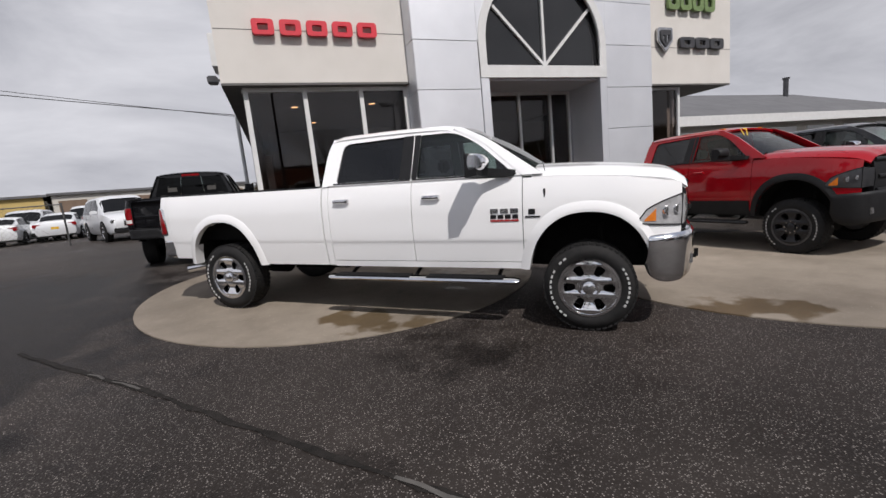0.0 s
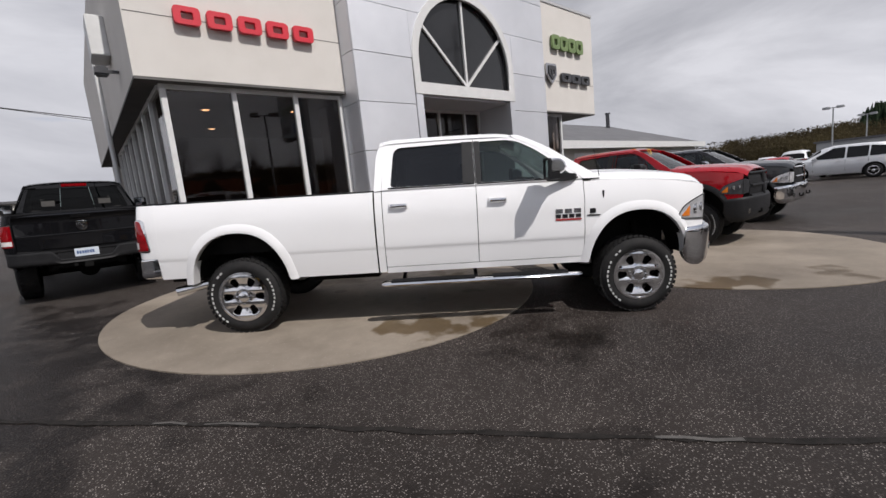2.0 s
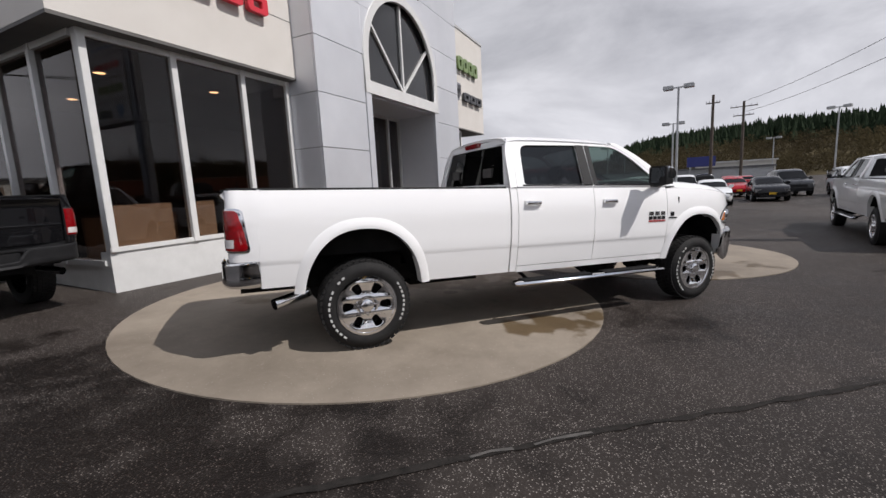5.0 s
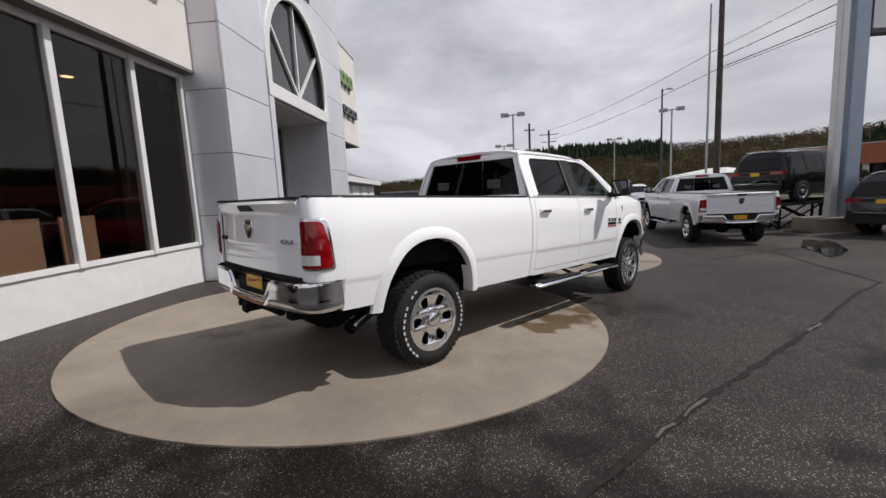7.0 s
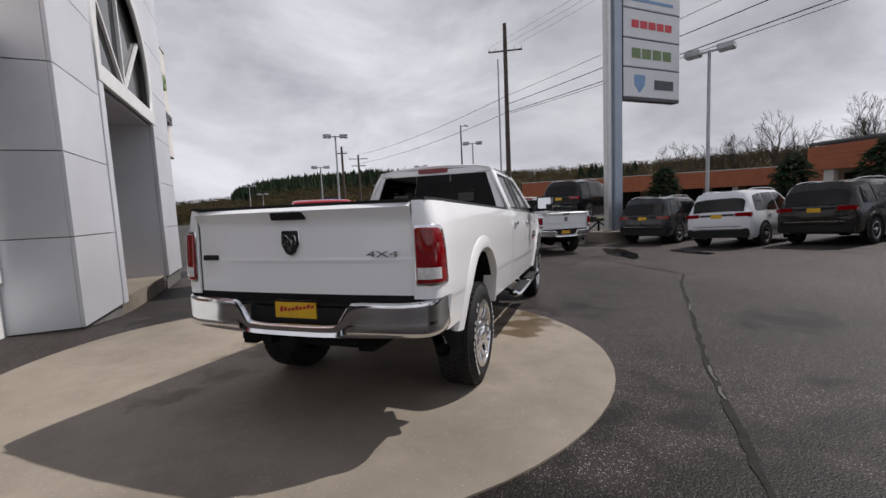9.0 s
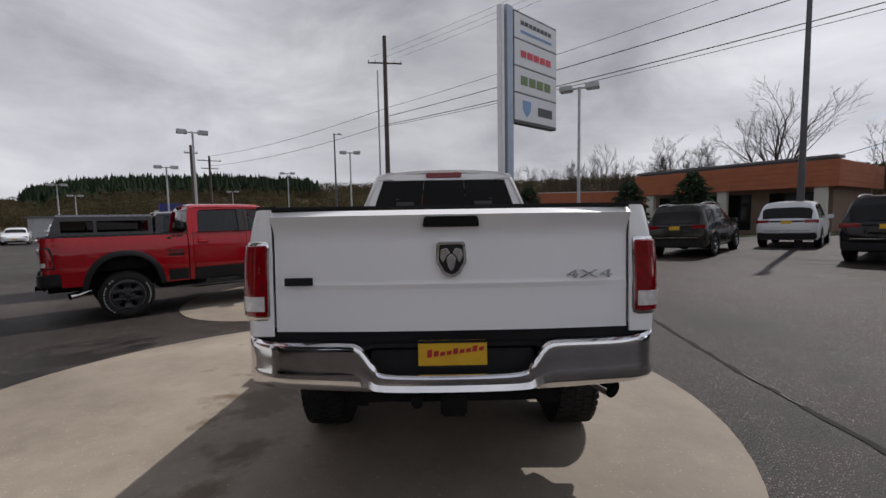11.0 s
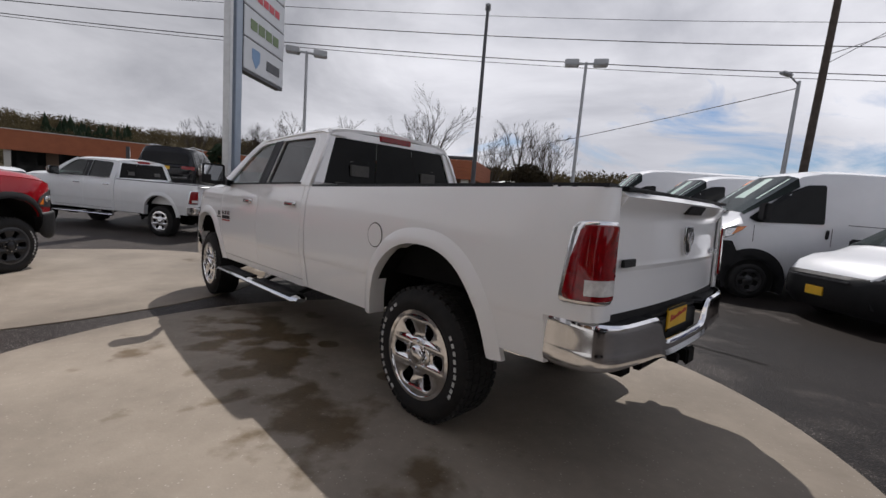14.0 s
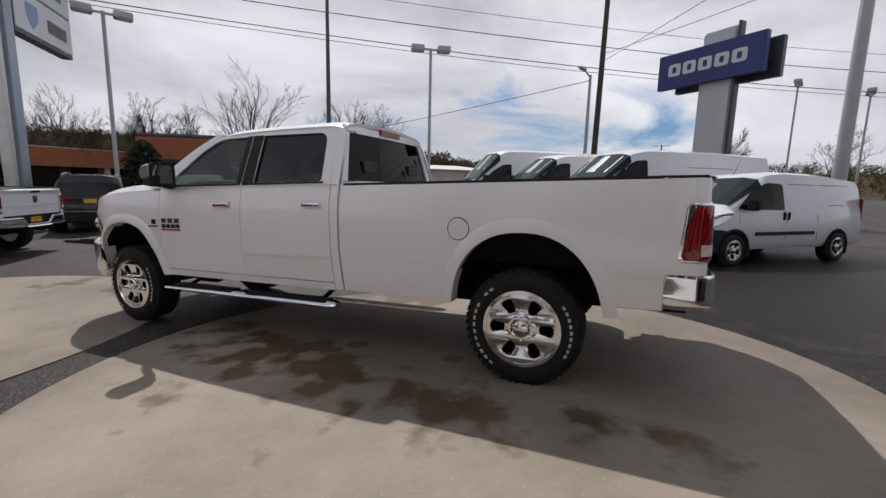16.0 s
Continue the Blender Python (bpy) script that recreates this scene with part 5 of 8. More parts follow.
        bm = plate([(c[0] + (r + 0.006) * math.cos(a), c[1] + (r + 0.006) * math.sin(a)) for a in lin(0, 2 * math.pi, 33)[:-1]], [[(c[0] + r * math.cos(a), c[1] + r * math.sin(a)) for a in lin(0, 2 * math.pi, 33)[:-1]]], 0.004, lambda u, v, w: Vector((u, half(u, v) + 0.001 + w, v)))
        part("fuel_door_gap", bm, M_UNDER, fd)
        bm = fresh()
        tube(bm, (3.93, -0.84, 1.40), (3.85, -0.86, 1.75), 0.004, 0.002, 6)
        tube(bm, (3.935, -0.84, 1.37), (3.93, -0.84, 1.43), 0.012, 0.006, 8)
        part("aerial", bm, M_PLASTIC, t)
        bm = boxes((3.905, 3.925, -0.965, -0.945, 1.24, 1.32), bevel=0.004)
        part("fender_trim", bm, M_PLASTIC, t)
    if markers:
        for sgn in (1, -1):
            # black lower plates; the dark ground's reflection in the red paint is built in
            for xa, xb in ((0.66, CB - 0.03), (CB + 0.09, 2.58 + d), (2.60 + d, 3.68 + s)):
                bm = plate([(xa, 0.60), (xa, 0.80), (xb, 0.80), (xb, 0.60)], (), 0.012, lambda u, v, w: Vector((u, sgn * (half(u, v) + 0.010) + w, v)), cuts=0.1)
                part("lower_cladding", bm, M_PLASTIC, t)
            for k, (xa, xb, za, zb2) in enumerate(((0.66, 0.92, 0.64, 1.10), (0.66, 0.72, 1.12, 1.40), (0.74, 0.80, 1.12, 1.43), (0.82, 0.92, 1.12, 1.43))):
                bm = plate([(xa, za), (xa, zb2), (xb, zb2), (xb, za)], (), 0.003, lambda u, v, w: Vector((u, sgn * (half(u, v) + 0.003) + w, v)))
                part("bed_stripe", bm, M_PLASTIC, t)
        for y in (-0.5, -0.18, 0.0, 0.18, 0.5):
            bm = boxes((2.86 + s, 2.97 + s, y - 0.035, y + 0.035, 1.985, 2.015), bevel=0.01)
            part("roof_marker_lamp", bm, M_AMBER, t)
        words("17", 0.22, 0.004, M_YELLOW, t, Matrix.Translation(Vector(screen(-0.42, 0.74)) + Vector((0.012, 0, 0.008))) @ Euler((radians(60), 0, radians(90))).to_matrix().to_4x4(), "window_sticker")
    if canopy:
        bm = fresh()
        ring_loft(bm, [[(x + o * z_, y * (1 - 0.10 * z_), 1.455 + 0.50 * z_) for y, z_ in ((-0.90, 0), (-0.90, 0.9), (-0.75, 1.0), (0.75, 1.0), (0.90, 0.9), (0.90, 0))] for x, o in ((TAIL + 0.02, 0.16), (CB - 0.05, 0.0))])
        cp = part("canopy", bm, paint, t, "dark bed canopy with windows")
        for sgn in (1, -1):
            for x0, x1 in ((TAIL + 0.25, TAIL + 0.85), (TAIL + 0.92, CB - 0.15)):
                bm = boxes((x0, x1, sgn * 0.885 - 0.006, sgn * 0.885 + 0.006, 1.52, 1.80), bevel=0.004)
                part("canopy_window", bm, M_TINT, cp)
    return t


# ---- ground ----
def axis(fine_lo, fine_hi, step):
    out = [-700, -450, -300, -200, -140, -100, -75, -55, -42, -32, -25, -20]
    v = fine_lo
    while v <= fine_hi + 1e-6:
        out.append(round(v, 3))
        v += step
    return sorted(set(out + [16, 18, 20, 24, 30, 38, 48, 60, 80, 110, 150, 210, 300, 450, 700]))


bm = fresh()
sheet(bm, lambda x, y: (x, y, ground_z(x, y)), axis(-12, 14, 0.5), axis(-16, 15, 0.5))
tagged(part("ground", bm, M_ASPHALT, smooth=True), "dark worn asphalt of the dealership lot", "ground", kind="structure")


def pad(cx, cy, r, label):
    bm = fresh()
    n, rows = 72, 9
    rings = []
    for k in range(rows):
        rr = r * (k + 0.02) / (rows - 1 + 0.02)
        rings.append([(cx + rr * math.cos(2 * math.pi * i / n), cy + rr * math.sin(2 * math.pi * i / n), ground_z(cx + rr * math.cos(2 * math.pi * i / n), cy + rr * math.sin(2 * math.pi * i / n)) + 0.012) for i in range(n)])
    rings.append([(x, y, z - 0.05) for x, y, z in [(cx + (r + 0.004) * math.cos(2 * math.pi * i / n), cy + (r + 0.004) * math.sin(2 * math.pi * i / n), rings[-1][i][2]) for i in range(n)]])
    ring_loft(bm, rings, True, False)
    bm.faces.new([v for v in bm.verts][:n])
    bmesh.ops.recalc_face_normals(bm, faces=bm.faces[:])
    return tagged(part("pavement", bm, M_CONCRETE, smooth=True), label, "pavement", kind="structure")


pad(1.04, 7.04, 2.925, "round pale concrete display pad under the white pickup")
pad(6.75, 4.15, 3.05, "round pale concrete display pad under the red pickup")


def blob(cx, cy, rx, ry, turn, material, label, seed, name="stain", lift=0.016, n=40, rough=0.25):
    """A thin irregular patch lying on the ground."""
    rnd = random.Random(seed)
    ph = [rnd.uniform(0, 6.28) for _ in range(4)]
    c, s_ = math.cos(radians(turn)), math.sin(radians(turn))
    pts = []
    for i in range(n):
        a = 2 * math.pi * i / n
        k = 1 + rough * (0.5 * math.sin(2 * a + ph[0]) + 0.35 * math.sin(3 * a + ph[1]) + 0.3 * math.sin(5 * a + ph[2]) + 0.2 * math.sin(9 * a + ph[3]))
        u, v = rx * k * math.cos(a), ry * k * math.sin(a)
        pts.append((cx + u * c - v * s_, cy + u * s_ + v * c))
    bm = fresh()
    rings = []
    for q in (0.02, 0.5, 1.0):
        rings.append([(cx + (x - cx) * q, cy + (y - cy) * q, ground_z(cx + (x - cx) * q, cy + (y - cy) * q) + lift) for x, y in pts])
    ring_loft(bm, rings, True, False)
    bmesh.ops.recalc_face_normals(bm, faces=bm.faces[:])
    if bm.faces[0].normal.z < 0:
        bmesh.ops.reverse_faces(bm, faces=bm.faces[:])
    return tagged(part(name, bm, material), label, name, kind="structure")


def seam(pts, width, material, label, seed, lift=0.006, gaps=0.0, name="road_seam"):
    """An uneven strip of tar or filler along a polyline."""
    rnd = random.Random(seed)
    bm = fresh()
    prev = None
    for (xa, ya), (xb, yb) in zip(pts, pts[1:]):
        L = math.hypot(xb - xa, yb - ya)
        n = max(2, int(L / 0.12))
        d = ((xb - xa) / L, (yb - ya) / L)
        for i in range(n + 1):
            t = i / n
            w = width * rnd.uniform(0.45, 1.1)
            o = rnd.uniform(-0.012, 0.012)
            x, y = xa + (xb - xa) * t - d[1] * o, ya + (yb - ya) * t + d[0] * o
            cur = [bm.verts.new((x - d[1] * w / 2, y + d[0] * w / 2, ground_z(x, y) + lift)), bm.verts.new((x + d[1] * w / 2, y - d[0] * w / 2, ground_z(x, y) + lift))]
            if prev and rnd.random() > gaps:
                bm.faces.new((prev[0], prev[1], cur[1], cur[0]))
            prev = cur
    loose = [v for v in bm.verts if not v.link_faces]
    bmesh.ops.delete(bm, geom=loose, context="VERTS")
    bmesh.ops.recalc_face_normals(bm, faces=bm.faces[:])
    return tagged(part(name, bm, material), label, "seam", kind="structure")


# ---- the showroom building ----
YF, YW, YT = 10.50, 10.76, 9.93          # upper front, window wall, tower front
XL, XWL, XT0, XT1, XWR, XR = -0.66, -0.27, 3.55, 10.93, 13.0, 15.1
ZS, ZTOP, ZG = 3.98, 7.62, -0.25           # soffit, parapet, below grade
YB = 26.0

upper = boxes((XL, XT0, YF, YF + 0.30, ZS, ZTOP), (XL, XL + 0.30, YF + 0.30, YB, ZS, ZTOP))
tagged(part("wall_upper_west", upper, M_BEIGE), "beige stucco upper wall of the showroom with a parapet", "wall", kind="structure")
upper = boxes((XT1, XR, YF, YF + 0.30, ZS - 0.12, ZTOP), (XR - 0.30, XR, YF + 0.30, YB, ZS - 0.12, ZTOP))
tagged(part("wall_upper_east", upper, M_BEIGE), "beige stucco upper wall of the showroom with a parapet", "wall", kind="structure")
for name, r in (("soffit_west", (XL, XT0, YF, YB, ZS - 0.05, ZS - 0.004)), ("soffit_east", (XT1, XR, YF, YB, ZS - 0.17, ZS - 0.124))):
    tagged(part(name, boxes(r), M_SOFFIT), "dark flat soffit under the upper wall", "soffit", kind="structure")
tagged(part("roof", boxes((XL + 0.3, XR - 0.3, YF + 0.3, YB, ZTOP - 0.4, ZTOP - 0.2)), M_ROOF), "flat grey roof of the showroom", "roof", kind="structure")
for x0, x1, z, nm in ((XL + 0.02, XT0 - 0.02, 5.08, "west"), (XT1 + 0.02, XR - 0.02, 4.95, "east")):
    tagged(part("trim_joint_" + nm, boxes((x0, x1, YF - 0.004, YF + 0.002, z, z + 0.014)), M_SOFFIT), "narrow joint line in the stucco wall", "trim", kind="structure")
tagged(part("trim_coping", boxes((XL - 0.03, XT0, YF - 0.03, YF + 0.33, ZTOP, ZTOP + 0.09), (XT1, XR + 0.03, YF - 0.03, YF + 0.33, ZTOP, ZTOP + 0.09)), M_ALU), "metal coping on the parapet", "trim", kind="structure")

# window wall
SILL = 0.82
tagged(part("wall_knee", boxes((XWL, XT0, YW, YW + 0.25, ZG, SILL), (XT1, XWR, YW, YW + 0.25, ZG, SILL), (XWL, XWL + 0.25, YW + 0.25, YB, ZG, 0.62)), M_TRIMWHITE), "white painted low wall below the shop windows", "wall", kind="structure")
tagged(part("wall_rear", boxes((XWL, XWR, YB - 0.3, YB, ZG, ZS), (XWR - 0.25, XWR, YW + 0.25, YB - 0.3, ZG, ZS - 0.2)), M_BEIGE), "plain rear and side wall of the showroom", "wall", kind="structure")
tagged(part("floor", boxes((XWL + 0.25, XWR - 0.25, YW + 0.25, YB - 0.3, 0.20, 0.28)), M_ROOMGLOOM), "showroom floor, brown darkened for the unlit room", "floor", kind="structure")
tagged(part("ceiling", boxes((XWL + 0.25, XWR - 0.25, YW + 0.25, YB - 0.3, ZS - 0.1, ZS - 0.055)), M_ROOMGLOOM), "showroom ceiling, brown darkened for the unlit room", "ceiling", kind="structure")
tagged(part("wall_inner", boxes((XWL + 0.4, XWR - 0.4, 17.0, 17.2, 0.28, ZS - 0.1)), M_ROOMGLOOM), "inner wall of the showroom, brown darkened for the unlit room", "wall", kind="structure")


def window(name, x0, x1, y, z0, z1, posts, label, frame_mat=None, w=0.10):
    wdw = tagged(new(name), label, "window", kind="structure")
    wdw.matrix_basis = Matrix.Translation((0, 0, 0))
    fm = frame_mat or M_TRIMWHITE
    part("window_frame", boxes((x0, x1, y - 0.03, y + 0.09, z0, z0 + 0.07), (x0, x1, y - 0.03, y + 0.09, z1 - 0.09, z1)), fm, wdw)
    for p in posts:
        part("mullion", boxes((p - w / 2, p + w / 2, y - 0.05, y + 0.10, z0, z1), bevel=0.006), fm, wdw)
    for a, b in zip(posts, posts[1:]):
        part("pane", boxes((a + w / 2, b - w / 2, y + 0.02, y + 0.032, z0 + 0.07, z1 - 0.09)), M_SHOP, wdw).visible_shadow = False
    return wdw


window("window_1", XWL, XT0, YW, SILL, ZS - 0.05, (XWL + 0.055, 1.05, 2.37, XT0 - 0.05), "tall dark shop window in white frames beside the tower")
window("window_2", XT1, XWR, YW, SILL, ZS - 0.17, (XT1 + 0.05, XWR - 0.055), "tall shop window in a white frame beyond the tower")
side = tagged(new("window_3"), "row of tall shop windows along the side wall", "window", kind="structure")
ys = [YW + 0.12, 12.0, 13.3, 14.6, 15.9, 17.2, 18.5, 19.8, 21.1]
part("window_frame", boxes((XWL - 0.03, XWL + 0.09, YW + 0.11, 21.1, 0.62, 0.70), (XWL - 0.03, XWL + 0.09, YW + 0.11, 21.1, ZS - 0.14, ZS - 0.05)), M_TRIMWHITE, side)
for p in ys[1:]:
    part("mullion", boxes((XWL - 0.05, XWL + 0.10, p - 0.05, p + 0.05, 0.62, ZS - 0.05), bevel=0.006), M_TRIMWHITE, side)
for a, b in zip(ys, ys[1:]):
    part("pane", boxes((XWL + 0.02, XWL + 0.032, a + 0.05, b - 0.05, 0.70, ZS - 0.14)), M_SHOP, side).visible_shadow = False

# the tower: panel by panel
AC, AW, AZ = 7.23, 1.78, 4.22        # arch centre, half width, springing base
AR = 4.77                             # centre of the half circle
ENT0, ENT1, ENTZ = 5.48, 8.98, 3.92


def arc(r, a0, a1, n):
    return [(AC + r * math.cos(a), AR + r * math.sin(a)) for a in lin(a0, a1, n)]


TZ = 10.2
tower = tagged(new("wall_tower"), "silver-grey panelled entrance tower with an arched window", "wall", kind="structure")
part("core", boxes((XT0 + 0.03, ENT0 - 0.10, YT + 0.06, 12.2, ZG, TZ - 0.1), (ENT1 + 0.10, XT1 - 0.03, YT + 0.06, 12.2, ZG, TZ - 0.1), (ENT0 - 0.10, ENT1 + 0.10, YT + 0.35, 12.2, ENTZ + 0.02, TZ - 0.1)), M_SOFFIT, tower)
rows_z = [0.12, 1.37, 2.51, 3.65, 4.79, 5.93, 7.07, 8.21, 9.35, TZ]
GAP = 0.007
RO = AW + 0.20
for z0, z1 in zip(rows_z, rows_z[1:]):
    for x0, x1 in ((XT0, 5.24), (9.22, XT1)):
        if z0 >= 5.9:
            continue
        part("panel", boxes((x0 + GAP, x1 - GAP, YT, YT + 0.05, z0 + GAP, z1 - GAP), bevel=0.003), M_ACM, tower)
    for x0 in (XT0, XT1):
        s0, s1 = (x0, x0 + 0.05) if x0 == XT0 else (x0 - 0.05, x0)
        part("panel", boxes((s0, s1, YT + 0.054, 10.76 if z1 < 4.0 else 11.2, z0 + GAP, z1 - GAP), bevel=0.003), M_ACM, tower)
place_front = lambda u, v, w: Vector((u, YT + 0.025 + w, v))
for sgn in (-1, 1):
    a0, a1 = (math.pi, math.pi / 2) if sgn < 0 else (0.0, math.pi / 2)
    edge = arc(RO, a0, a1, 18)
    xo = XT0 + GAP if sgn < 0 else XT1 - GAP
    xi = AC + sgn * GAP
    # beside the arch, above the trim line
    zlo, zmid = 4.79 + GAP, 5.93
    def clip(z):
        r2 = RO ** 2 - (z - AR) ** 2
        return AC + sgn * math.sqrt(max(0.0, r2))
    low = [p for p in edge if p[1] > zlo and p[1] < zmid - GAP]
    part("panel", plate([(5.24 if sgn < 0 else 9.22, zlo), (clip(zlo), zlo)] + low + [(clip(zmid - GAP), zmid - GAP), (5.24 if sgn < 0 else 9.22, zmid - GAP)], (), 0.05, place_front), M_ACM, tower)
    up = [p for p in edge if p[1] > zmid + GAP][:-1]
    part("panel", plate([(xo, zmid + GAP), (clip(zmid + GAP), zmid + GAP)] + up + [(xi, AR + RO), (xi, 7.07 - GAP), (xo, 7.07 - GAP)], (), 0.05, place_front), M_ACM, tower)
    for z0, z1 in zip(rows_z, rows_z[1:]):
        if z0 > 7.0:
            part("panel", boxes((min(xo, xi), max(xo, xi), YT, YT + 0.05, z0 + GAP, z1 - GAP), bevel=0.003), M_ACM, tower)
# white trim round arch and entrance
ring_o = [(AC + RO, ENTZ)] + arc(RO, 0, math.pi, 41) + [(AC - RO, ENTZ)]
ring_i = [(AC + AW, AZ)] + arc(AW, 0, math.pi, 41) + [(AC - AW, AZ)]
part("arch_trim", plate(ring_o, [ring_i[::-1]], 0.09, lambda u, v, w: Vector((u, YT + 0.01 + w, v))), M_TRIMWHITE, tower, "white moulding round the arched window")
for x0, x1 in ((5.25, ENT0), (ENT1, 9.21)):
    part("entrance_trim", boxes((x0, x1, YT - 0.02, YT + 0.06, 0.12, ENTZ - 0.004), bevel=0.006), M_ACM, tower)
part("entrance_reveal", boxes((ENT0 - 0.10, ENT0 - 0.02, YT + 0.07, 11.4, 0.0, ENTZ), (ENT1 + 0.02, ENT1 + 0.10, YT + 0.07, 11.4, 0.0, ENTZ), (ENT0 - 0.02, ENT1 + 0.02, YT + 0.10, 11.4, ENTZ - 0.05, ENTZ + 0.015)), M_ACM, tower)
part("cap", boxes((XT0 - 0.02, XT1 + 0.02, YT - 0.03, 12.3, TZ, TZ + 0.12)), M_ALU, tower)
arch_window = tagged(new("window_4"), "arched tower window with dark glass and white glazing bars", "window", kind="structure")
glassp = [(AC + AW, AZ)] + arc(AW, 0, math.pi, 33) + [(AC - AW, AZ)]
part("pane", plate(glassp, (), 0.02, lambda u, v, w: Vector((u, YT + 0.14 + w, v))), M_TOWERGLASS, arch_window)
bars_ = boxes((AC - 0.035, AC + 0.035, YT + 0.06, YT + 0.125, AZ, AR + AW - 0.01))
part("glazing_bar", bars_, M_TRIMWHITE, arch_window)
for sgn in (-1, 1):
    bm = fresh()
    a, b = Vector((AC, YT + 0.095, AZ + 0.02)), Vector((AC + sgn * AW * math.cos(radians(32)), YT + 0.095, AR + AW * math.sin(radians(32))))
    d = (b - a).normalized()
    n_ = Vector((-d.z, 0, d.x)) * 0.035
    ring_loft(bm, [[a + n_ + Vector((0, -0.03, 0)), a - n_ + Vector((0, -0.03, 0)), a - n_ + Vector((0, 0.028, 0)), a + n_ + Vector((0, 0.028, 0))], [b + n_ + Vector((0, -0.03, 0)), b - n_ + Vector((0, -0.03, 0)), b - n_ + Vector((0, 0.028, 0)), b + n_ + Vector((0, 0.028, 0))]])
    part("glazing_bar", bm, M_TRIMWHITE, arch_window)
# entrance storefront, set back
window("window_5", ENT0 + 0.0, ENT1, 11.30, 0.10, ENTZ - 0.06, (ENT0 + 0.05, 6.0, 7.15, 8.25, ENT1 - 0.05), "dark glazed entrance doors set back under the tower", M_ALU, 0.08)
tagged(part("pavement", boxes((XT0 + 0.3, XT1 - 0.3, YT + 0.1, 11.3, -0.2, 0.145)), M_CONCRETE), "concrete threshold of the entrance", "pavement", kind="structure")


# ---- signs on the building, brand names as plain shapes ----
def sign_blocks(name, label, x0, x1, z0, z1, n, mat, y, gap=0.25, thick=0.10, hole=True):
    sg = thing(name, Matrix.Translation(((x0 + x1) / 2, y, z0)), label, "sign")
    w = (x1 - x0) / (n + (n - 1) * gap)
    for i in range(n):
        a = -(x1 - x0) / 2 + i * w * (1 + gap)
        h = z1 - z0
        outer = rounded([(a, 0), (a + w, 0), (a + w, h), (a, h)], h * 0.25)
        inner = rounded([(a + w * 0.27, h * 0.28), (a + w * 0.73, h * 0.28), (a + w * 0.73, h * 0.72), (a + w * 0.27, h * 0.72)], h * 0.1)
        part("sign_block", plate(outer, [inner[::-1]] if hole else (), thick, lambda u, v, w_: Vector((u, w_, v))), mat, sg)
    return sg


sign_blocks("wall_sign", "row of red raised sign blocks on the stucco wall", 0.12, 2.84, 4.95, 5.27, 5, M_SIGNRED, YF - 0.09)
sign_blocks("wall_sign", "row of green raised sign blocks on the stucco wall", 12.15, 14.2, 6.05, 6.55, 4, M_SIGNGREEN, YF - 0.09, 0.12)
sign_blocks("wall_sign", "row of dark raised sign blocks on the stucco wall", 12.65, 14.6, 4.93, 5.25, 3, M_SIGNGREY, YF - 0.09, 0.12)
sh = thing("shield_sign", Matrix.Translation((12.0, YF - 0.09, 4.80)), "chrome and dark shield shape on the stucco wall", "sign")
part("shield", plate(rounded([(-0.30, 0.70), (0.30, 0.70), (0.30, 0.30), (0.0, 0.0), (-0.30, 0.30)], 0.06), (), 0.10, lambda u, v, w: Vector((u, w, v))), M_STEEL, sh)
part("shield_face", plate(rounded([(-0.22, 0.62), (0.22, 0.62), (0.22, 0.33), (0.0, 0.11), (-0.22, 0.33)], 0.05), [rounded([(-0.13, 0.50), (-0.03, 0.45), (-0.03, 0.22), (-0.13, 0.36)], 0.02), rounded([(0.13, 0.50), (0.13, 0.36), (0.03, 0.22), (0.03, 0.45)], 0.02)], 0.03, lambda u, v, w: Vector((u, w - 0.066, v))), M_SIGNGREY, sh)
tw = thing("tower_sign", Matrix.Translation((AC, YT - 0.03, 7.0)), "dark grey raised letters and blocks over the arch", "sign")
words("BELLINGHAM", 0.34, 0.05, M_SIGNGREY, tw, pose(0.0, 0, 0.02, 90, 0, 0))
bm = fresh()
for k in range(9):
    a = -1.9 + k * 0.42
    b2 = plate(rounded([(a, 0.48), (a + 0.34, 0.48), (a + 0.34, 0.98), (a, 0.98)], 0.1), [rounded([(a + 0.1, 0.6), (a + 0.24, 0.6), (a + 0.24, 0.86), (a + 0.1, 0.86)], 0.03)], 0.06, lambda u, v, w: Vector((u, w, v)))
    part("sign_block", b2, M_SIGNGREY, tw)

# inside the showroom: downlights, boards, boxes
for x, y in ((0.9, 12.6), (3.0, 12.4), (1.6, 15.2), (6.1, 12.8), (12.0, 12.4)):
    dl = thing("downlight", Matrix.Translation((x, y, ZS - 0.12)), "small round warm ceiling downlight", "light", "showroom downlights")
    bm = fresh()
    tube(bm, (0, 0, 0), (0, 0, 0.02), 0.09, seg=16)
    part("lens", bm, M_LAMPGLOW, dl)
    bm = fresh()
    bmesh.ops.rotate(lathe(bm, [(0.09, 0.0), (0.12, 0.0), (0.12, 0.02)], 18), verts=bm.verts[:], cent=(0, 0, 0), matrix=Matrix.Rotation(radians(90), 3, "X"))
    part("trim_ring", bm, M_TRIMWHITE, dl)
for x0, x1 in ((-0.05, 0.92), (1.18, 1.72)):
    bd = thing("display_board", Matrix.Translation(((x0 + x1) / 2, YW + 0.35, 0.28)), "tan board standing inside the shop window", "board", "boards in the window")
    part("panel", boxes((-(x1 - x0) / 2, (x1 - x0) / 2, -0.02, 0.02, 0, 1.22), bevel=0.005), M_TAN, bd)


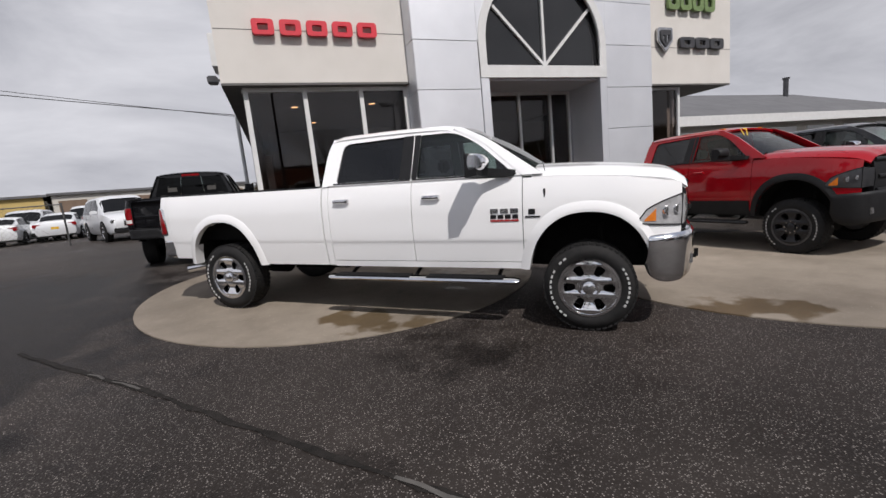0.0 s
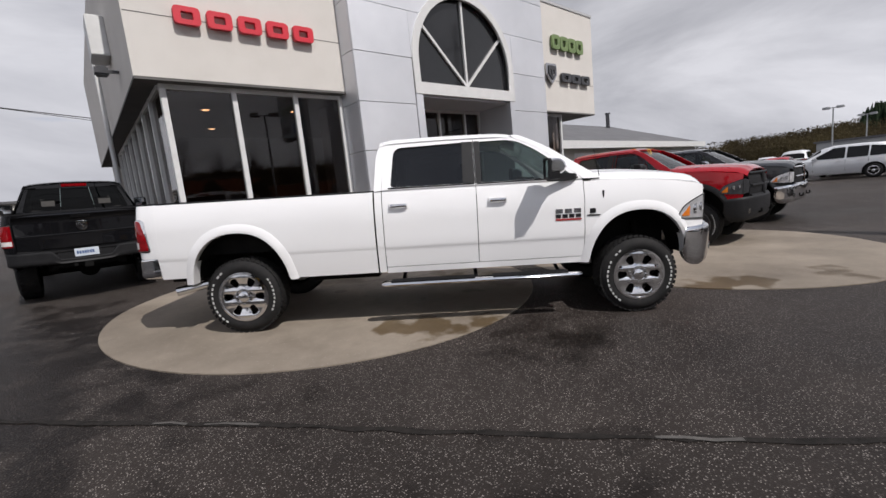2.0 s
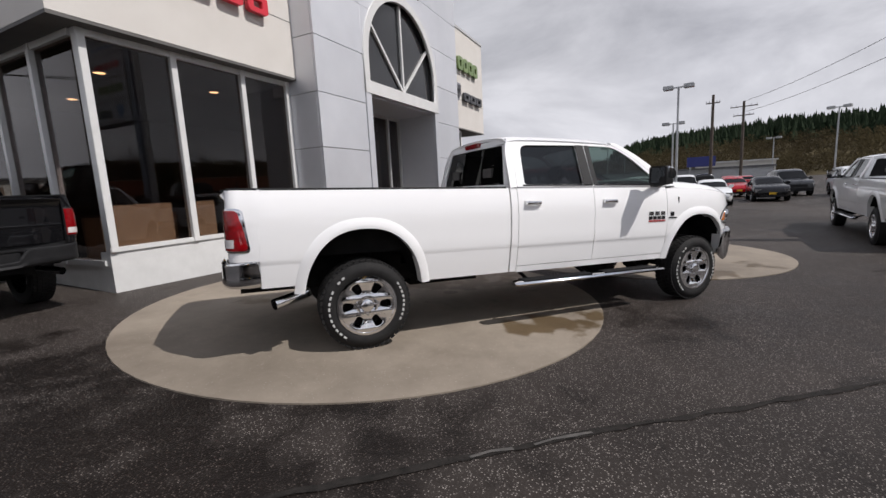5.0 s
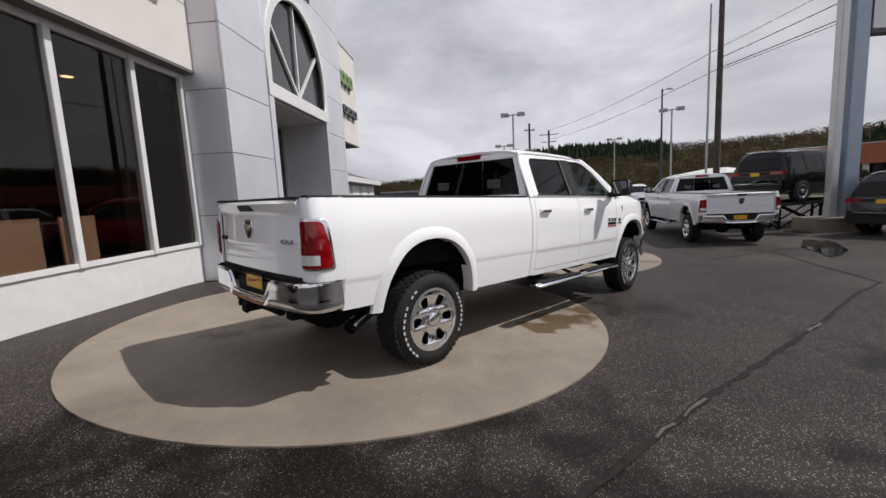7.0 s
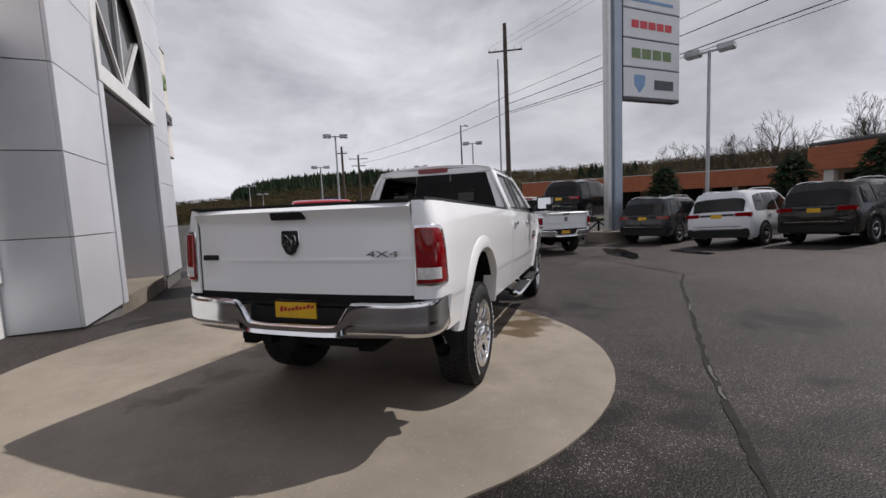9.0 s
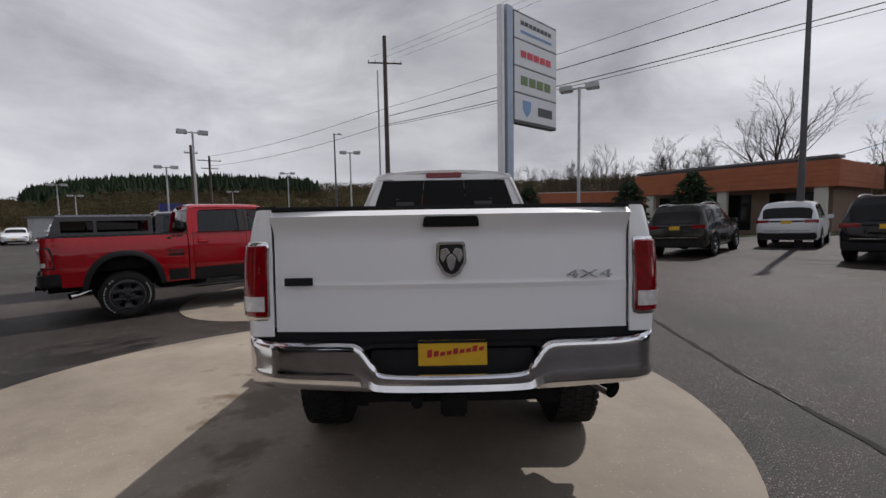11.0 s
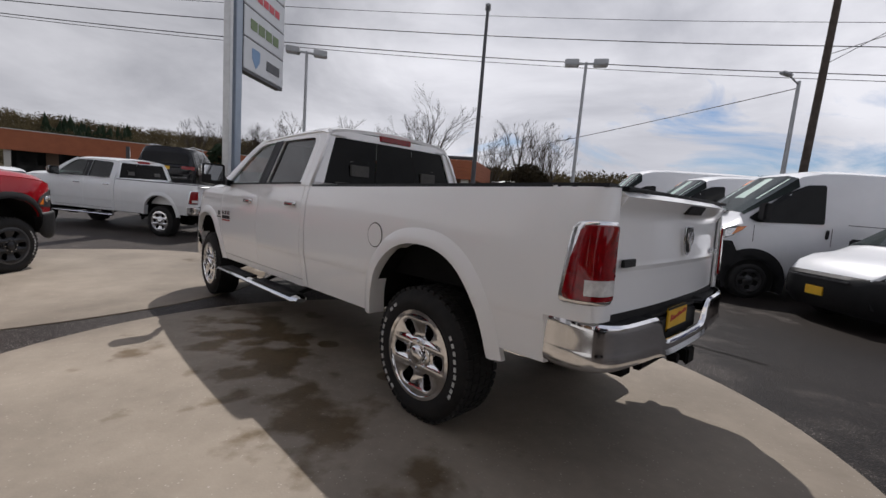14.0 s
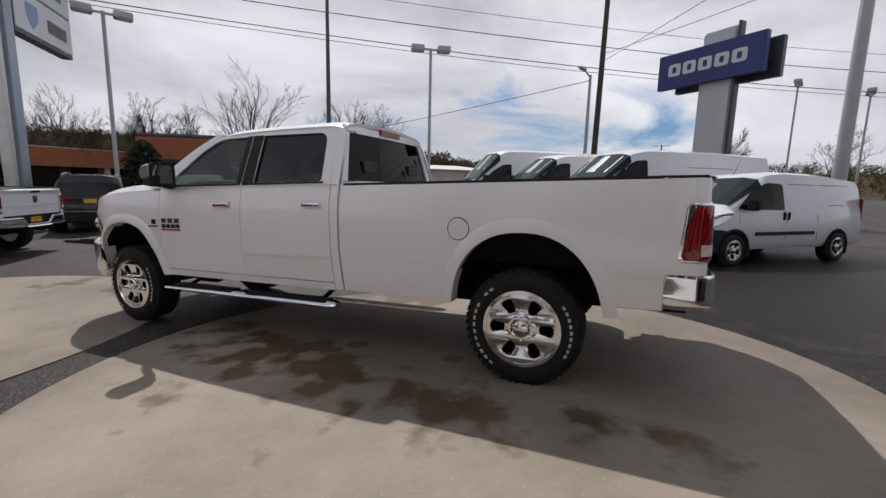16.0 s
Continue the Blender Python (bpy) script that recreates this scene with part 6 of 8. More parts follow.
# ---- vehicles: cars and vans ----
def car(name, m, paint, label, category, P, group="", plate_col=None, cladding=None, rims=None, glass_front=None, roof_rails=False):
    """A closed body lofted from side stations. P: dict of the shape. x ahead from the rear axle, z from the ground."""
    t = thing(name, m, label, category, group)
    L, W = P["wheelbase"], P["width"] / 2
    st = P["stations"]          # rows of x, bottom, belt, roof, share of the width at the belt, at the roof
    rw = P.get("wheel", 0.35)
    bm = fresh()
    rings = []
    for x, zb, zbelt, zr, kw, kr in st:
        w, wr = W * kw, W * kr
        pts = [(w * 0.90, zb), (w * 0.985, zb + 0.12), (w, zb + (zbelt - zb) * 0.62), (w * 0.965, zbelt)]
        if zr > zbelt + 0.03:
            pts += [(wr + (w * 0.965 - wr) * 0.25, zbelt + (zr - zbelt) * 0.72), (wr * 0.93, zbelt + (zr - zbelt) * 0.95), (wr * 0.55, zr + 0.015)]
        else:
            pts += [(w * 0.93, zbelt + 0.01), (w * 0.85, zbelt + 0.025), (w * 0.5, zbelt + 0.04)]
        ring = [(x, y, z) for y, z in pts] + [(x, -y, z) for y, z in pts[::-1]]
        rings.append(ring)
    ring_loft(bm, rings)
    bmesh.ops.recalc_face_normals(bm, faces=bm.faces[:])
    body = part("body", bm, paint, t, smooth=True)

    def belt_at(x):
        for a, b in zip(st, st[1:]):
            lo, hi = (a, b) if a[0] <= b[0] else (b, a)
            if lo[0] <= x <= hi[0]:
                k = (x - lo[0]) / max(1e-6, hi[0] - lo[0])
                return [lo[i] + (hi[i] - lo[i]) * k for i in range(6)]
        return st[-1]

    def side_y(x, z):
        _, zb, zbelt, zr, kw, kr = belt_at(x)
        w, wr = W * kw, W * kr
        if z > zbelt and zr > zbelt + 0.03:
            k = (z - zbelt) / (zr - zbelt)
            if k < 0.72:
                return w * 0.965 + (wr + (w * 0.965 - wr) * 0.25 - w * 0.965) * k / 0.72
            return wr + (w * 0.965 - wr) * 0.25 + (wr * 0.93 - wr - (w * 0.965 - wr) * 0.25) * (k - 0.72) / 0.23
        k = (z - zb) / max(0.05, zbelt - zb)
        if k > 0.62:
            return w + (w * 0.965 - w) * (k - 0.62) / 0.38
        return w * 0.99

    for sgn in (1, -1):
        for kind, poly in P["side_glass"]:
            pts = rounded(poly, 0.05, 3)
            part("side_window", plate(pts, (), 0.008, lambda u, v, w, sg=sgn: Vector((u, sg * (side_y(u, v) + 0.008) + w, v)), cuts=0.16), M_ARCHGLASS, t)
        for x, r in ((0.0, rw), (L, rw)):
            bm = fresh()
            pts = [(x + (r + 0.07) * math.cos(a), r + (r + 0.07) * math.sin(a)) for a in lin(radians(-25), radians(205), 21)]
            bm = plate(pts, (), 0.02, lambda u, v, w, sg=sgn: Vector((u, sg * (side_y(u, max(v, 0.4)) + 0.004) + w, v)))
            part("wheel_arch", bm, M_UNDER, t)
            if cladding:
                oo = [(x + (r + 0.14) * math.cos(a), r + (r + 0.14) * math.sin(a)) for a in lin(radians(-22), radians(202), 25)]
                ii = [(x + (r + 0.065) * math.cos(a), r + (r + 0.065) * math.sin(a)) for a in lin(radians(202), radians(-22), 25)]
                part("arch_cladding", plate(oo + ii, (), 0.03, lambda u, v, w, sg=sgn: Vector((u, sg * (side_y(u, max(v, 0.4)) + 0.012) + w, v))), cladding, t)
            wheel(t, x, sgn * (W + 0.005), r, sgn, r=r, width=0.22, rim=r * 0.60, rim_mat=rims or M_STEEL, spokes=5)
        if "doors" in P:
            for x in P["doors"]:
                q = belt_at(x)
                bm = fresh()
                ys = [(side_y(x, z) + 0.002, z) for z in lin(q[1] + 0.16, q[2] - 0.01, 7)]
                ring_loft(bm, [[(x - 0.005, sgn * y, z), (x + 0.005, sgn * y, z), (x + 0.005, sgn * (y + 0.002), z), (x - 0.005, sgn * (y + 0.002), z)] for y, z in ys])
                part("door_gap", bm, M_UNDER, t)
        for x, z in P.get("handles", ()):
            bm = fresh()
            y = side_y(x, z)
            box(bm, x - 0.09, x + 0.09, sgn * (y + 0.018) - 0.014, sgn * (y + 0.018) + 0.014, z - 0.016, z + 0.016, 0.006)
            part("handle", bm, P.get("handle_mat", paint), t)
        if "mirror" in P:
            x, z = P["mirror"]
            y = side_y(x, z)
            bm = boxes((x - 0.06, x + 0.08, min(sgn * (y + 0.03), sgn * (y + 0.25)), max(sgn * (y + 0.03), sgn * (y + 0.25)), z - 0.07, z + P.get("mirror_h", 0.09)), bevel=0.03)
            box(bm, x - 0.02, x + 0.04, min(sgn * (y - 0.02), sgn * (y + 0.06)), max(sgn * (y - 0.02), sgn * (y + 0.06)), z - 0.06, z - 0.02)
            part("mirror", bm, P.get("mirror_mat", paint), t, smooth=True)
        for lamp, mat in (("tail", M_LAMPRED), ("head", M_LAMPCLEAR)):
            if lamp in P:
                x0, x1, y0, y1, z0, z1 = P[lamp]
                bm = boxes((x0, x1, min(sgn * y0, sgn * y1), max(sgn * y0, sgn * y1), z0, z1), bevel=0.02)
                part("tail_lamp" if lamp == "tail" else "headlamp", bm, mat, t, smooth=True)
        if "head_poly" in P:
            skin = lambda out: (lambda u, v, w, sg=sgn: Vector((u, sg * (side_y(u, v) + out) + w, v)))
            lamp_ob = part("headlamp", plate(rounded(P["head_poly"], 0.02, 2), (), 0.02, skin(0.010), cuts=0.05), M_LAMPCLEAR, t, "swept clear headlamp")
            mid = [sum(q[i] for q in P["head_poly"]) / len(P["head_poly"]) for i in (0, 1)]
            rim_pts = rounded(P["head_poly"], 0.02, 2)
            part("lamp_surround", plate([(mid[0] + (u - mid[0]) * 1.14, mid[1] + (v - mid[1]) * 1.24) for u, v in rim_pts], (), 0.012, skin(0.002), cuts=0.05), M_PLASTIC, lamp_ob)
            if "amber_poly" in P:
                part("turn_lens", plate(rounded(P["amber_poly"], 0.015, 2), (), 0.02, skin(0.012), cuts=0.05), M_AMBER, lamp_ob, "amber turn lens")
        if "front_clad" in P:
            zc, xe = P["front_clad"], st[-1][0] - 0.02
            ro_, ri_ = rw + 0.27, rw + 0.065
            if P.get("arch_liner_only"):
                ro_ = rw + 0.10
            arc_o = [(L + ro_ * math.cos(a), rw + ro_ * math.sin(a)) for a in lin(radians(200), radians(62), 15)]
            arc_i = [(L + ri_ * math.cos(a), rw + ri_ * math.sin(a)) for a in lin(radians(-15), radians(200), 21)]
            front = [(arc_o[-1][0] + 0.10, zc), (xe - 0.30, zc), (xe - 0.10, zc - 0.10), (xe, 0.52), (xe - 0.04, 0.36), (L + ri_ + 0.04, 0.30)]
            part("fender_cladding", plate(arc_o + front + arc_i, (), 0.03, lambda u, v, w, sg=sgn: Vector((u, sg * (side_y(u, max(v, 0.42)) + 0.012) + w, v)), cuts=0.12), M_PLASTIC, t)
        for xa, xb, zq in P.get("grooves", ()):
            bm = fresh()
            ring_loft(bm, [[(x, sgn * (side_y(x, zq) + 0.001), zq - 0.007), (x, sgn * (side_y(x, zq) + 0.003), zq - 0.007), (x, sgn * (side_y(x, zq) + 0.003), zq + 0.007), (x, sgn * (side_y(x, zq) + 0.001), zq + 0.007)] for x in lin(xa, xb, 5)])
            part("panel_groove", bm, M_SIGNGREY, t)
        for x, z in P.get("upright_handles", ()):
            y = side_y(x, z)
            part("handle", boxes((x - 0.03, x + 0.03, sgn * (y + 0.012) - 0.014, sgn * (y + 0.012) + 0.014, z - 0.085, z + 0.085), bevel=0.012), M_PLASTIC, t)
        if "strip" in P:
            x0, x1, z0, z1 = P["strip"]
            bm = fresh()
            y = side_y((x0 + x1) / 2, z0)
            box(bm, x0, x1, sgn * (y + 0.012) - 0.012, sgn * (y + 0.012) + 0.012, z0, z1, 0.006)
            part("side_moulding", bm, M_PLASTIC, t)
        if roof_rails:
            bm = fresh()
            ring_loft(bm, [[(a, sgn * W * 0.68 + 0.018 * math.cos(q), belt_at(a)[3] + 0.04 - 0.03 * (i in (0, 7)) + 0.018 * math.sin(q)) for q in lin(0, 6.2832, 7)[:-1]] for i, a in enumerate(lin(P["rails"][0], P["rails"][1], 8))])
            part("roof_rail", bm, M_STEEL, t)
    for nm, i0, i1 in P.get("screens", ()):
        bm = fresh()
        ra, rb = [[Vector(p) for p in r[4:10]] for r in (rings[i0], rings[i1])]
        up = (rb[2] - ra[2]).cross(Vector((0, 1, 0))).normalized()
        if up.z < 0:
            up = -up
        def on(k, j):
            f = min(int(j), 4)
            p, q = ra[f].lerp(ra[f + 1], j - f), rb[f].lerp(rb[f + 1], j - f)
            return tuple(p.lerp(q, k) + up * 0.014)
        sheet(bm, on, lin(0.05, 0.95, 6), [0.18, 1, 2, 3, 4, 4.82])
        bmesh.ops.recalc_face_normals(bm, faces=bm.faces[:])
        pane = part(nm, bm, M_VANGLASS if P.get("papers") or P.get("tinted") else M_ARCHGLASS, t, smooth=False)
        if P.get("sticker") and nm == "windscreen":
            bm = fresh()
            sheet(bm, lambda k, j: tuple(Vector(on(k, j)) + up * 0.006), (0.06, 0.13, 0.21), (3.55, 4.0, 4.5))
            part("window_sticker", bm, M_ORANGECONE, pane, "orange price sticker")
            if P.get("papers"):
                bm = fresh()
                sheet(bm, lambda k, j: tuple(Vector(on(k, j)) + up * 0.004), (0.10, 0.35, 0.62), (1.5, 2.5, 3.4))
                part("paper_sheet", bm, M_PAPER, pane, "pale green paper behind the screen")
    if "aerial" in P:
        bm = fresh()
        tube(bm, (P["aerial"][0], 0.0, P["aerial"][1]), (P["aerial"][0] - 0.22, 0.0, P["aerial"][1] + 0.36), 0.006, 0.003, 6)
        part("aerial", bm, M_PLASTIC, t)
    for nm, quad, mat in P.get("panels", ()):
        bm = fresh()
        vs = [bm.verts.new(p) for p in quad]
        bm.faces.new(vs)
        bmesh.ops.subdivide_edges(bm, edges=bm.edges[:], cuts=2, use_grid_fill=True)
        bmesh.ops.recalc_face_normals(bm, faces=bm.faces[:])
        bmesh.ops.solidify(bm, geom=bm.faces[:], thickness=0.012)
        part(nm, bm, mat, t, smooth=True)
    if "bumper" in P:
        x0, x1, wide, z0, z1 = P["bumper"]
        bm, hh = fresh(), z1 - z0
        rows = []
        for y in lin(-wide, wide, 17):
            xf = x1 - 0.24 * abs(y / wide) ** 4
            rows.append([(x0, y, z0), (xf - 0.14, y, z0), (xf - 0.05, y, z0 + 0.18 * hh), (xf - 0.005, y, z0 + 0.45 * hh), (xf, y, z0 + 0.70 * hh), (xf - 0.015, y, z0 + 0.92 * hh), (xf - 0.06, y, z1), (x0, y, z1)])
        ring_loft(bm, rows)
        bmesh.ops.recalc_face_normals(bm, faces=bm.faces[:])
        part("front_bumper", bm, M_PLASTIC, t, "black plastic front bumper", smooth=True)
    for nm, r, mat in P.get("blocks", ()):
        part(nm, boxes(r, bevel=min(0.03, 0.2 * min(r[1] - r[0], r[3] - r[2], r[5] - r[4]))), mat, t, smooth=True)
    return t


def suv_shape(front=False):
    st = [(-0.98, 0.52, 0.78, 0.78, 0.80, 0.7), (-0.93, 0.40, 1.02, 1.02, 0.93, 0.7), (-0.86, 0.36, 1.06, 1.10, 0.96, 0.72), (-0.74, 0.32, 1.08, 1.55, 0.98, 0.74), (-0.60, 0.30, 1.09, 1.74, 0.99, 0.75), (0.4, 0.28, 1.08, 1.79, 1.0, 0.77), (1.5, 0.28, 1.06, 1.78, 1.0, 0.77), (2.0, 0.28, 1.05, 1.66, 1.0, 0.74), (2.75, 0.28, 1.05, 1.10, 1.0, 0.80), (2.95, 0.28, 1.05, 1.05, 1.0, 0.8), (3.5, 0.29, 0.98, 0.98, 0.97, 0.8), (3.80, 0.34, 0.86, 0.86, 0.88, 0.7), (3.90, 0.42, 0.72, 0.72, 0.78, 0.6)]
    return dict(wheelbase=2.95, width=1.93, wheel=0.37, stations=st, rails=(-0.4, 1.6),
                side_glass=[("dark", [(-0.55, 1.13), (-0.42, 1.58), (0.10, 1.66), (0.16, 1.12)]), ("dark", [(0.22, 1.12), (0.17, 1.66), (0.98, 1.68), (1.02, 1.11)]), ("dark", [(1.10, 1.11), (1.06, 1.68), (1.55, 1.66), (2.45, 1.12)])],
                doors=(0.20, 1.07, 2.35), handles=((0.42, 0.98), (1.30, 0.98)), mirror=(2.25, 1.14),
                tail=(-0.955, -0.78, 0.50, 0.93, 0.95, 1.08), head=(3.55, 3.86, 0.56, 0.86, 0.70, 0.82),
                screens=[("rear_window", 2, 3), ("windscreen", 7, 8)],
                blocks=[("light_bar", (-0.945, -0.88, -0.50, 0.50, 0.97, 1.06), M_PLASTIC), ("licence_plate", (-0.965, -0.945, -0.16, 0.16, 0.93, 1.05), M_YELLOW), ("bumper_strip", (-0.985, -0.93, -0.70, 0.70, 0.66, 0.685), M_STEEL), ("rear_bumper", (-1.01, -0.86, -0.88, 0.88, 0.36, 0.60), M_PLASTIC), ("grille", (3.80, 3.92, -0.50, 0.50, 0.55, 0.78), M_PLASTIC), ("front_bumper", (3.76, 3.93, -0.80, 0.80, 0.32, 0.52), M_PLASTIC)])


def sedan_shape():
    st = [(-0.98, 0.50, 0.80, 0.80, 0.78, 0.6), (-0.90, 0.32, 0.98, 0.98, 0.92, 0.6), (-0.55, 0.26, 1.00, 1.04, 0.98, 0.64), (-0.10, 0.22, 0.98, 1.32, 1.0, 0.68), (0.5, 0.2, 0.96, 1.43, 1.0, 0.70), (1.2, 0.2, 0.94, 1.43, 1.0, 0.70), (1.6, 0.2, 0.94, 1.30, 1.0, 0.68), (2.2, 0.2, 0.94, 0.98, 1.0, 0.7), (2.4, 0.2, 0.92, 0.92, 1.0, 0.7), (3.1, 0.24, 0.82, 0.82, 0.96, 0.7), (3.40, 0.30, 0.70, 0.70, 0.86, 0.6), (3.50, 0.38, 0.58, 0.58, 0.74, 0.5)]
    return dict(wheelbase=2.65, width=1.78, wheel=0.32, stations=st, side_glass=[("dark", [(-0.30, 1.02), (0.15, 1.30), (0.72, 1.36), (0.74, 1.0)]), ("dark", [(0.82, 1.0), (0.80, 1.36), (1.15, 1.36), (1.95, 1.0)])],
                doors=(0.78, 1.85), handles=((0.1, 0.86), (1.0, 0.84)), mirror=(1.85, 1.02), tail=(-0.96, -0.72, 0.52, 0.86, 0.74, 0.92), head=(3.05, 3.45, 0.48, 0.80, 0.58, 0.72),
                screens=[("windscreen", 6, 7), ("rear_window", 2, 3)],
                blocks=[("licence_plate", (3.49, 3.51, -0.16, 0.16, 0.42, 0.54), M_YELLOW), ("grille", (3.42, 3.515, -0.55, 0.55, 0.28, 0.40), M_PLASTIC), ("licence_plate", (-0.985, -0.965, -0.16, 0.16, 0.62, 0.74), M_YELLOW)])


def cargo_van_shape(tall=0.0):
    R = 2.50 + tall
    st = [(-1.05, 0.50, 1.45, R - 0.10, 0.92, 0.80), (-1.00, 0.42, 1.45, R - 0.04, 0.97, 0.84), (0.5, 0.40, 1.45, R, 1.0, 0.86), (2.55, 0.40, 1.45, R, 1.0, 0.86), (2.95, 0.40, 1.45, R - 0.02, 1.0, 0.84), (3.28, 0.40, 1.45, R - 0.10, 1.0, 0.82), (4.26, 0.40, 1.40, 1.58, 0.99, 0.80), (4.36, 0.40, 1.38, 1.44, 0.98, 0.78), (4.52, 0.42, 1.31, 1.32, 0.955, 0.75), (4.74, 0.42, 1.18, 1.18, 0.90, 0.7), (4.88, 0.46, 1.04, 1.04, 0.83, 0.6), (4.95, 0.5, 0.92, 0.92, 0.77, 0.55)]
    bars = [("grille_bar", (5.02, 5.075, -w, w, z, z + 0.028), M_SIGNGREY) for z, w in ((0.935, 0.52), (0.865, 0.54), (0.795, 0.54))]
    return dict(sticker=True, papers=True, wheelbase=4.03, width=2.05, wheel=0.345, stations=st,
                side_glass=[("dark", [(2.90, 1.50), (2.92, 2.22), (3.22, 2.20), (3.55, 2.02), (4.16, 1.52), (4.02, 1.46)])],
                doors=(0.2, 1.75, 2.76, 4.07), handles=(), upright_handles=((2.84, 1.32), (1.86, 1.32)), handle_mat=M_PLASTIC, mirror=(3.96, 1.56), mirror_h=0.26, mirror_mat=M_PLASTIC,
                tail=(-1.06, -0.98, 0.78, 0.97, 0.95, 1.55), head_poly=[(4.34, 1.33), (4.52, 1.29), (4.74, 1.155), (4.80, 1.09), (4.62, 1.10), (4.42, 1.18)], amber_poly=[(4.20, 1.37), (4.36, 1.34), (4.44, 1.185), (4.30, 1.27)],
                front_clad=1.07, grooves=((0.25, 1.70, 1.52), (0.25, 1.70, 2.08), (1.85, 2.50, 1.52)),
                screens=[("windscreen", 5, 6)],
                bumper=(4.58, 5.065, 0.96, 0.26, 0.985), blocks=[("licence_plate", (5.05, 5.075, -0.16, 0.16, 0.52, 0.65), M_YELLOW), ("wiper", (4.24, 4.32, -0.60, 0.35, 1.62, 1.64), M_PLASTIC)] + bars)


def city_van_shape():
    st = [(-0.86, 0.42, 1.05, 1.66, 0.92, 0.76), (-0.80, 0.34, 1.05, 1.76, 0.97, 0.80), (0.4, 0.32, 1.05, 1.86, 1.0, 0.82), (1.6, 0.32, 1.05, 1.87, 1.0, 0.82), (2.05, 0.32, 1.05, 1.83, 1.0, 0.80), (2.22, 0.32, 1.05, 1.76, 1.0, 0.78), (3.12, 0.32, 1.05, 1.17, 0.99, 0.77), (3.22, 0.32, 1.05, 1.10, 0.985, 0.75), (3.52, 0.34, 1.00, 1.00, 0.95, 0.72), (3.76, 0.34, 0.90, 0.90, 0.89, 0.7), (3.93, 0.42, 0.74, 0.74, 0.80, 0.6), (3.98, 0.46, 0.66, 0.66, 0.74, 0.55)]
    return dict(sticker=True, tinted=True, aerial=(2.10, 1.80), wheelbase=3.11, width=1.83, wheel=0.32, stations=st,
                side_glass=[("dark", [(1.72, 1.10), (1.74, 1.62), (2.12, 1.64), (2.46, 1.50), (2.96, 1.12)])],
                doors=(0.70, 1.66, 2.98), handles=(), upright_handles=((1.60, 0.98), (1.74, 0.98)), handle_mat=M_PLASTIC, mirror=(2.72, 1.16), mirror_h=0.13, mirror_mat=M_PLASTIC, strip=(0.80, 2.55, 0.60, 0.67),
                tail=(-0.87, -0.78, 0.70, 0.86, 0.85, 1.35), head_poly=[(3.18, 1.00), (3.42, 0.985), (3.72, 0.86), (3.84, 0.77), (3.62, 0.775), (3.36, 0.88)],
                front_clad=0.72, grooves=((-0.45, 0.62, 1.62), (0.76, 1.58, 1.62), (-0.20, 0.30, 1.20)), arch_liner_only=True,
                screens=[("windscreen", 5, 6)],
                bumper=(3.60, 4.075, 0.87, 0.22, 0.76), blocks=[("grille_bar", (4.04, 4.085, -0.55, 0.55, 0.665, 0.69), M_SIGNGREY), ("licence_plate", (4.06, 4.085, -0.16, 0.16, 0.42, 0.55), M_YELLOW)])


# ---- the vehicles on the lot ----
pickup(on_ground(0.03, 6.712, -41.0) @ pose(0.0, -0.022, 0.012, -0.9, 0, -0.35), M_WHITE, "white crew-cab pickup with chrome trim parked on the round pad", badge=True, bars=True, letters=True, group="", lift=0.012)
pickup(on_ground(8.17, 7.95, -89.0, 3.8) @ Matrix.Diagonal((1, 1, 1.035, 1)), M_RED, "red crew-cab pickup with black flares on the second pad", L=3.79, bed_len=2.05, lower=M_PLASTIC, flare_mat=M_PLASTIC, handle_mat=M_RED, chrome=False, front_black=True, dark_rims=True, wheel_mat=M_GUNMETAL, letters=True, steps=True, markers=True)
pickup(on_ground(12.1, 7.95, -90.0, 3.8), M_GREY, "dark grey pickup with a bed canopy parked beyond the red one", L=3.79, bed_len=2.05, canopy=True)
pickup(on_ground(-1.82, 11.3, 90.0, 3.6), M_BLACK, "black crew-cab pickup parked along the side of the building", L=3.57, bed_len=1.80, chrome=False, front_black=True, plate_mat=M_PLATEWHITE, steps=False, handle_mat=M_BLACK)
pickup(on_ground(8.75, -1.75, -8.0, 4.2), M_SILVER, "silver-white crew-cab pickup with a chrome bumper", L=4.295)


def parked(kind, rear_x, rear_y, heading, paint, label, over, shape=None, **more):
    """Place a car by the middle of its rear bumper."""
    h = radians(heading)
    return car(kind, on_ground(rear_x + over * math.cos(h), rear_y + over * math.sin(h), heading, 2.9), paint, label, "suv" if kind == "suv" else "van" if "van" in kind else "car", shape or suv_shape(), **more)


ROW = "suvs parked along the street"
parked("suv", 8.25, -5.7, -74, M_GREY, "dark grey suv parked beside the tall sign", 0.98, group=ROW, roof_rails=True)
parked("suv", 5.2, -5.5, -80, M_FLEET, "white suv with a dark rear window in the row", 0.98, group=ROW, roof_rails=True)
parked("suv", 3.2, -6.6, -88, M_OLIVE, "dark bronze suv with roof rails in the row", 0.98, group=ROW, cladding=M_PLASTIC, roof_rails=True)
parked("suv", 1.06, -11.6, -88, M_FLEET, "white suv parked near the street", 0.98, group=ROW)
parked("suv", -1.75, -6.6, -96, M_BLACK, "black suv with bright trim parked near the street", 0.98, group=ROW, roof_rails=True)
VANS = "cargo vans in a row"
car("cargo_van", on_ground(-8.92, 0.70, -3), M_FLEET, "white cargo van with black bumper and cladding", "van", cargo_van_shape(), VANS, cladding=M_PLASTIC, rims=M_ALLOY)
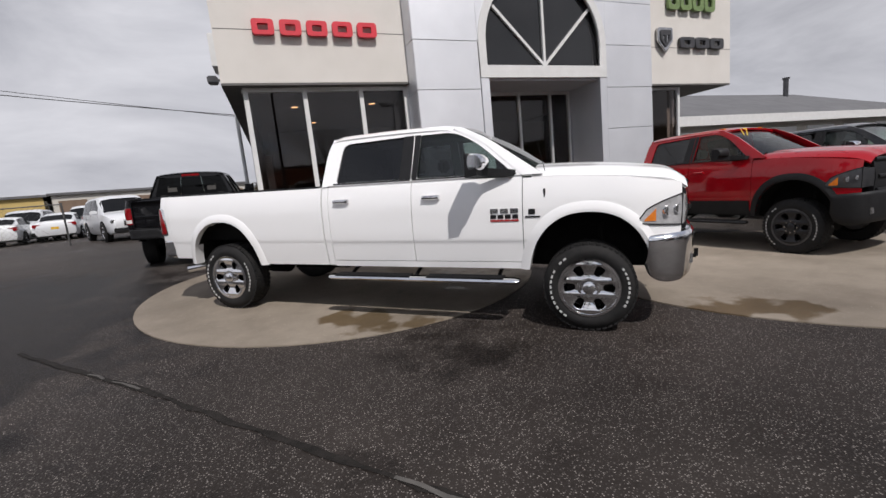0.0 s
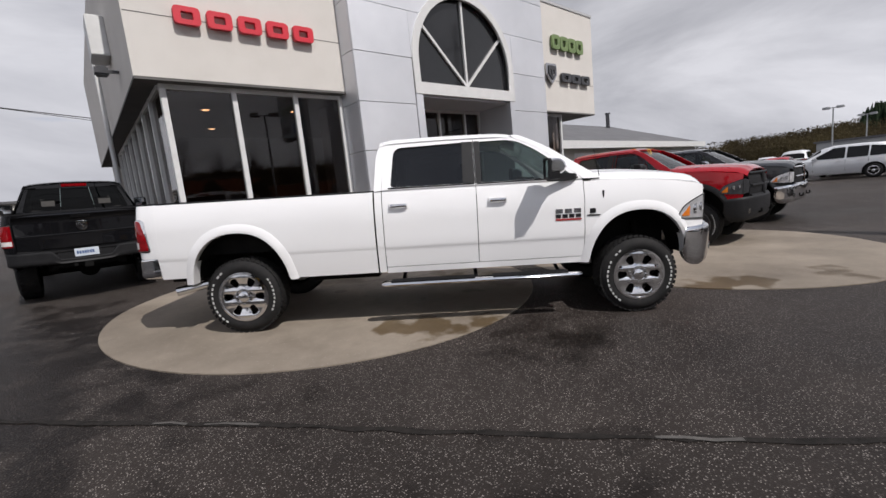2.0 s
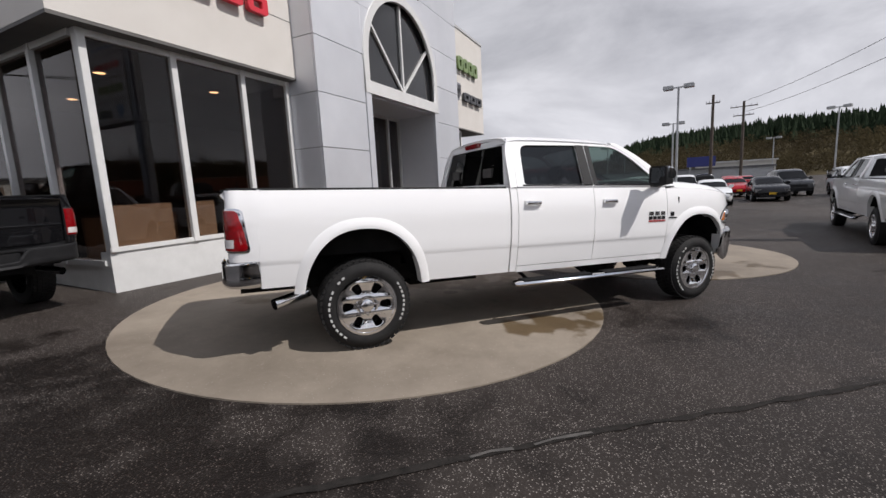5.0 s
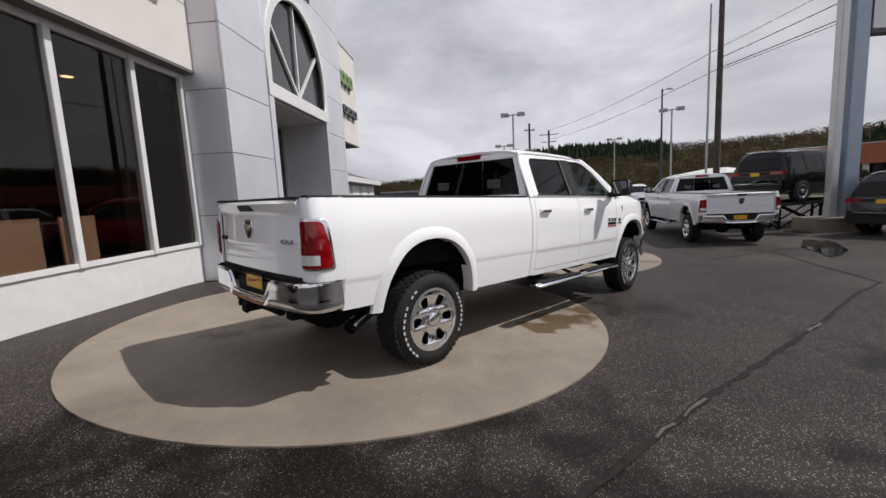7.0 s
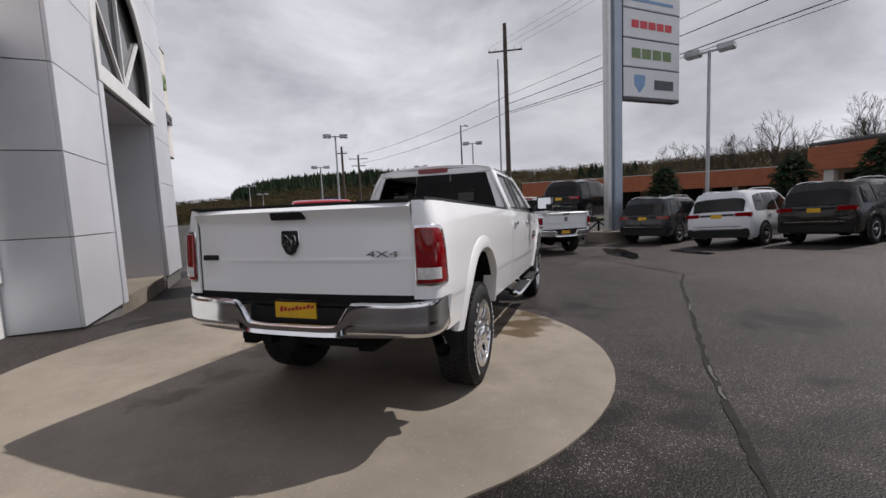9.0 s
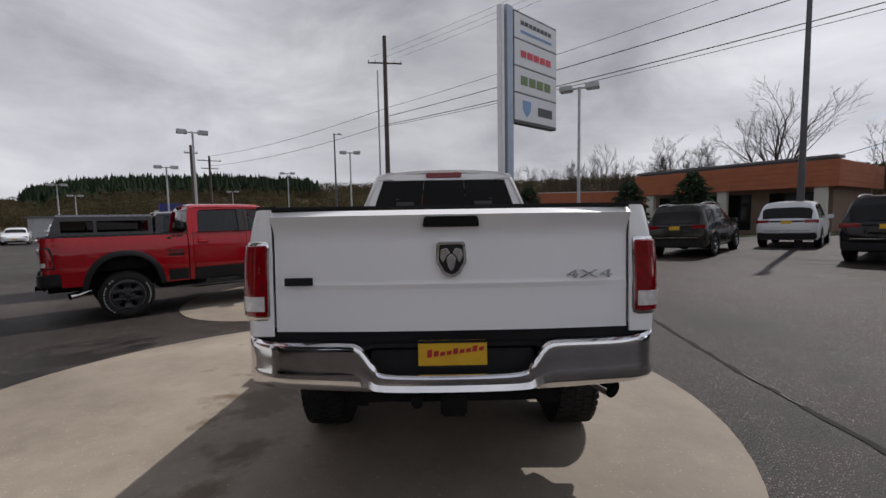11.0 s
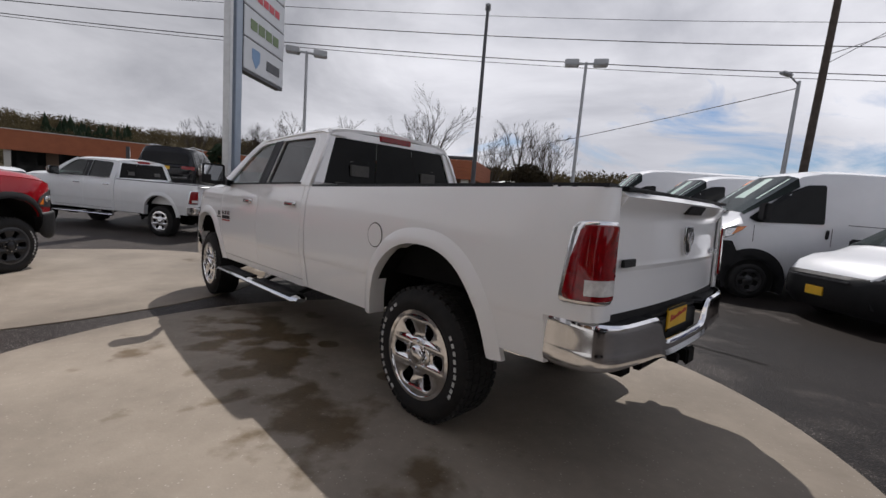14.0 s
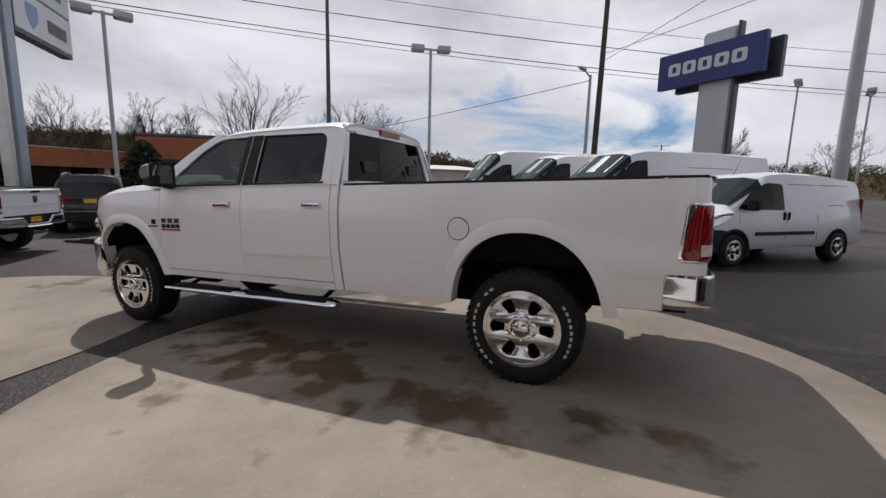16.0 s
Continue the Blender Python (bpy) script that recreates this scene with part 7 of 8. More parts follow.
car("cargo_van", on_ground(-8.78, -2.32, -3), M_FLEET, "white cargo van with black bumper and cladding", "van", cargo_van_shape(), VANS, cladding=M_PLASTIC, rims=M_ALLOY)
car("cargo_van", on_ground(-8.16, -5.05, -3), M_FLEET, "white high-roof cargo van with black bumper", "van", cargo_van_shape(0.25), VANS, cladding=M_PLASTIC, rims=M_ALLOY)
car("city_van", on_ground(-8.85, 3.09, 1), M_FLEET, "small white city van with black door moulding", "van", city_van_shape())
# the lot to the east
rnd = random.Random(5)
PAINTS = [(M_FLEET, "white"), (M_SILVER, "silver"), (M_BLACK, "black"), (M_GREY, "dark grey"), (M_RED, "red"), (M_FLEET, "white")]
EAST = "cars on the far side of the lot"
parked("suv", 30.2, 2.3, 95, M_FLEET, "white suv seen side on across the lot", 0.98, group=EAST)
parked("car", 27.6, 0.3, 178, M_SILVER, "silver sedan facing the showroom across the lot", 0.98, sedan_shape(), group=EAST)
parked("car", 30.6, -3.0, 176, M_BLACK, "black sedan facing the showroom across the lot", 0.98, sedan_shape(), group=EAST)
for i, (x, y, h) in enumerate(((36, 8, 178), (36.5, 4.6, 178), (37, 1.2, 180), (37, -2.0, 182), (36.5, -5.2, 180), (44, 9, 0), (44, 5.6, 2), (44, 2.2, 0), (44, -1.2, 0), (44, -4.6, 0), (52, 12, 180), (52, 8, 180), (52, 4, 180), (52, 0, 180), (52, -4, 180), (22.0, -6.5, 168), (25.5, -8.5, 168), (34, -8.2, 175))):
    mat, nm = PAINTS[rnd.randrange(6)]
    if rnd.random() < 0.5:
        parked("car", x, y, h, mat, nm + " sedan parked on the far lot", 0.98, sedan_shape(), group=EAST)
    else:
        parked("suv", x, y, h, mat, nm + " suv parked on the far lot", 0.98, group=EAST)
# behind the fence to the north
NORTH = "cars behind the fence"
parked("suv", -7.2, 23.6, -62, M_FLEET, "white suv facing the lot beside the fence", 0.98, group=NORTH)
for x, y in ((-10.6, 27.2), (-12.6, 26.3), (-14.8, 25.4), (-17.0, 24.5)):
    parked("car", x, y, 100, M_FLEET if x > -12 else M_SILVER, "pale car parked behind the fence", 0.98, sedan_shape(), group=NORTH)
for x, y in ((-13.5, 33), (-11.0, 34)):
    parked("suv", x, y, -80, M_FLEET, "white suv behind the fence", 0.98, group=NORTH)

# the display ramp beside the sign, with a black suv on it
rx, ry, rh = 11.6, -4.45, -68
deck = thing("display_ramp", pose(rx, ry, ground_z(rx, ry), 0, 0, rh), "dark steel display ramp with cross braces", "ramp")
for y in (-0.75, 0.75):
    part("rail", boxes((-0.3, 4.9, y - 0.2, y + 0.2, 0.82, 0.92), bevel=0.01), M_UNDER, deck)
for x in (0.2, 2.3, 4.4):
    for y in (-0.75, 0.75):
        bm = fresh()
        tube(bm, (x, y, 0.0), (x, y, 0.83), 0.05, seg=8)
        part("leg", bm, M_UNDER, deck)
for x in (0.2, 2.3):
    for y in (-0.75, 0.75):
        bm = fresh()
        tube(bm, (x, y, 0.05), (x + 2.1, y, 0.80), 0.03, seg=6)
        tube(bm, (x, y, 0.80), (x + 2.1, y, 0.05), 0.03, seg=6)
        part("brace", bm, M_UNDER, deck)
bm = fresh()
tube(bm, (0.2, -0.75, 0.05), (0.2, 0.75, 0.80), 0.03, seg=6)
tube(bm, (0.2, -0.75, 0.80), (0.2, 0.75, 0.05), 0.03, seg=6)
part("brace", bm, M_UNDER, deck)
car("suv", pose(rx, ry, ground_z(rx, ry) + 0.922, 0, 0, rh) @ Matrix.Translation((0.95, 0, 0)), M_BLACK, "black suv standing on the display ramp", "suv", suv_shape(), roof_rails=True)


# ---- lamps, poles, signs ----
def lot_lamp(x, y, top, heads, turn, label="galvanised lot lamp with two shoebox heads"):
    z = ground_z(x, y)
    h = top - z
    t = thing("lot_lamp", pose(x, y, z, 0, 0, turn), label, "street lamp", "lot lamps")
    bm = fresh()
    tube(bm, (0, 0, 0), (0, 0, 0.7), 0.28, 0.28, 20)
    part("base", bm, M_CONCRETE, t)
    bm = fresh()
    tube(bm, (0, 0, 0.7), (0, 0, h), 0.085, 0.065, 12)
    part("post", bm, M_GALV, t, smooth=True)
    for s_ in heads:
        bm = fresh()
        box(bm, min(s_ * 0.05, s_ * 0.35), max(s_ * 0.05, s_ * 0.35), -0.04, 0.04, h - 0.10, h - 0.02)
        arm = part("arm", bm, M_GALV, t)
        bm = boxes((min(s_ * 0.32, s_ * 0.95), max(s_ * 0.32, s_ * 0.95), -0.26, 0.26, h - 0.16, h + 0.10), bevel=0.03)
        hd = part("lamp_head", bm, M_GALV, t)
        bm = boxes((min(s_ * 0.38, s_ * 0.90), max(s_ * 0.38, s_ * 0.90), -0.21, 0.21, h - 0.172, h - 0.162))
        part("lens", bm, M_SIGNWHITE, hd)
    return t


lot_lamp(9.3, -10.85, 7.85, (-1, 1), 20)
lot_lamp(-3.95, -10.87, 8.05, (-1, 1), -10)
lot_lamp(30.9, 1.9, 7.6, (-1, 1), 80)
lot_lamp(33.5, -11.6, 7.7, (-1, 1), 60)
lot_lamp(43.5, 1.6, 6.5, (-1, 1), 80)
lot_lamp(53.3, -13.5, 7.6, (-1, 1), 60)
lot_lamp(66.8, 9.3, 6.2, (-1, 1), 80)
lot_lamp(80.5, 7.5, 5.6, (-1, 1), 80)
lot_lamp(80.1, -14.0, 6.7, (-1, 1), 60)
lot_lamp(-35.6, -14.7, 10.3, (1, -1), 30, "dark lot lamp beyond the vans")
lot_lamp(-37.7, -11.0, 9.1, (1, -1), 30, "dark lot lamp beyond the vans")


def pole(name, x, y, top, r, material, label, lean=(0, 0), arms=(), group="utility poles"):
    z = ground_z(x, y)
    t = thing(name, Matrix.Translation((x, y, z)), label, "pole", group)
    bm = fresh()
    tube(bm, (0, 0, 0), (lean[0], lean[1], top - z), r, r * 0.7, 12)
    part("shaft", bm, material, t, smooth=True)
    for h, dx, dy, w in arms:
        bm = fresh()
        k = h / top
        a, b = (lean[0] * k - dx * w, lean[1] * k - dy * w, h), (lean[0] * k + dx * w, lean[1] * k + dy * w, h)
        tube(bm, a, b, 0.07, seg=6)
        ca = part("crossarm", bm, material, t)
        for q in (-0.95, -0.55, 0.55, 0.95):
            bm = fresh()
            tube(bm, (lean[0] * k + dx * w * q, lean[1] * k + dy * w * q, h + 0.05), (lean[0] * k + dx * w * q, lean[1] * k + dy * w * q, h + 0.28), 0.05, 0.03, 6)
            part("insulator", bm, M_GALV, ca)
    return t


pole("utility_pole", 29.8, -13.3, 17.5, 0.24, M_POLEWOOD, "tall dark wooden utility pole with a crossarm", arms=((15.4, 0.55, 0.83, 1.5),))
pole("utility_pole", -17.2, -15.4, 16.0, 0.22, M_POLEWOOD, "dark wooden utility pole beside the vans", lean=(-0.2, 0.1))
pole("utility_pole", 71.0, -8.4, 11.5, 0.22, M_POLEWOOD, "wooden utility pole with crossarms down the street", arms=((11.0, 0.2, 0.98, 1.6), (9.8, 0.2, 0.98, 1.2)))
pole("utility_pole", 56.2, -3.0, 10.6, 0.2, M_POLEWOOD, "wooden utility pole beyond the lot", arms=((9.9, 0.2, 0.98, 0.7),))
pole("utility_pole", -89.9, -82.3, 13.7, 0.25, M_POLEWOOD, "distant wooden pole with crossarms", arms=((13.2, -0.67, 0.74, 2.0), (11.9, -0.67, 0.74, 2.0)))
pole("flag_pole", 30.15, -12.72, 14.5, 0.09, M_GALV, "slim galvanised pole beside the utility pole")


def street_light(x, y, top, turn, arm, material, label):
    z = ground_z(x, y)
    t = thing("street_lamp", pose(x, y, z, 0, 0, turn), label, "street lamp", "street lamps")
    bm = fresh()
    tube(bm, (0, 0, 0), (0, 0, top - z), 0.13, 0.075, 12)
    part("post", bm, material, t, smooth=True)
    bm = fresh()
    tube(bm, (0, 0, top - z - 0.15), (arm, 0, top - z + 0.12), 0.04, 0.035, 8)
    part("arm", bm, material, t)
    bm = boxes((arm - 0.15, arm + 0.55, -0.13, 0.13, top - z + 0.05, top - z + 0.19), bevel=0.04)
    part("lamp_head", bm, M_GALV, t, smooth=True)
    return t


street_light(0.8, -12.4, 10.9, -90, 0.12, M_SIGNGREY, "dark slim street lamp beside the lot")
street_light(-13.8, -11.7, 8.0, 30, 0.9, M_GALV, "galvanised street lamp with a long arm")
street_light(42.0, -14.5, 11.1, -60, 1.0, M_SIGNGREY, "dark street lamp down the street")


def wire(pts_a, pts_b, sag, r, label):
    a, b = Vector(pts_a), Vector(pts_b)
    bm = fresh()
    n = 24
    ring = []
    for i in range(n + 1):
        t = i / n
        p = a.lerp(b, t) - Vector((0, 0, sag * 4 * t * (1 - t)))
        ring.append([p + Vector((0, r * math.cos(q), r * math.sin(q))) for q in (0, 2.094, 4.189)])
    ring_loft(bm, ring, True, False)
    return tagged(part("cable", bm, M_WIRE), label, "cable", "overhead cables")


for za, zb, r in ((11.3, 12.2, 0.018), (10.55, 11.0, 0.03), (9.85, 9.6, 0.03), (9.70, 9.3, 0.02)):
    wire((29.8, -13.3, za), (-17.3, -15.4, zb), 0.5, r, "black overhead cable between the street poles")
    wire((-17.3, -15.4, zb), (-75.0, -2.0, zb + 0.5), 0.9, r, "black overhead cable running on along the street")
for za, zb in ((11.3, 11.0), (9.85, 9.5)):
    wire((29.8, -13.3, za), (71.0, -8.4, zb + 0.5), 0.6, 0.025, "black overhead cable running east")
for k in (-1, 0, 1):
    wire((29.8 + k * 0.7, -13.3 + k, 15.7), (-17.3, -15.4 + k * 0.3, 15.6), 0.6, 0.010, "thin high overhead line")
wire((-13.8, -11.7, 7.7), (22.0, -60.0, 4.0), 0.8, 0.025, "black cable sloping across the street")
wire((-17.3, -15.4, 10.5), (-30.0, -2.0, 15.5), 0.2, 0.022, "black overhead cable rising over the lot")
wire((-17.3, -15.4, 10.0), (-22.0, 8.0, 16.5), 0.2, 0.022, "black overhead cable rising over the lot")
wire((-0.5, 26.0, 6.1), (-45.0, 22.0, 12.5), 0.5, 0.022, "black service cable reaching the side of the building")
wire((-0.5, 26.0, 6.0), (-45.0, 24.0, 14.0), 0.5, 0.016, "black service cable reaching the side of the building")

# the tall brand sign: column and four plain panels
ps = thing("pylon_sign", Matrix.Translation((10.2, -6.1, ground_z(10.2, -6.1))), "tall sign with a blue-grey column and white panels", "sign")
zg = ground_z(10.2, -6.1)
part("plinth", boxes((-0.55, 0.55, -0.95, 0.95, 0, 0.45), bevel=0.02), M_CONCRETE, ps)
part("column", boxes((-0.16, 0.16, -0.50, -0.06, 0.45, 10.7 - zg), bevel=0.02), M_BLUEGREY, ps)
part("column_edge", boxes((-0.13, 0.13, 0.08, 0.30, 0.45, 10.6 - zg), bevel=0.02), M_ALU, ps)
edges = (5.82, 7.05, 8.22, 9.40, 10.55)
part("sign_frame", boxes((-0.17, 0.17, -3.83, -0.505, edges[0] - zg - 0.10, edges[-1] - zg + 0.06), bevel=0.01), M_SIGNGREY, ps)
for i, (z0, z1) in enumerate(zip(edges, edges[1:])):
    pn = part("sign_panel", boxes((-0.20, 0.20, -3.80, -0.53, z0 - zg + 0.03, z1 - zg - 0.03), bevel=0.015), M_SIGNWHITE, ps)
    for s_ in (-1, 1):
        x = s_ * 0.205
        yc = -2.16
        if i == 0:
            part("sign_shape", boxes((min(x, x + s_ * 0.012), max(x, x + s_ * 0.012), yc - 1.25, yc - 0.1, z0 - zg + 0.38, z0 - zg + 0.78), bevel=0.003), M_SIGNGREY, pn)
            part("sign_shape", plate(rounded([(-0.32, 0.36), (0.32, 0.36), (0.30, -0.05), (0.0, -0.40), (-0.30, -0.05)], 0.08), (), 0.012, lambda u, v, w, x=x, yc=yc, z0=z0: Vector((x + w, yc + 0.75 + u, z0 - zg + 0.58 + v))), M_SIGNLIGHT, pn)
        else:
            n = (5, 4, 5, 8)[i] if i != 1 else 4
            mat = (None, M_SIGNGREEN, M_SIGNRED, M_SIGNGREY)[i]
            w = 2.4 / (n * 1.2)
            hh = 0.40 if i == 1 else 0.30 if i == 2 else 0.18
            for k in range(n):
                y0 = yc + 1.2 - k * w * 1.2
                zc = z0 - zg + (0.58 if i < 3 else 0.75)
                part("sign_shape", boxes((min(x, x + s_ * 0.012), max(x, x + s_ * 0.012), y0 - w, y0, zc - hh / 2, zc + hh / 2), bevel=0.003), mat, pn)
            if i == 3:
                part("sign_shape", boxes((min(x, x + s_ * 0.012), max(x, x + s_ * 0.012), yc - 1.2, yc + 1.2, z0 - zg + 0.30, z0 - zg + 0.42), bevel=0.003), M_SIGNLIGHT, pn)

# the blue sign on a grey pylon
bx, by, zg2 = -19.0, -8.2, ground_z(-19, -8.2)
turn = math.degrees(math.atan2(-5.55 + 11.06, -19.45 + 18.5))
bs = thing("pylon_sign", pose(bx, by, zg2, 0, 0, turn), "blue sign board on a wide grey pylon", "sign")
part("column", boxes((-0.75, 1.02, -0.02, 0.40, 0, 10.0 - zg2), bevel=0.10), M_PYLON, bs)
part("column_edge", boxes((1.03, 1.17, -0.05, 0.40, 0, 10.15 - zg2), bevel=0.02), M_SIGNGREY, bs)
brd = part("sign_board", boxes((-3.0, 2.6, -0.40, -0.06, 7.35 - zg2, 9.25 - zg2), bevel=0.02), M_SIGNBLUE, bs)
part("sign_board", boxes((-2.4, 2.95, 0.42, 0.75, 7.15 - zg2, 9.05 - zg2), bevel=0.02), M_SIGNGREY, bs)
for k in range(5):
    x0 = -2.35 + k * 0.86
    part("sign_shape", plate(rounded([(x0, 8.0 - zg2), (x0 + 0.72, 8.0 - zg2), (x0 + 0.72, 8.66 - zg2), (x0, 8.66 - zg2)], 0.16), [rounded([(x0 + 0.24, 8.16 - zg2), (x0 + 0.48, 8.16 - zg2), (x0 + 0.48, 8.5 - zg2), (x0 + 0.24, 8.5 - zg2)], 0.08)], 0.02, lambda u, v, w: Vector((u, -0.415 + w, v))), M_SIGNWHITE, brd)
# tall post beyond the small van
pole("lamp_post", -13.2, 1.44, 12.0, 0.19, M_GALV, "tall galvanised lamp post beyond the small van", group="lot lamps")


# ---- far buildings ----
def low_building(name, x, y, turn, w, dpt, z0, z1, wall, roof_mat, label, fascia=None, fz=0.0, bays=0, bay_mat=None, bay_h=2.4, ridge=0.0):
    """A low block; front along +x at y = 0, the depth behind towards +y."""
    b = thing(name, pose(x, y, z0, 0, 0, turn), label, "building")
    h = z1 - z0
    part("wall", boxes((0, w, 0, dpt, -0.5, h)), wall, b)
    if ridge:
        bm = fresh()
        o = 0.6
        p = [(-o, -o, h), (w + o, -o, h), (w + o, dpt + o, h), (-o, dpt + o, h), (dpt * 0.4, dpt / 2, h + ridge), (w - dpt * 0.4, dpt / 2, h + ridge)]
        vs = [bm.verts.new(q) for q in p]
        for f in ((0, 1, 5, 4), (1, 2, 5), (2, 3, 4, 5), (3, 0, 4), (3, 2, 1, 0)):
            bm.faces.new([vs[i] for i in f])
        part("roof", bm, roof_mat, b)
    else:
        part("roof", boxes((-0.3, w + 0.3, -0.3, dpt + 0.3, h, h + 0.25)), roof_mat, b)
    if fascia:
        part("fascia", boxes((-0.7, w + 0.7, -0.75, -0.62, h - fz, h + 0.02), (-0.75, -0.62, -0.6, dpt, h - fz, h + 0.02), (w + 0.62, w + 0.75, -0.6, dpt, h - fz, h + 0.02)), fascia, b)
    for i in range(bays):
        bw = w / bays
        part("opening", boxes((i * bw + bw * 0.14, (i + 1) * bw - bw * 0.14, -0.06, 0.02, 0.05, bay_h), bevel=0.01), bay_mat or M_ARCHGLASS, b)
    return b


svc = low_building("service_building", 16.8, 15.2, 3, 28, 12, 0.2, 3.35, M_PALEWALL, M_ROOF, "low service building with a grey hipped roof and white fascia", M_TRIMWHITE, 0.42, 7, M_SIGNWHITE, 2.5, ridge=2.4)
bm = fresh()
tube(bm, (20.6, 5.2, 4.2), (20.6, 5.2, 6.5), 0.17, 0.17, 12)
tube(bm, (20.6, 5.2, 6.5), (20.6, 5.2, 6.62), 0.24, 0.24, 12)
part("flue", bm, M_ALLOY, svc, smooth=True)
mall = low_building("strip_mall", 48.9, -29.8, 223.8, 40.0, 12, 0.1, 3.4, M_BROWNWALL, M_ROOF, "long low strip mall with a rust-orange fascia", None, 0, 11, M_ARCHGLASS, 2.6)
part("fascia", boxes((-1.5, 41.0, -2.2, -1.9, 2.45, 4.45), (40.7, 41.0, -1.9, 12, 2.45, 4.45)), M_ORANGE, mall)
part("canopy_roof", boxes((-1.5, 40.9, -1.9, 0.4, 4.2, 4.35)), M_ROOF, mall)
part("roof_edge", boxes((-1.6, 41.1, -2.25, -1.85, 4.45, 4.52)), M_METALROOF, mall)
for i in range(6):
    part("column", boxes((40.2 - i * 8.0, 40.7 - i * 8.0, -1.9, -1.5, 0, 2.45)), M_PALEWALL, mall)
shop = low_building("corner_shop", 12.8, -28.9, 172.0, 11.6, 9, 0.1, 3.4, M_BROWNWALL, M_ROOF, "low corner shop with a rust-orange boarded fascia", None, 0, 3, M_ARCHGLASS, 2.6)
for k in range(5):
    z0 = 2.85 + k * 0.32
    part("fascia_board", boxes((-0.8, 12.2, -1.5 - 0.01 * (k % 2), -1.3, z0, z0 + 0.31)), M_ORANGE, shop)
    part("fascia_board", boxes((12.0, 12.2 + 0.01 * (k % 2), -1.29, 9, z0, z0 + 0.31)), M_ORANGE, shop)
part("canopy_roof", boxes((-0.8, 12.0, -1.3, 0.3, 4.6, 4.75)), M_ROOF, shop)
for x in (0.4, 5.8, 11.3):
    part("column", boxes((x - 0.3, x + 0.3, -1.3, -0.9, 0, 3.1)), M_PALEWALL, shop)
low_building("warehouse", -2.0, -58, 184, 30, 14, 0.1, 4.2, M_PALEWALL, M_METALROOF, "pale low warehouse with a white metal roof", ridge=1.0)
low_building("warehouse", -38.0, -50, 170, 20, 10, 0.1, 4.6, M_BROWNWALL, M_ROOF, "brown low building across the street", ridge=1.2)
low_building("warehouse", -14.0, -62, 182, 16, 10, 0.1, 4.0, M_PALEWALL, M_METALROOF, "pale low shed across the street", ridge=0.8)
low_building("storage_building", -42.0, 48.5, 22, 21, 10, 0.3, 4.2, M_YELLOWWALL, M_ROOF, "ochre storage building with a flat dark roof")
low_building("storage_building", -22.0, 56.8, 24, 20, 10, 0.3, 4.3, M_PALEWALL, M_ROOF, "pale storage building with brown piers", None, 0, 6, M_BROWNWALL, 3.4)
low_building("dealer_building", 76.0, 12.0, -84, 26, 10, -0.2, 2.3, M_GALV, M_ROOF, "long low grey shed across the lot")
low_building("dealer_building", 96.0, -6.0, -88, 12, 10, -0.2, 3.6, M_PALEWALL, M_METALROOF, "low pale building beyond the lot", None, 0, 5, M_ARCHGLASS, 3.0)
low_building("dealer_building", 67.0, -27.5, -160, 9, 7, 0.0, 2.6, M_PALEWALL, M_METALROOF, "low building with a white roof down the street", ridge=0.9)
bb = thing("blue_sign", pose(73.0, -3.6, -1.5, 0, 0, -87), "small blue sign board on two posts", "sign")
part("sign_board", boxes((-1.9, 1.9, -0.15, 0.15, 4.2, 5.7), bevel=0.03), M_SIGNBLUE, bb)
for x in (-1.4, 1.4):
    part("post", boxes((x - 0.12, x + 0.12, -0.1, 0.1, 0, 4.2)), M_GALV, bb)
sb = thing("street_sign_board", pose(24.5, -17.5, 0.05, 0, 0, -50), "small roadside sign with striped panel", "sign")
part("sign_board", boxes((-0.8, 0.8, -0.1, 0.1, 1.0, 3.0), bevel=0.02), M_SIGNGREY, sb)
for k, mt in enumerate((M_SIGNLIGHT, M_SIGNRED, M_SIGNWHITE)):
    part("sign_shape", boxes((-0.65, 0.65, -0.115, -0.102, 1.25 + k * 0.55, 1.65 + k * 0.55)), mt, sb)
part("post", boxes((-0.1, 0.1, -0.06, 0.06, 0, 1.0)), M_GALV, sb)

# chain-link fence to the north-west
fn = thing("chain_link_fence", Matrix.Translation((0, 0, 0)), "grey chain-link fence with posts along the lot", "fence")
fx0, fy0, fx1, fy1 = -19.0, 15.0, -7.6, 20.5
nf = 6
for i in range(nf + 1):
    x, y = fx0 + (fx1 - fx0) * i / nf, fy0 + (fy1 - fy0) * i / nf
    bm = fresh()
    tube(bm, (x, y, ground_z(x, y)), (x, y, ground_z(x, y) + 1.65), 0.035, seg=8)
    part("post", bm, M_FENCE, fn)
bm = fresh()
tube(bm, (fx0, fy0, ground_z(fx0, fy0) + 1.6), (fx1, fy1, ground_z(fx1, fy1) + 1.6), 0.025, seg=6)
part("top_rail", bm, M_FENCE, fn)
bm = fresh()
L = math.hypot(fx1 - fx0, fy1 - fy0)
dx, dy = (fx1 - fx0) / L, (fy1 - fy0) / L
nn = int(L / 0.16)
for i in range(-12, nn):
    for d_ in (1, -1):
        s0, s1 = i * 0.16, i * 0.16 + 1.55
        a, b = (s0, 0.05), (s1, 1.6)
        if d_ < 0:
            a, b = (s0, 1.6), (s1, 0.05)
        if a[0] < 0 or b[0] > L:
            continue
        zg3 = ground_z(fx0 + dx * a[0], fy0 + dy * a[0])
        tube(bm, (fx0 + dx * a[0], fy0 + dy * a[0], zg3 + a[1]), (fx0 + dx * b[0], fy0 + dy * b[0], zg3 + b[1]), 0.003, seg=3, caps=False)
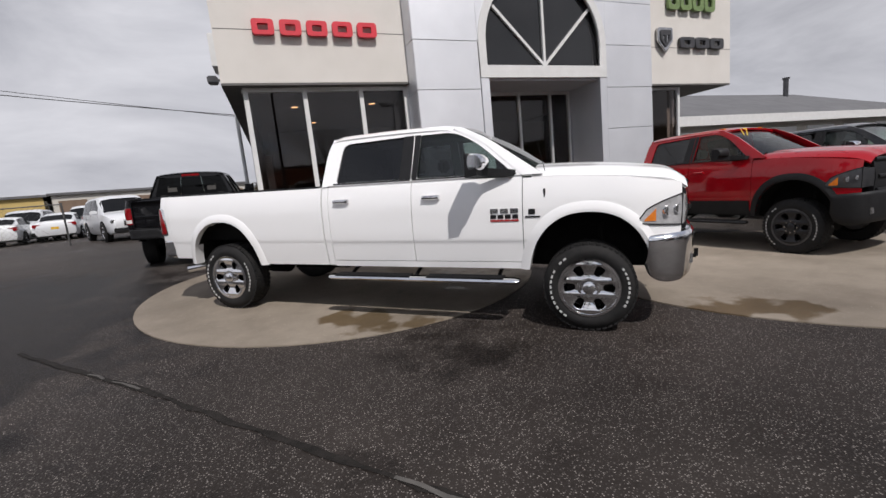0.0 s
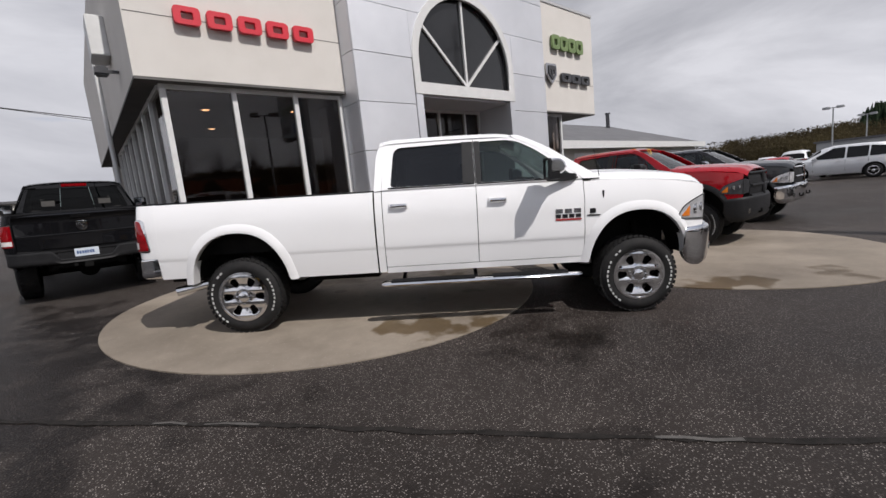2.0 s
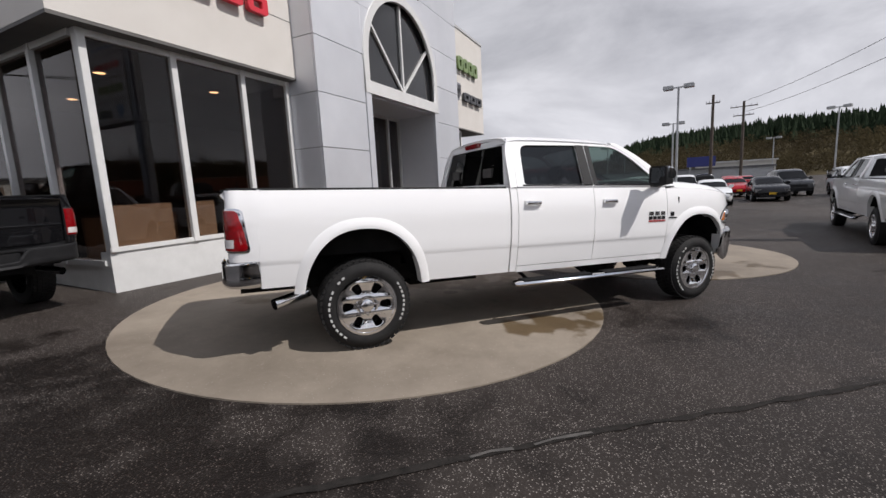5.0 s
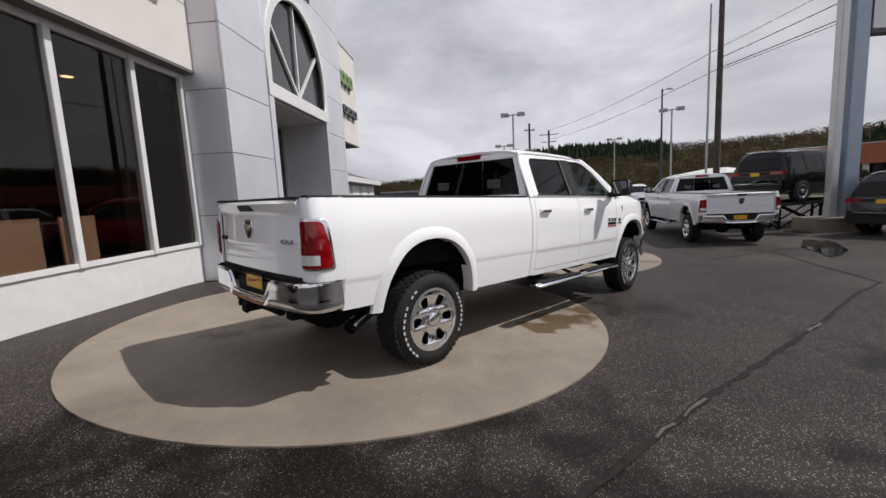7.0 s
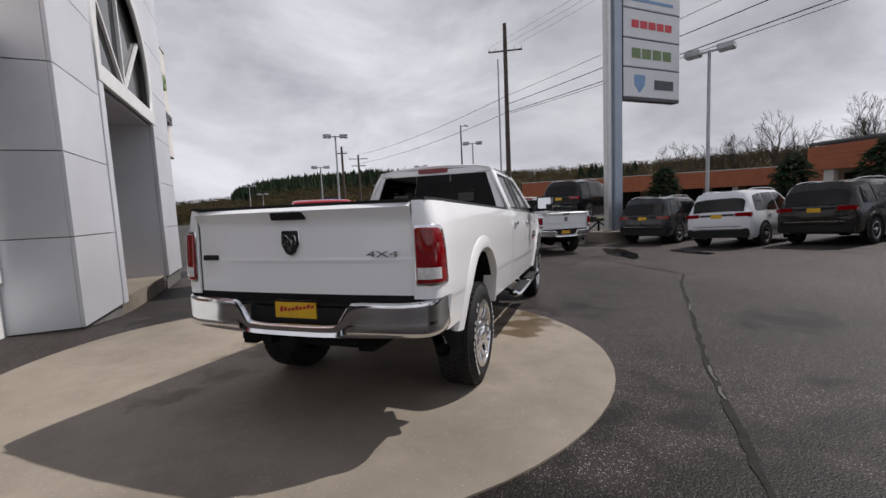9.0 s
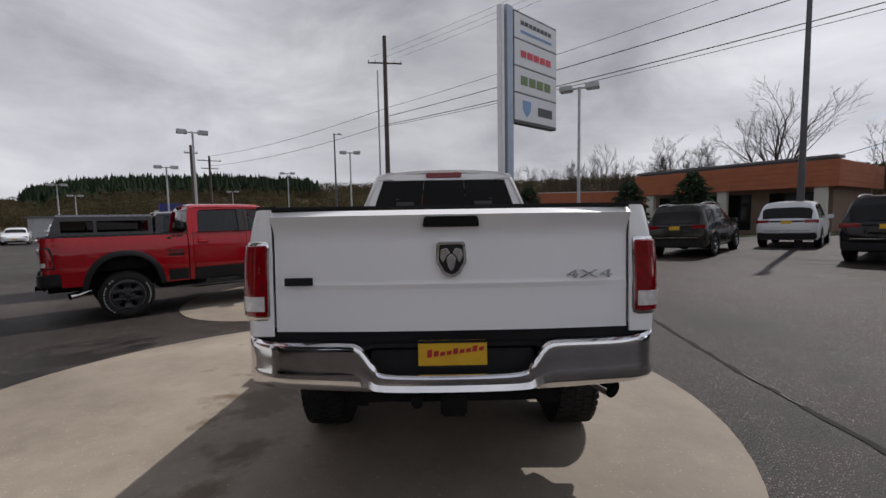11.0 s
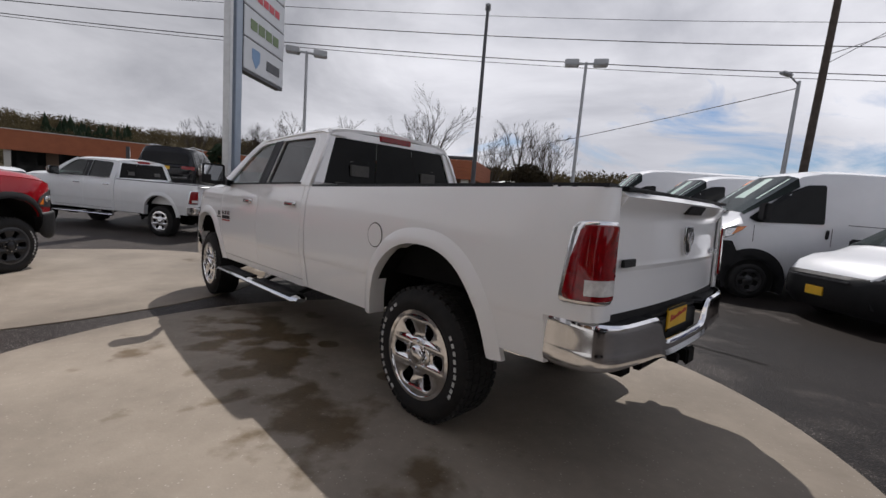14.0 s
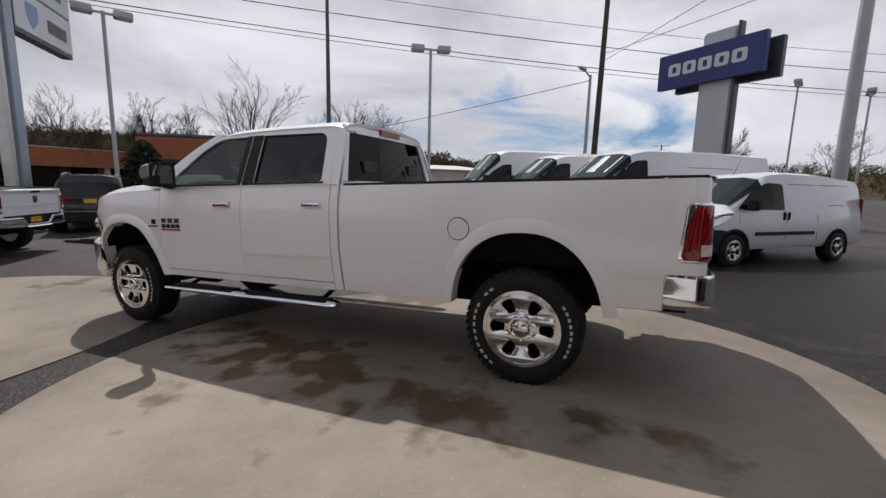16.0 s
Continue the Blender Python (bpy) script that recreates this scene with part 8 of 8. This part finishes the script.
tagged(part("mesh", bm, M_FENCE, fn), kind="stuff")


# ---- trees ----
def bare_tree(x, y, h, seed, label="bare deciduous tree with a rounded crown of fine twigs"):
    rnd = random.Random(seed)
    z = ground_z(x, y)
    t = thing("tree", Matrix.Translation((x, y, z - 0.05)), label, "tree", "bare trees")
    trunk, twigs = fresh(), fresh()

    def limb(p, d, length, r, depth):
        n = 5 if depth < 2 else 3 if depth < 4 else 2
        for i in range(n):
            sway = Vector((rnd.uniform(-1, 1), rnd.uniform(-1, 1), rnd.uniform(-0.15, 0.55)))
            d = (d + sway * (0.10 if depth < 2 else 0.20)).normalized()
            e = p + d * (length / n)
            r2 = max(0.009, r * (1 - 0.70 / n))
            tube(trunk if depth < 2 else twigs, p, e, r, r2, 7 if depth < 2 else 3, caps=False)
            p, r = e, r2
            if depth == 4 or (i == 0 and depth < 3):
                continue
            for _ in range(2 if depth in (1, 3) else 1 + (rnd.random() < 0.5)):
                a = rnd.uniform(0, 6.283)
                side_ = d.cross(Vector((math.cos(a), math.sin(a), 0.3))).normalized()
                nd = (d + side_ * rnd.uniform(0.45, 0.95) + Vector((0, 0, 0.18))).normalized()
                limb(p, nd, length * rnd.uniform(0.40, 0.62) * (1.12 - 0.5 * i / n), max(0.016, r * rnd.uniform(0.48, 0.66)), depth + 1)

    base = h * rnd.uniform(0.13, 0.20)
    tube(trunk, (0, 0, 0), (0, 0, base), h * 0.019, h * 0.016, 9, caps=False)
    count = rnd.randrange(5, 8)
    for q in range(count):
        a = 6.283 * q / count + rnd.uniform(-0.3, 0.3)
        tilt = rnd.uniform(0.12, 0.62) if q else 0.05
        limb(Vector((0, 0, base * rnd.uniform(0.85, 1.0))), Vector((math.cos(a) * tilt, math.sin(a) * tilt, 1)).normalized(), h * rnd.uniform(0.52, 0.70) * (1 - 0.25 * tilt), h * 0.0105, 1)
    part("trunk", trunk, M_BARK, t, smooth=True)
    tagged(part("crown", twigs, M_TWIG, t), kind="stuff")
    return t


for i, (x, y, h) in enumerate(((8.3, -49.5, 15.2), (-4.9, -52.6, 12.4), (-8.6, -53.5, 11.6), (19.2, -49.4, 9.6), (15.4, -50.5, 9.4), (21.2, -52.0, 9.6), (28.2, -50.3, 9.6), (31.4, -48.2, 9.2), (36.2, -48.3, 9.0), (-1.0, -56.0, 10.5), (27.2, -54.6, 8.0), (-32.0, -46.0, 6.5), (-27, -48, 6.2), (-48, -30, 8.0), (-56, -22, 8.0), (44.0, -52.0, 9.5))):
    bare_tree(x, y, h * 1.03, 100 + i)


def conifer(x, y, h, r, seed, label="dark green conifer with dense drooping boughs"):
    rnd = random.Random(seed)
    z = ground_z(x, y)
    t = thing("tree", Matrix.Translation((x, y, z)), label, "tree", "conifers by the mall")
    bm = fresh()
    tube(bm, (0, 0, 0), (0, 0, h * 0.95), r * 0.07, 0.02, 8)
    part("trunk", bm, M_BARK, t)
    bm = fresh()
    for i in range(900):
        k = rnd.random() ** 0.8
        zz = h * (0.06 + 0.94 * k)
        rr = r * (1 - k) ** 0.6 * rnd.uniform(0.35, 1.10) * (0.86 + 0.14 * math.sin(3 * rnd.random() + 9 * k))
        a = rnd.uniform(0, 6.283)
        c = Vector((rr * math.cos(a), rr * math.sin(a), zz))
        s_ = h * 0.05 * rnd.uniform(0.6, 1.4)
        d = Vector((math.cos(a), math.sin(a), rnd.uniform(-0.6, 0.1))).normalized()
        w = d.cross(Vector((0, 0, 1))).normalized()
        v = [bm.verts.new(c + d * s_ * 1.4), bm.verts.new(c - d * s_ * 0.5 + w * s_ * 0.6), bm.verts.new(c - d * s_ * 0.5 - w * s_ * 0.6), bm.verts.new(c + Vector((0, 0, s_ * 0.5)))]
        for f in ((0, 1, 3), (0, 3, 2), (1, 2, 3), (0, 2, 1)):
            bm.faces.new([v[j] for j in f])
    tagged(part("crown", bm, M_CONIFER, t), kind="stuff")
    return t


for i, (x, y, h, r) in enumerate(((21.5, -23.0, 4.3, 2.1), (11.5, -21.5, 4.0, 2.0), (7.6, -22.0, 4.3, 2.0))):
    conifer(x, y, h, r, 40 + i)

# a broad clipped evergreen clump before the long white building
ec = thing("bush", Matrix.Translation((-4.6, -36.0, ground_z(-4.6, -36.0))), "broad dark brown-green evergreen clump by the street", "bush")
rnd = random.Random(77)
bm = fresh()
for i in range(2600):
    k, a = rnd.random(), rnd.uniform(0, 6.283)
    rr = 2.35 * (1 - 0.75 * k ** 5) * (0.72 + 0.28 * math.sqrt(rnd.random())) * (1 + 0.07 * math.sin(3 * a + 1) + 0.05 * math.sin(7 * a))
    c = Vector((rr * math.cos(a), rr * math.sin(a), 5.1 * (k if k < 0.97 else rnd.uniform(0.9, 1.03))))
    tri_ = [c + Vector((rnd.gauss(0, 0.13), rnd.gauss(0, 0.13), rnd.gauss(0, 0.17))) for _ in range(3)]
    bm.faces.new([bm.verts.new(q) for q in tri_])
tagged(part("crown", bm, M_HEDGE, ec), kind="stuff")
bm = fresh()
tube(bm, (0, 0, 0), (0, 0, 4.6), 1.7, 1.3, 14)
part("inner_boughs", bm, M_HEDGE, ec)

# grass verge along the street
bm = fresh()
sheet(bm, lambda x, y: (x, y, ground_z(x, y) + 0.03), lin(-60, 90, 40), (-25.2, -23.4))
tagged(part("verge", bm, M_GRASS), "narrow grass verge along the street", "grass", kind="structure")

# ---- hills ----
HILL = [(-180, 12), (-150, 15), (-117, 17), (-96, 17), (-84, 23), (-66, 25), (-38, 23), (-20, 22), (-12, 24), (-4, 23), (2, 18), (5, 11), (10, 8), (20, 8), (40, 8), (80, 9), (110, 12), (140, 12), (180, 12)]


def hill_h(b):
    for (a, ha), (c, hc) in zip(HILL, HILL[1:]):
        if a <= b <= c:
            return ha + (hc - ha) * (b - a) / (c - a)
    return 10


def hill_point(b, r):
    k = max(0.0, min(1.0, (r - 150) / 130))
    k = k * k * (3 - 2 * k)
    n = noise.noise(Vector((math.cos(radians(b)) * 4, math.sin(radians(b)) * 4, r * 0.01))) * 2.5
    return Vector((r * math.cos(radians(b)), r * math.sin(radians(b)), -0.4 + (hill_h(b) + n) * k * 0.85))


bm = fresh()
sheet(bm, lambda b, r: tuple(hill_point(b, r)), lin(-180, 180, 181), (140, 160, 180, 200, 220, 240, 260, 280, 330, 420))
tagged(part("hills", bm, M_HILL, smooth=True), "low wooded hills round the valley", "hills", kind="structure")
rnd = random.Random(21)
vc, fc, vb, fb_ = [], [], [], []


def fir(p, h, w):
    for z0, z1, k in ((0.05, 0.50, 1.0), (0.28, 0.75, 0.78), (0.52, 1.0, 0.52)):
        o = len(vc)
        for q in range(6):
            a = q * 1.047 + rnd.uniform(-0.4, 0.4)
            rr = w * k * rnd.uniform(0.6, 1.3)
            vc.append((p.x + rr * math.cos(a), p.y + rr * math.sin(a), p.z + h * z0 + rnd.uniform(-0.6, 0.6)))
        vc.append((p.x + rnd.uniform(-0.3, 0.3), p.y + rnd.uniform(-0.3, 0.3), p.z + h * z1))
        fc.extend((o + q, o + (q + 1) % 6, o + 6) for q in range(6))


def brush(p, h, w, n):
    for q in range(n):
        c = Vector((rnd.gauss(0, w * 0.45), rnd.gauss(0, w * 0.45), h * rnd.uniform(0.0, 1.0)))
        o = len(vb)
        for _ in range(3):
            vb.append(tuple(p + c + Vector((rnd.uniform(-0.45, 0.45), rnd.uniform(-0.45, 0.45), rnd.uniform(-0.6, 0.6)))))
        fb_.append((o, o + 1, o + 2))


# bare brown wood all over the slopes, firs along the eastern crest and scattered elsewhere
for i in range(9500):
    b, r = rnd.uniform(-180, 150), rnd.uniform(160, 300)
    if i > 5000:
        b = rnd.uniform(-100, 16)
    dense = noise.noise(Vector((b * 0.11, r * 0.02, 3.0)))
    p = hill_point(b, r)
    if (-24 < b < 5 and r > 232 and dense > -0.25) or (r > 215 and dense > 0.46):
        fir(p, rnd.uniform(4.5, 9.5), rnd.uniform(1.4, 2.6))
    else:
        brush(p, rnd.uniform(2.5, 6.0), rnd.uniform(1.6, 3.6), 48)
for i in range(2200):
    b, r = rnd.uniform(-23, 5), rnd.uniform(240, 292)
    fir(hill_point(b, r), rnd.uniform(3.5, 10.0) * rnd.uniform(0.8, 1.1), rnd.uniform(1.3, 2.6))
# a nearer line of brush and thin trees behind the street's buildings
for i in range(420):
    b, r = rnd.uniform(-150, -40), rnd.uniform(85, 130)
    x, y = r * math.cos(radians(b)), r * math.sin(radians(b))
    brush(Vector((x, y, -0.3)), rnd.uniform(1.5, 5.0), rnd.uniform(1.2, 3.0), 55)
for i in range(760):
    b, r = rnd.uniform(-124, -66), rnd.uniform(92, 120)
    top = 9.4 - 0.16 * max(0.0, abs(b + 97) - 11) + 1.5 * noise.noise(Vector((b * 0.3, 1.7, 0.0)))
    brush(Vector((r * math.cos(radians(b)), r * math.sin(radians(b)), -0.3)), top * rnd.uniform(0.7, 1.08), rnd.uniform(1.6, 3.2), 110)
for nm, vs, fs, mat, lab in (("far_conifers", vc, fc, M_CONIFER, "dark conifer wood on the hills"), ("far_brush", vb, fb_, M_BUSH, "bare brown spring brush on the hills")):
    me = bpy.data.meshes.new(nm)
    me.from_pydata(vs, [], fs)
    me.materials.append(mat)
    tagged(new(nm, me), lab, "woodland", kind="stuff")

# wall box, lamp and pipe on the side of the showroom
wb = thing("wall_box", Matrix.Translation((XL, 13.6, 5.1)), "white metal box on the side wall", "box")
part("case", boxes((-0.34, -0.004, -0.35, 0.45, 0, 0.85), bevel=0.02), M_TRIMWHITE, wb)
wp = thing("downpipe", Matrix.Translation((XL, 16.4, 0.35)), "white downpipe on the side wall", "pipe")
bm = fresh()
tube(bm, (-0.12, 0, 0), (-0.12, 0, 6.5), 0.06, seg=10)
part("pipe", bm, M_TRIMWHITE, wp)
fl = thing("wall_lamp", Matrix.Translation((XL, 12.4, 4.45)), "small dark flood lamp on the side wall", "light")
part("bracket", boxes((-0.20, -0.004, -0.03, 0.03, 0.05, 0.10)), M_SIGNGREY, fl)
part("lamp_head", boxes((-0.42, -0.18, -0.14, 0.14, -0.02, 0.16), bevel=0.03), M_SIGNGREY, fl)

# goods inside the entrance
for k, (x, y, z, w_, d_, h_) in enumerate(((7.95, 12.0, 0.28, 0.55, 0.4, 0.42), (7.95, 12.02, 0.70, 0.50, 0.4, 0.40), (7.92, 12.0, 1.10, 0.45, 0.36, 0.34), (7.75, 12.0, 1.44, 0.16, 0.2, 0.32), (8.0, 12.0, 1.44, 0.16, 0.2, 0.26), (8.75, 12.1, 0.28, 0.4, 0.4, 1.25))):
    cb = thing("cardboard_box", Matrix.Translation((x, y, z)), "brown cardboard box stacked inside the entrance", "box", "boxes inside the entrance")
    part("case", boxes((-w_ / 2, w_ / 2, -d_ / 2, d_ / 2, 0, h_), bevel=0.006), M_CARDBOARD, cb)
    part("tape", boxes((-w_ / 2 - 0.002, w_ / 2 + 0.002, -d_ / 2 - 0.002, -d_ / 2 + 0.06, h_ * 0.45, h_ * 0.55)), M_TAN, cb)
ct = thing("reception_counter", Matrix.Translation((1.6, 13.6, 0.28)), "tan wooden reception counter in the showroom", "counter")
part("front_panel", boxes((-0.9, 0.9, -0.05, 0.05, 0, 1.0), bevel=0.01), M_TAN, ct)
part("top", boxes((-1.0, 1.0, -0.1, 0.6, 1.0, 1.05), bevel=0.01), M_ROOMGLOOM, ct)
cn = thing("traffic_cone", Matrix.Translation((31.5, 0.7, ground_z(31.5, 0.7))), "orange plastic cone beside a lamp base", "cone")
bm = fresh()
tube(bm, (0, 0, 0.04), (0, 0, 0.75), 0.18, 0.03, 14)
part("cone", bm, M_ORANGECONE, cn, smooth=True)
part("foot", boxes((-0.2, 0.2, -0.2, 0.2, 0, 0.04)), M_ORANGECONE, cn)


# ---- seams, stains and puddles ----
seam([(-2.6, 5.6), (-1.7, 4.6), (-1.08, 3.92), (0.55, 1.96), (1.9, 0.4), (2.6, -0.6)], 0.06, M_TAR, "dark tar seam across the asphalt", 3)
seam([(-1.75, 4.66), (-1.05, 3.88)], 0.03, M_DRYLINE, "pale worn filler in the asphalt seam", 4, lift=0.010, gaps=0.12)
seam([(0.45, 2.07), (0.75, 1.72)], 0.03, M_DRYLINE, "pale worn filler in the asphalt seam", 5, lift=0.010, gaps=0.2)
seam([(5.4, 0.4), (6.6, -2.2), (7.2, -4.5)], 0.05, M_TAR, "dark tar seam across the asphalt", 7)
seam([(2.6, -0.6), (4.5, -1.0), (6.4, -1.6)], 0.05, M_TAR, "dark tar seam across the asphalt", 8)
blob(6.7, -3.0, 1.8, 0.36, -35, M_WATER, "shallow puddle-dark streak on the asphalt", 20, name="puddle")
# water-dark patch painted where the asphalt has a shadow-like streak
blob(5.0, -4.1, 0.9, 0.2, -20, M_WATER, "shallow puddle-dark streak on the asphalt", 22, name="puddle")
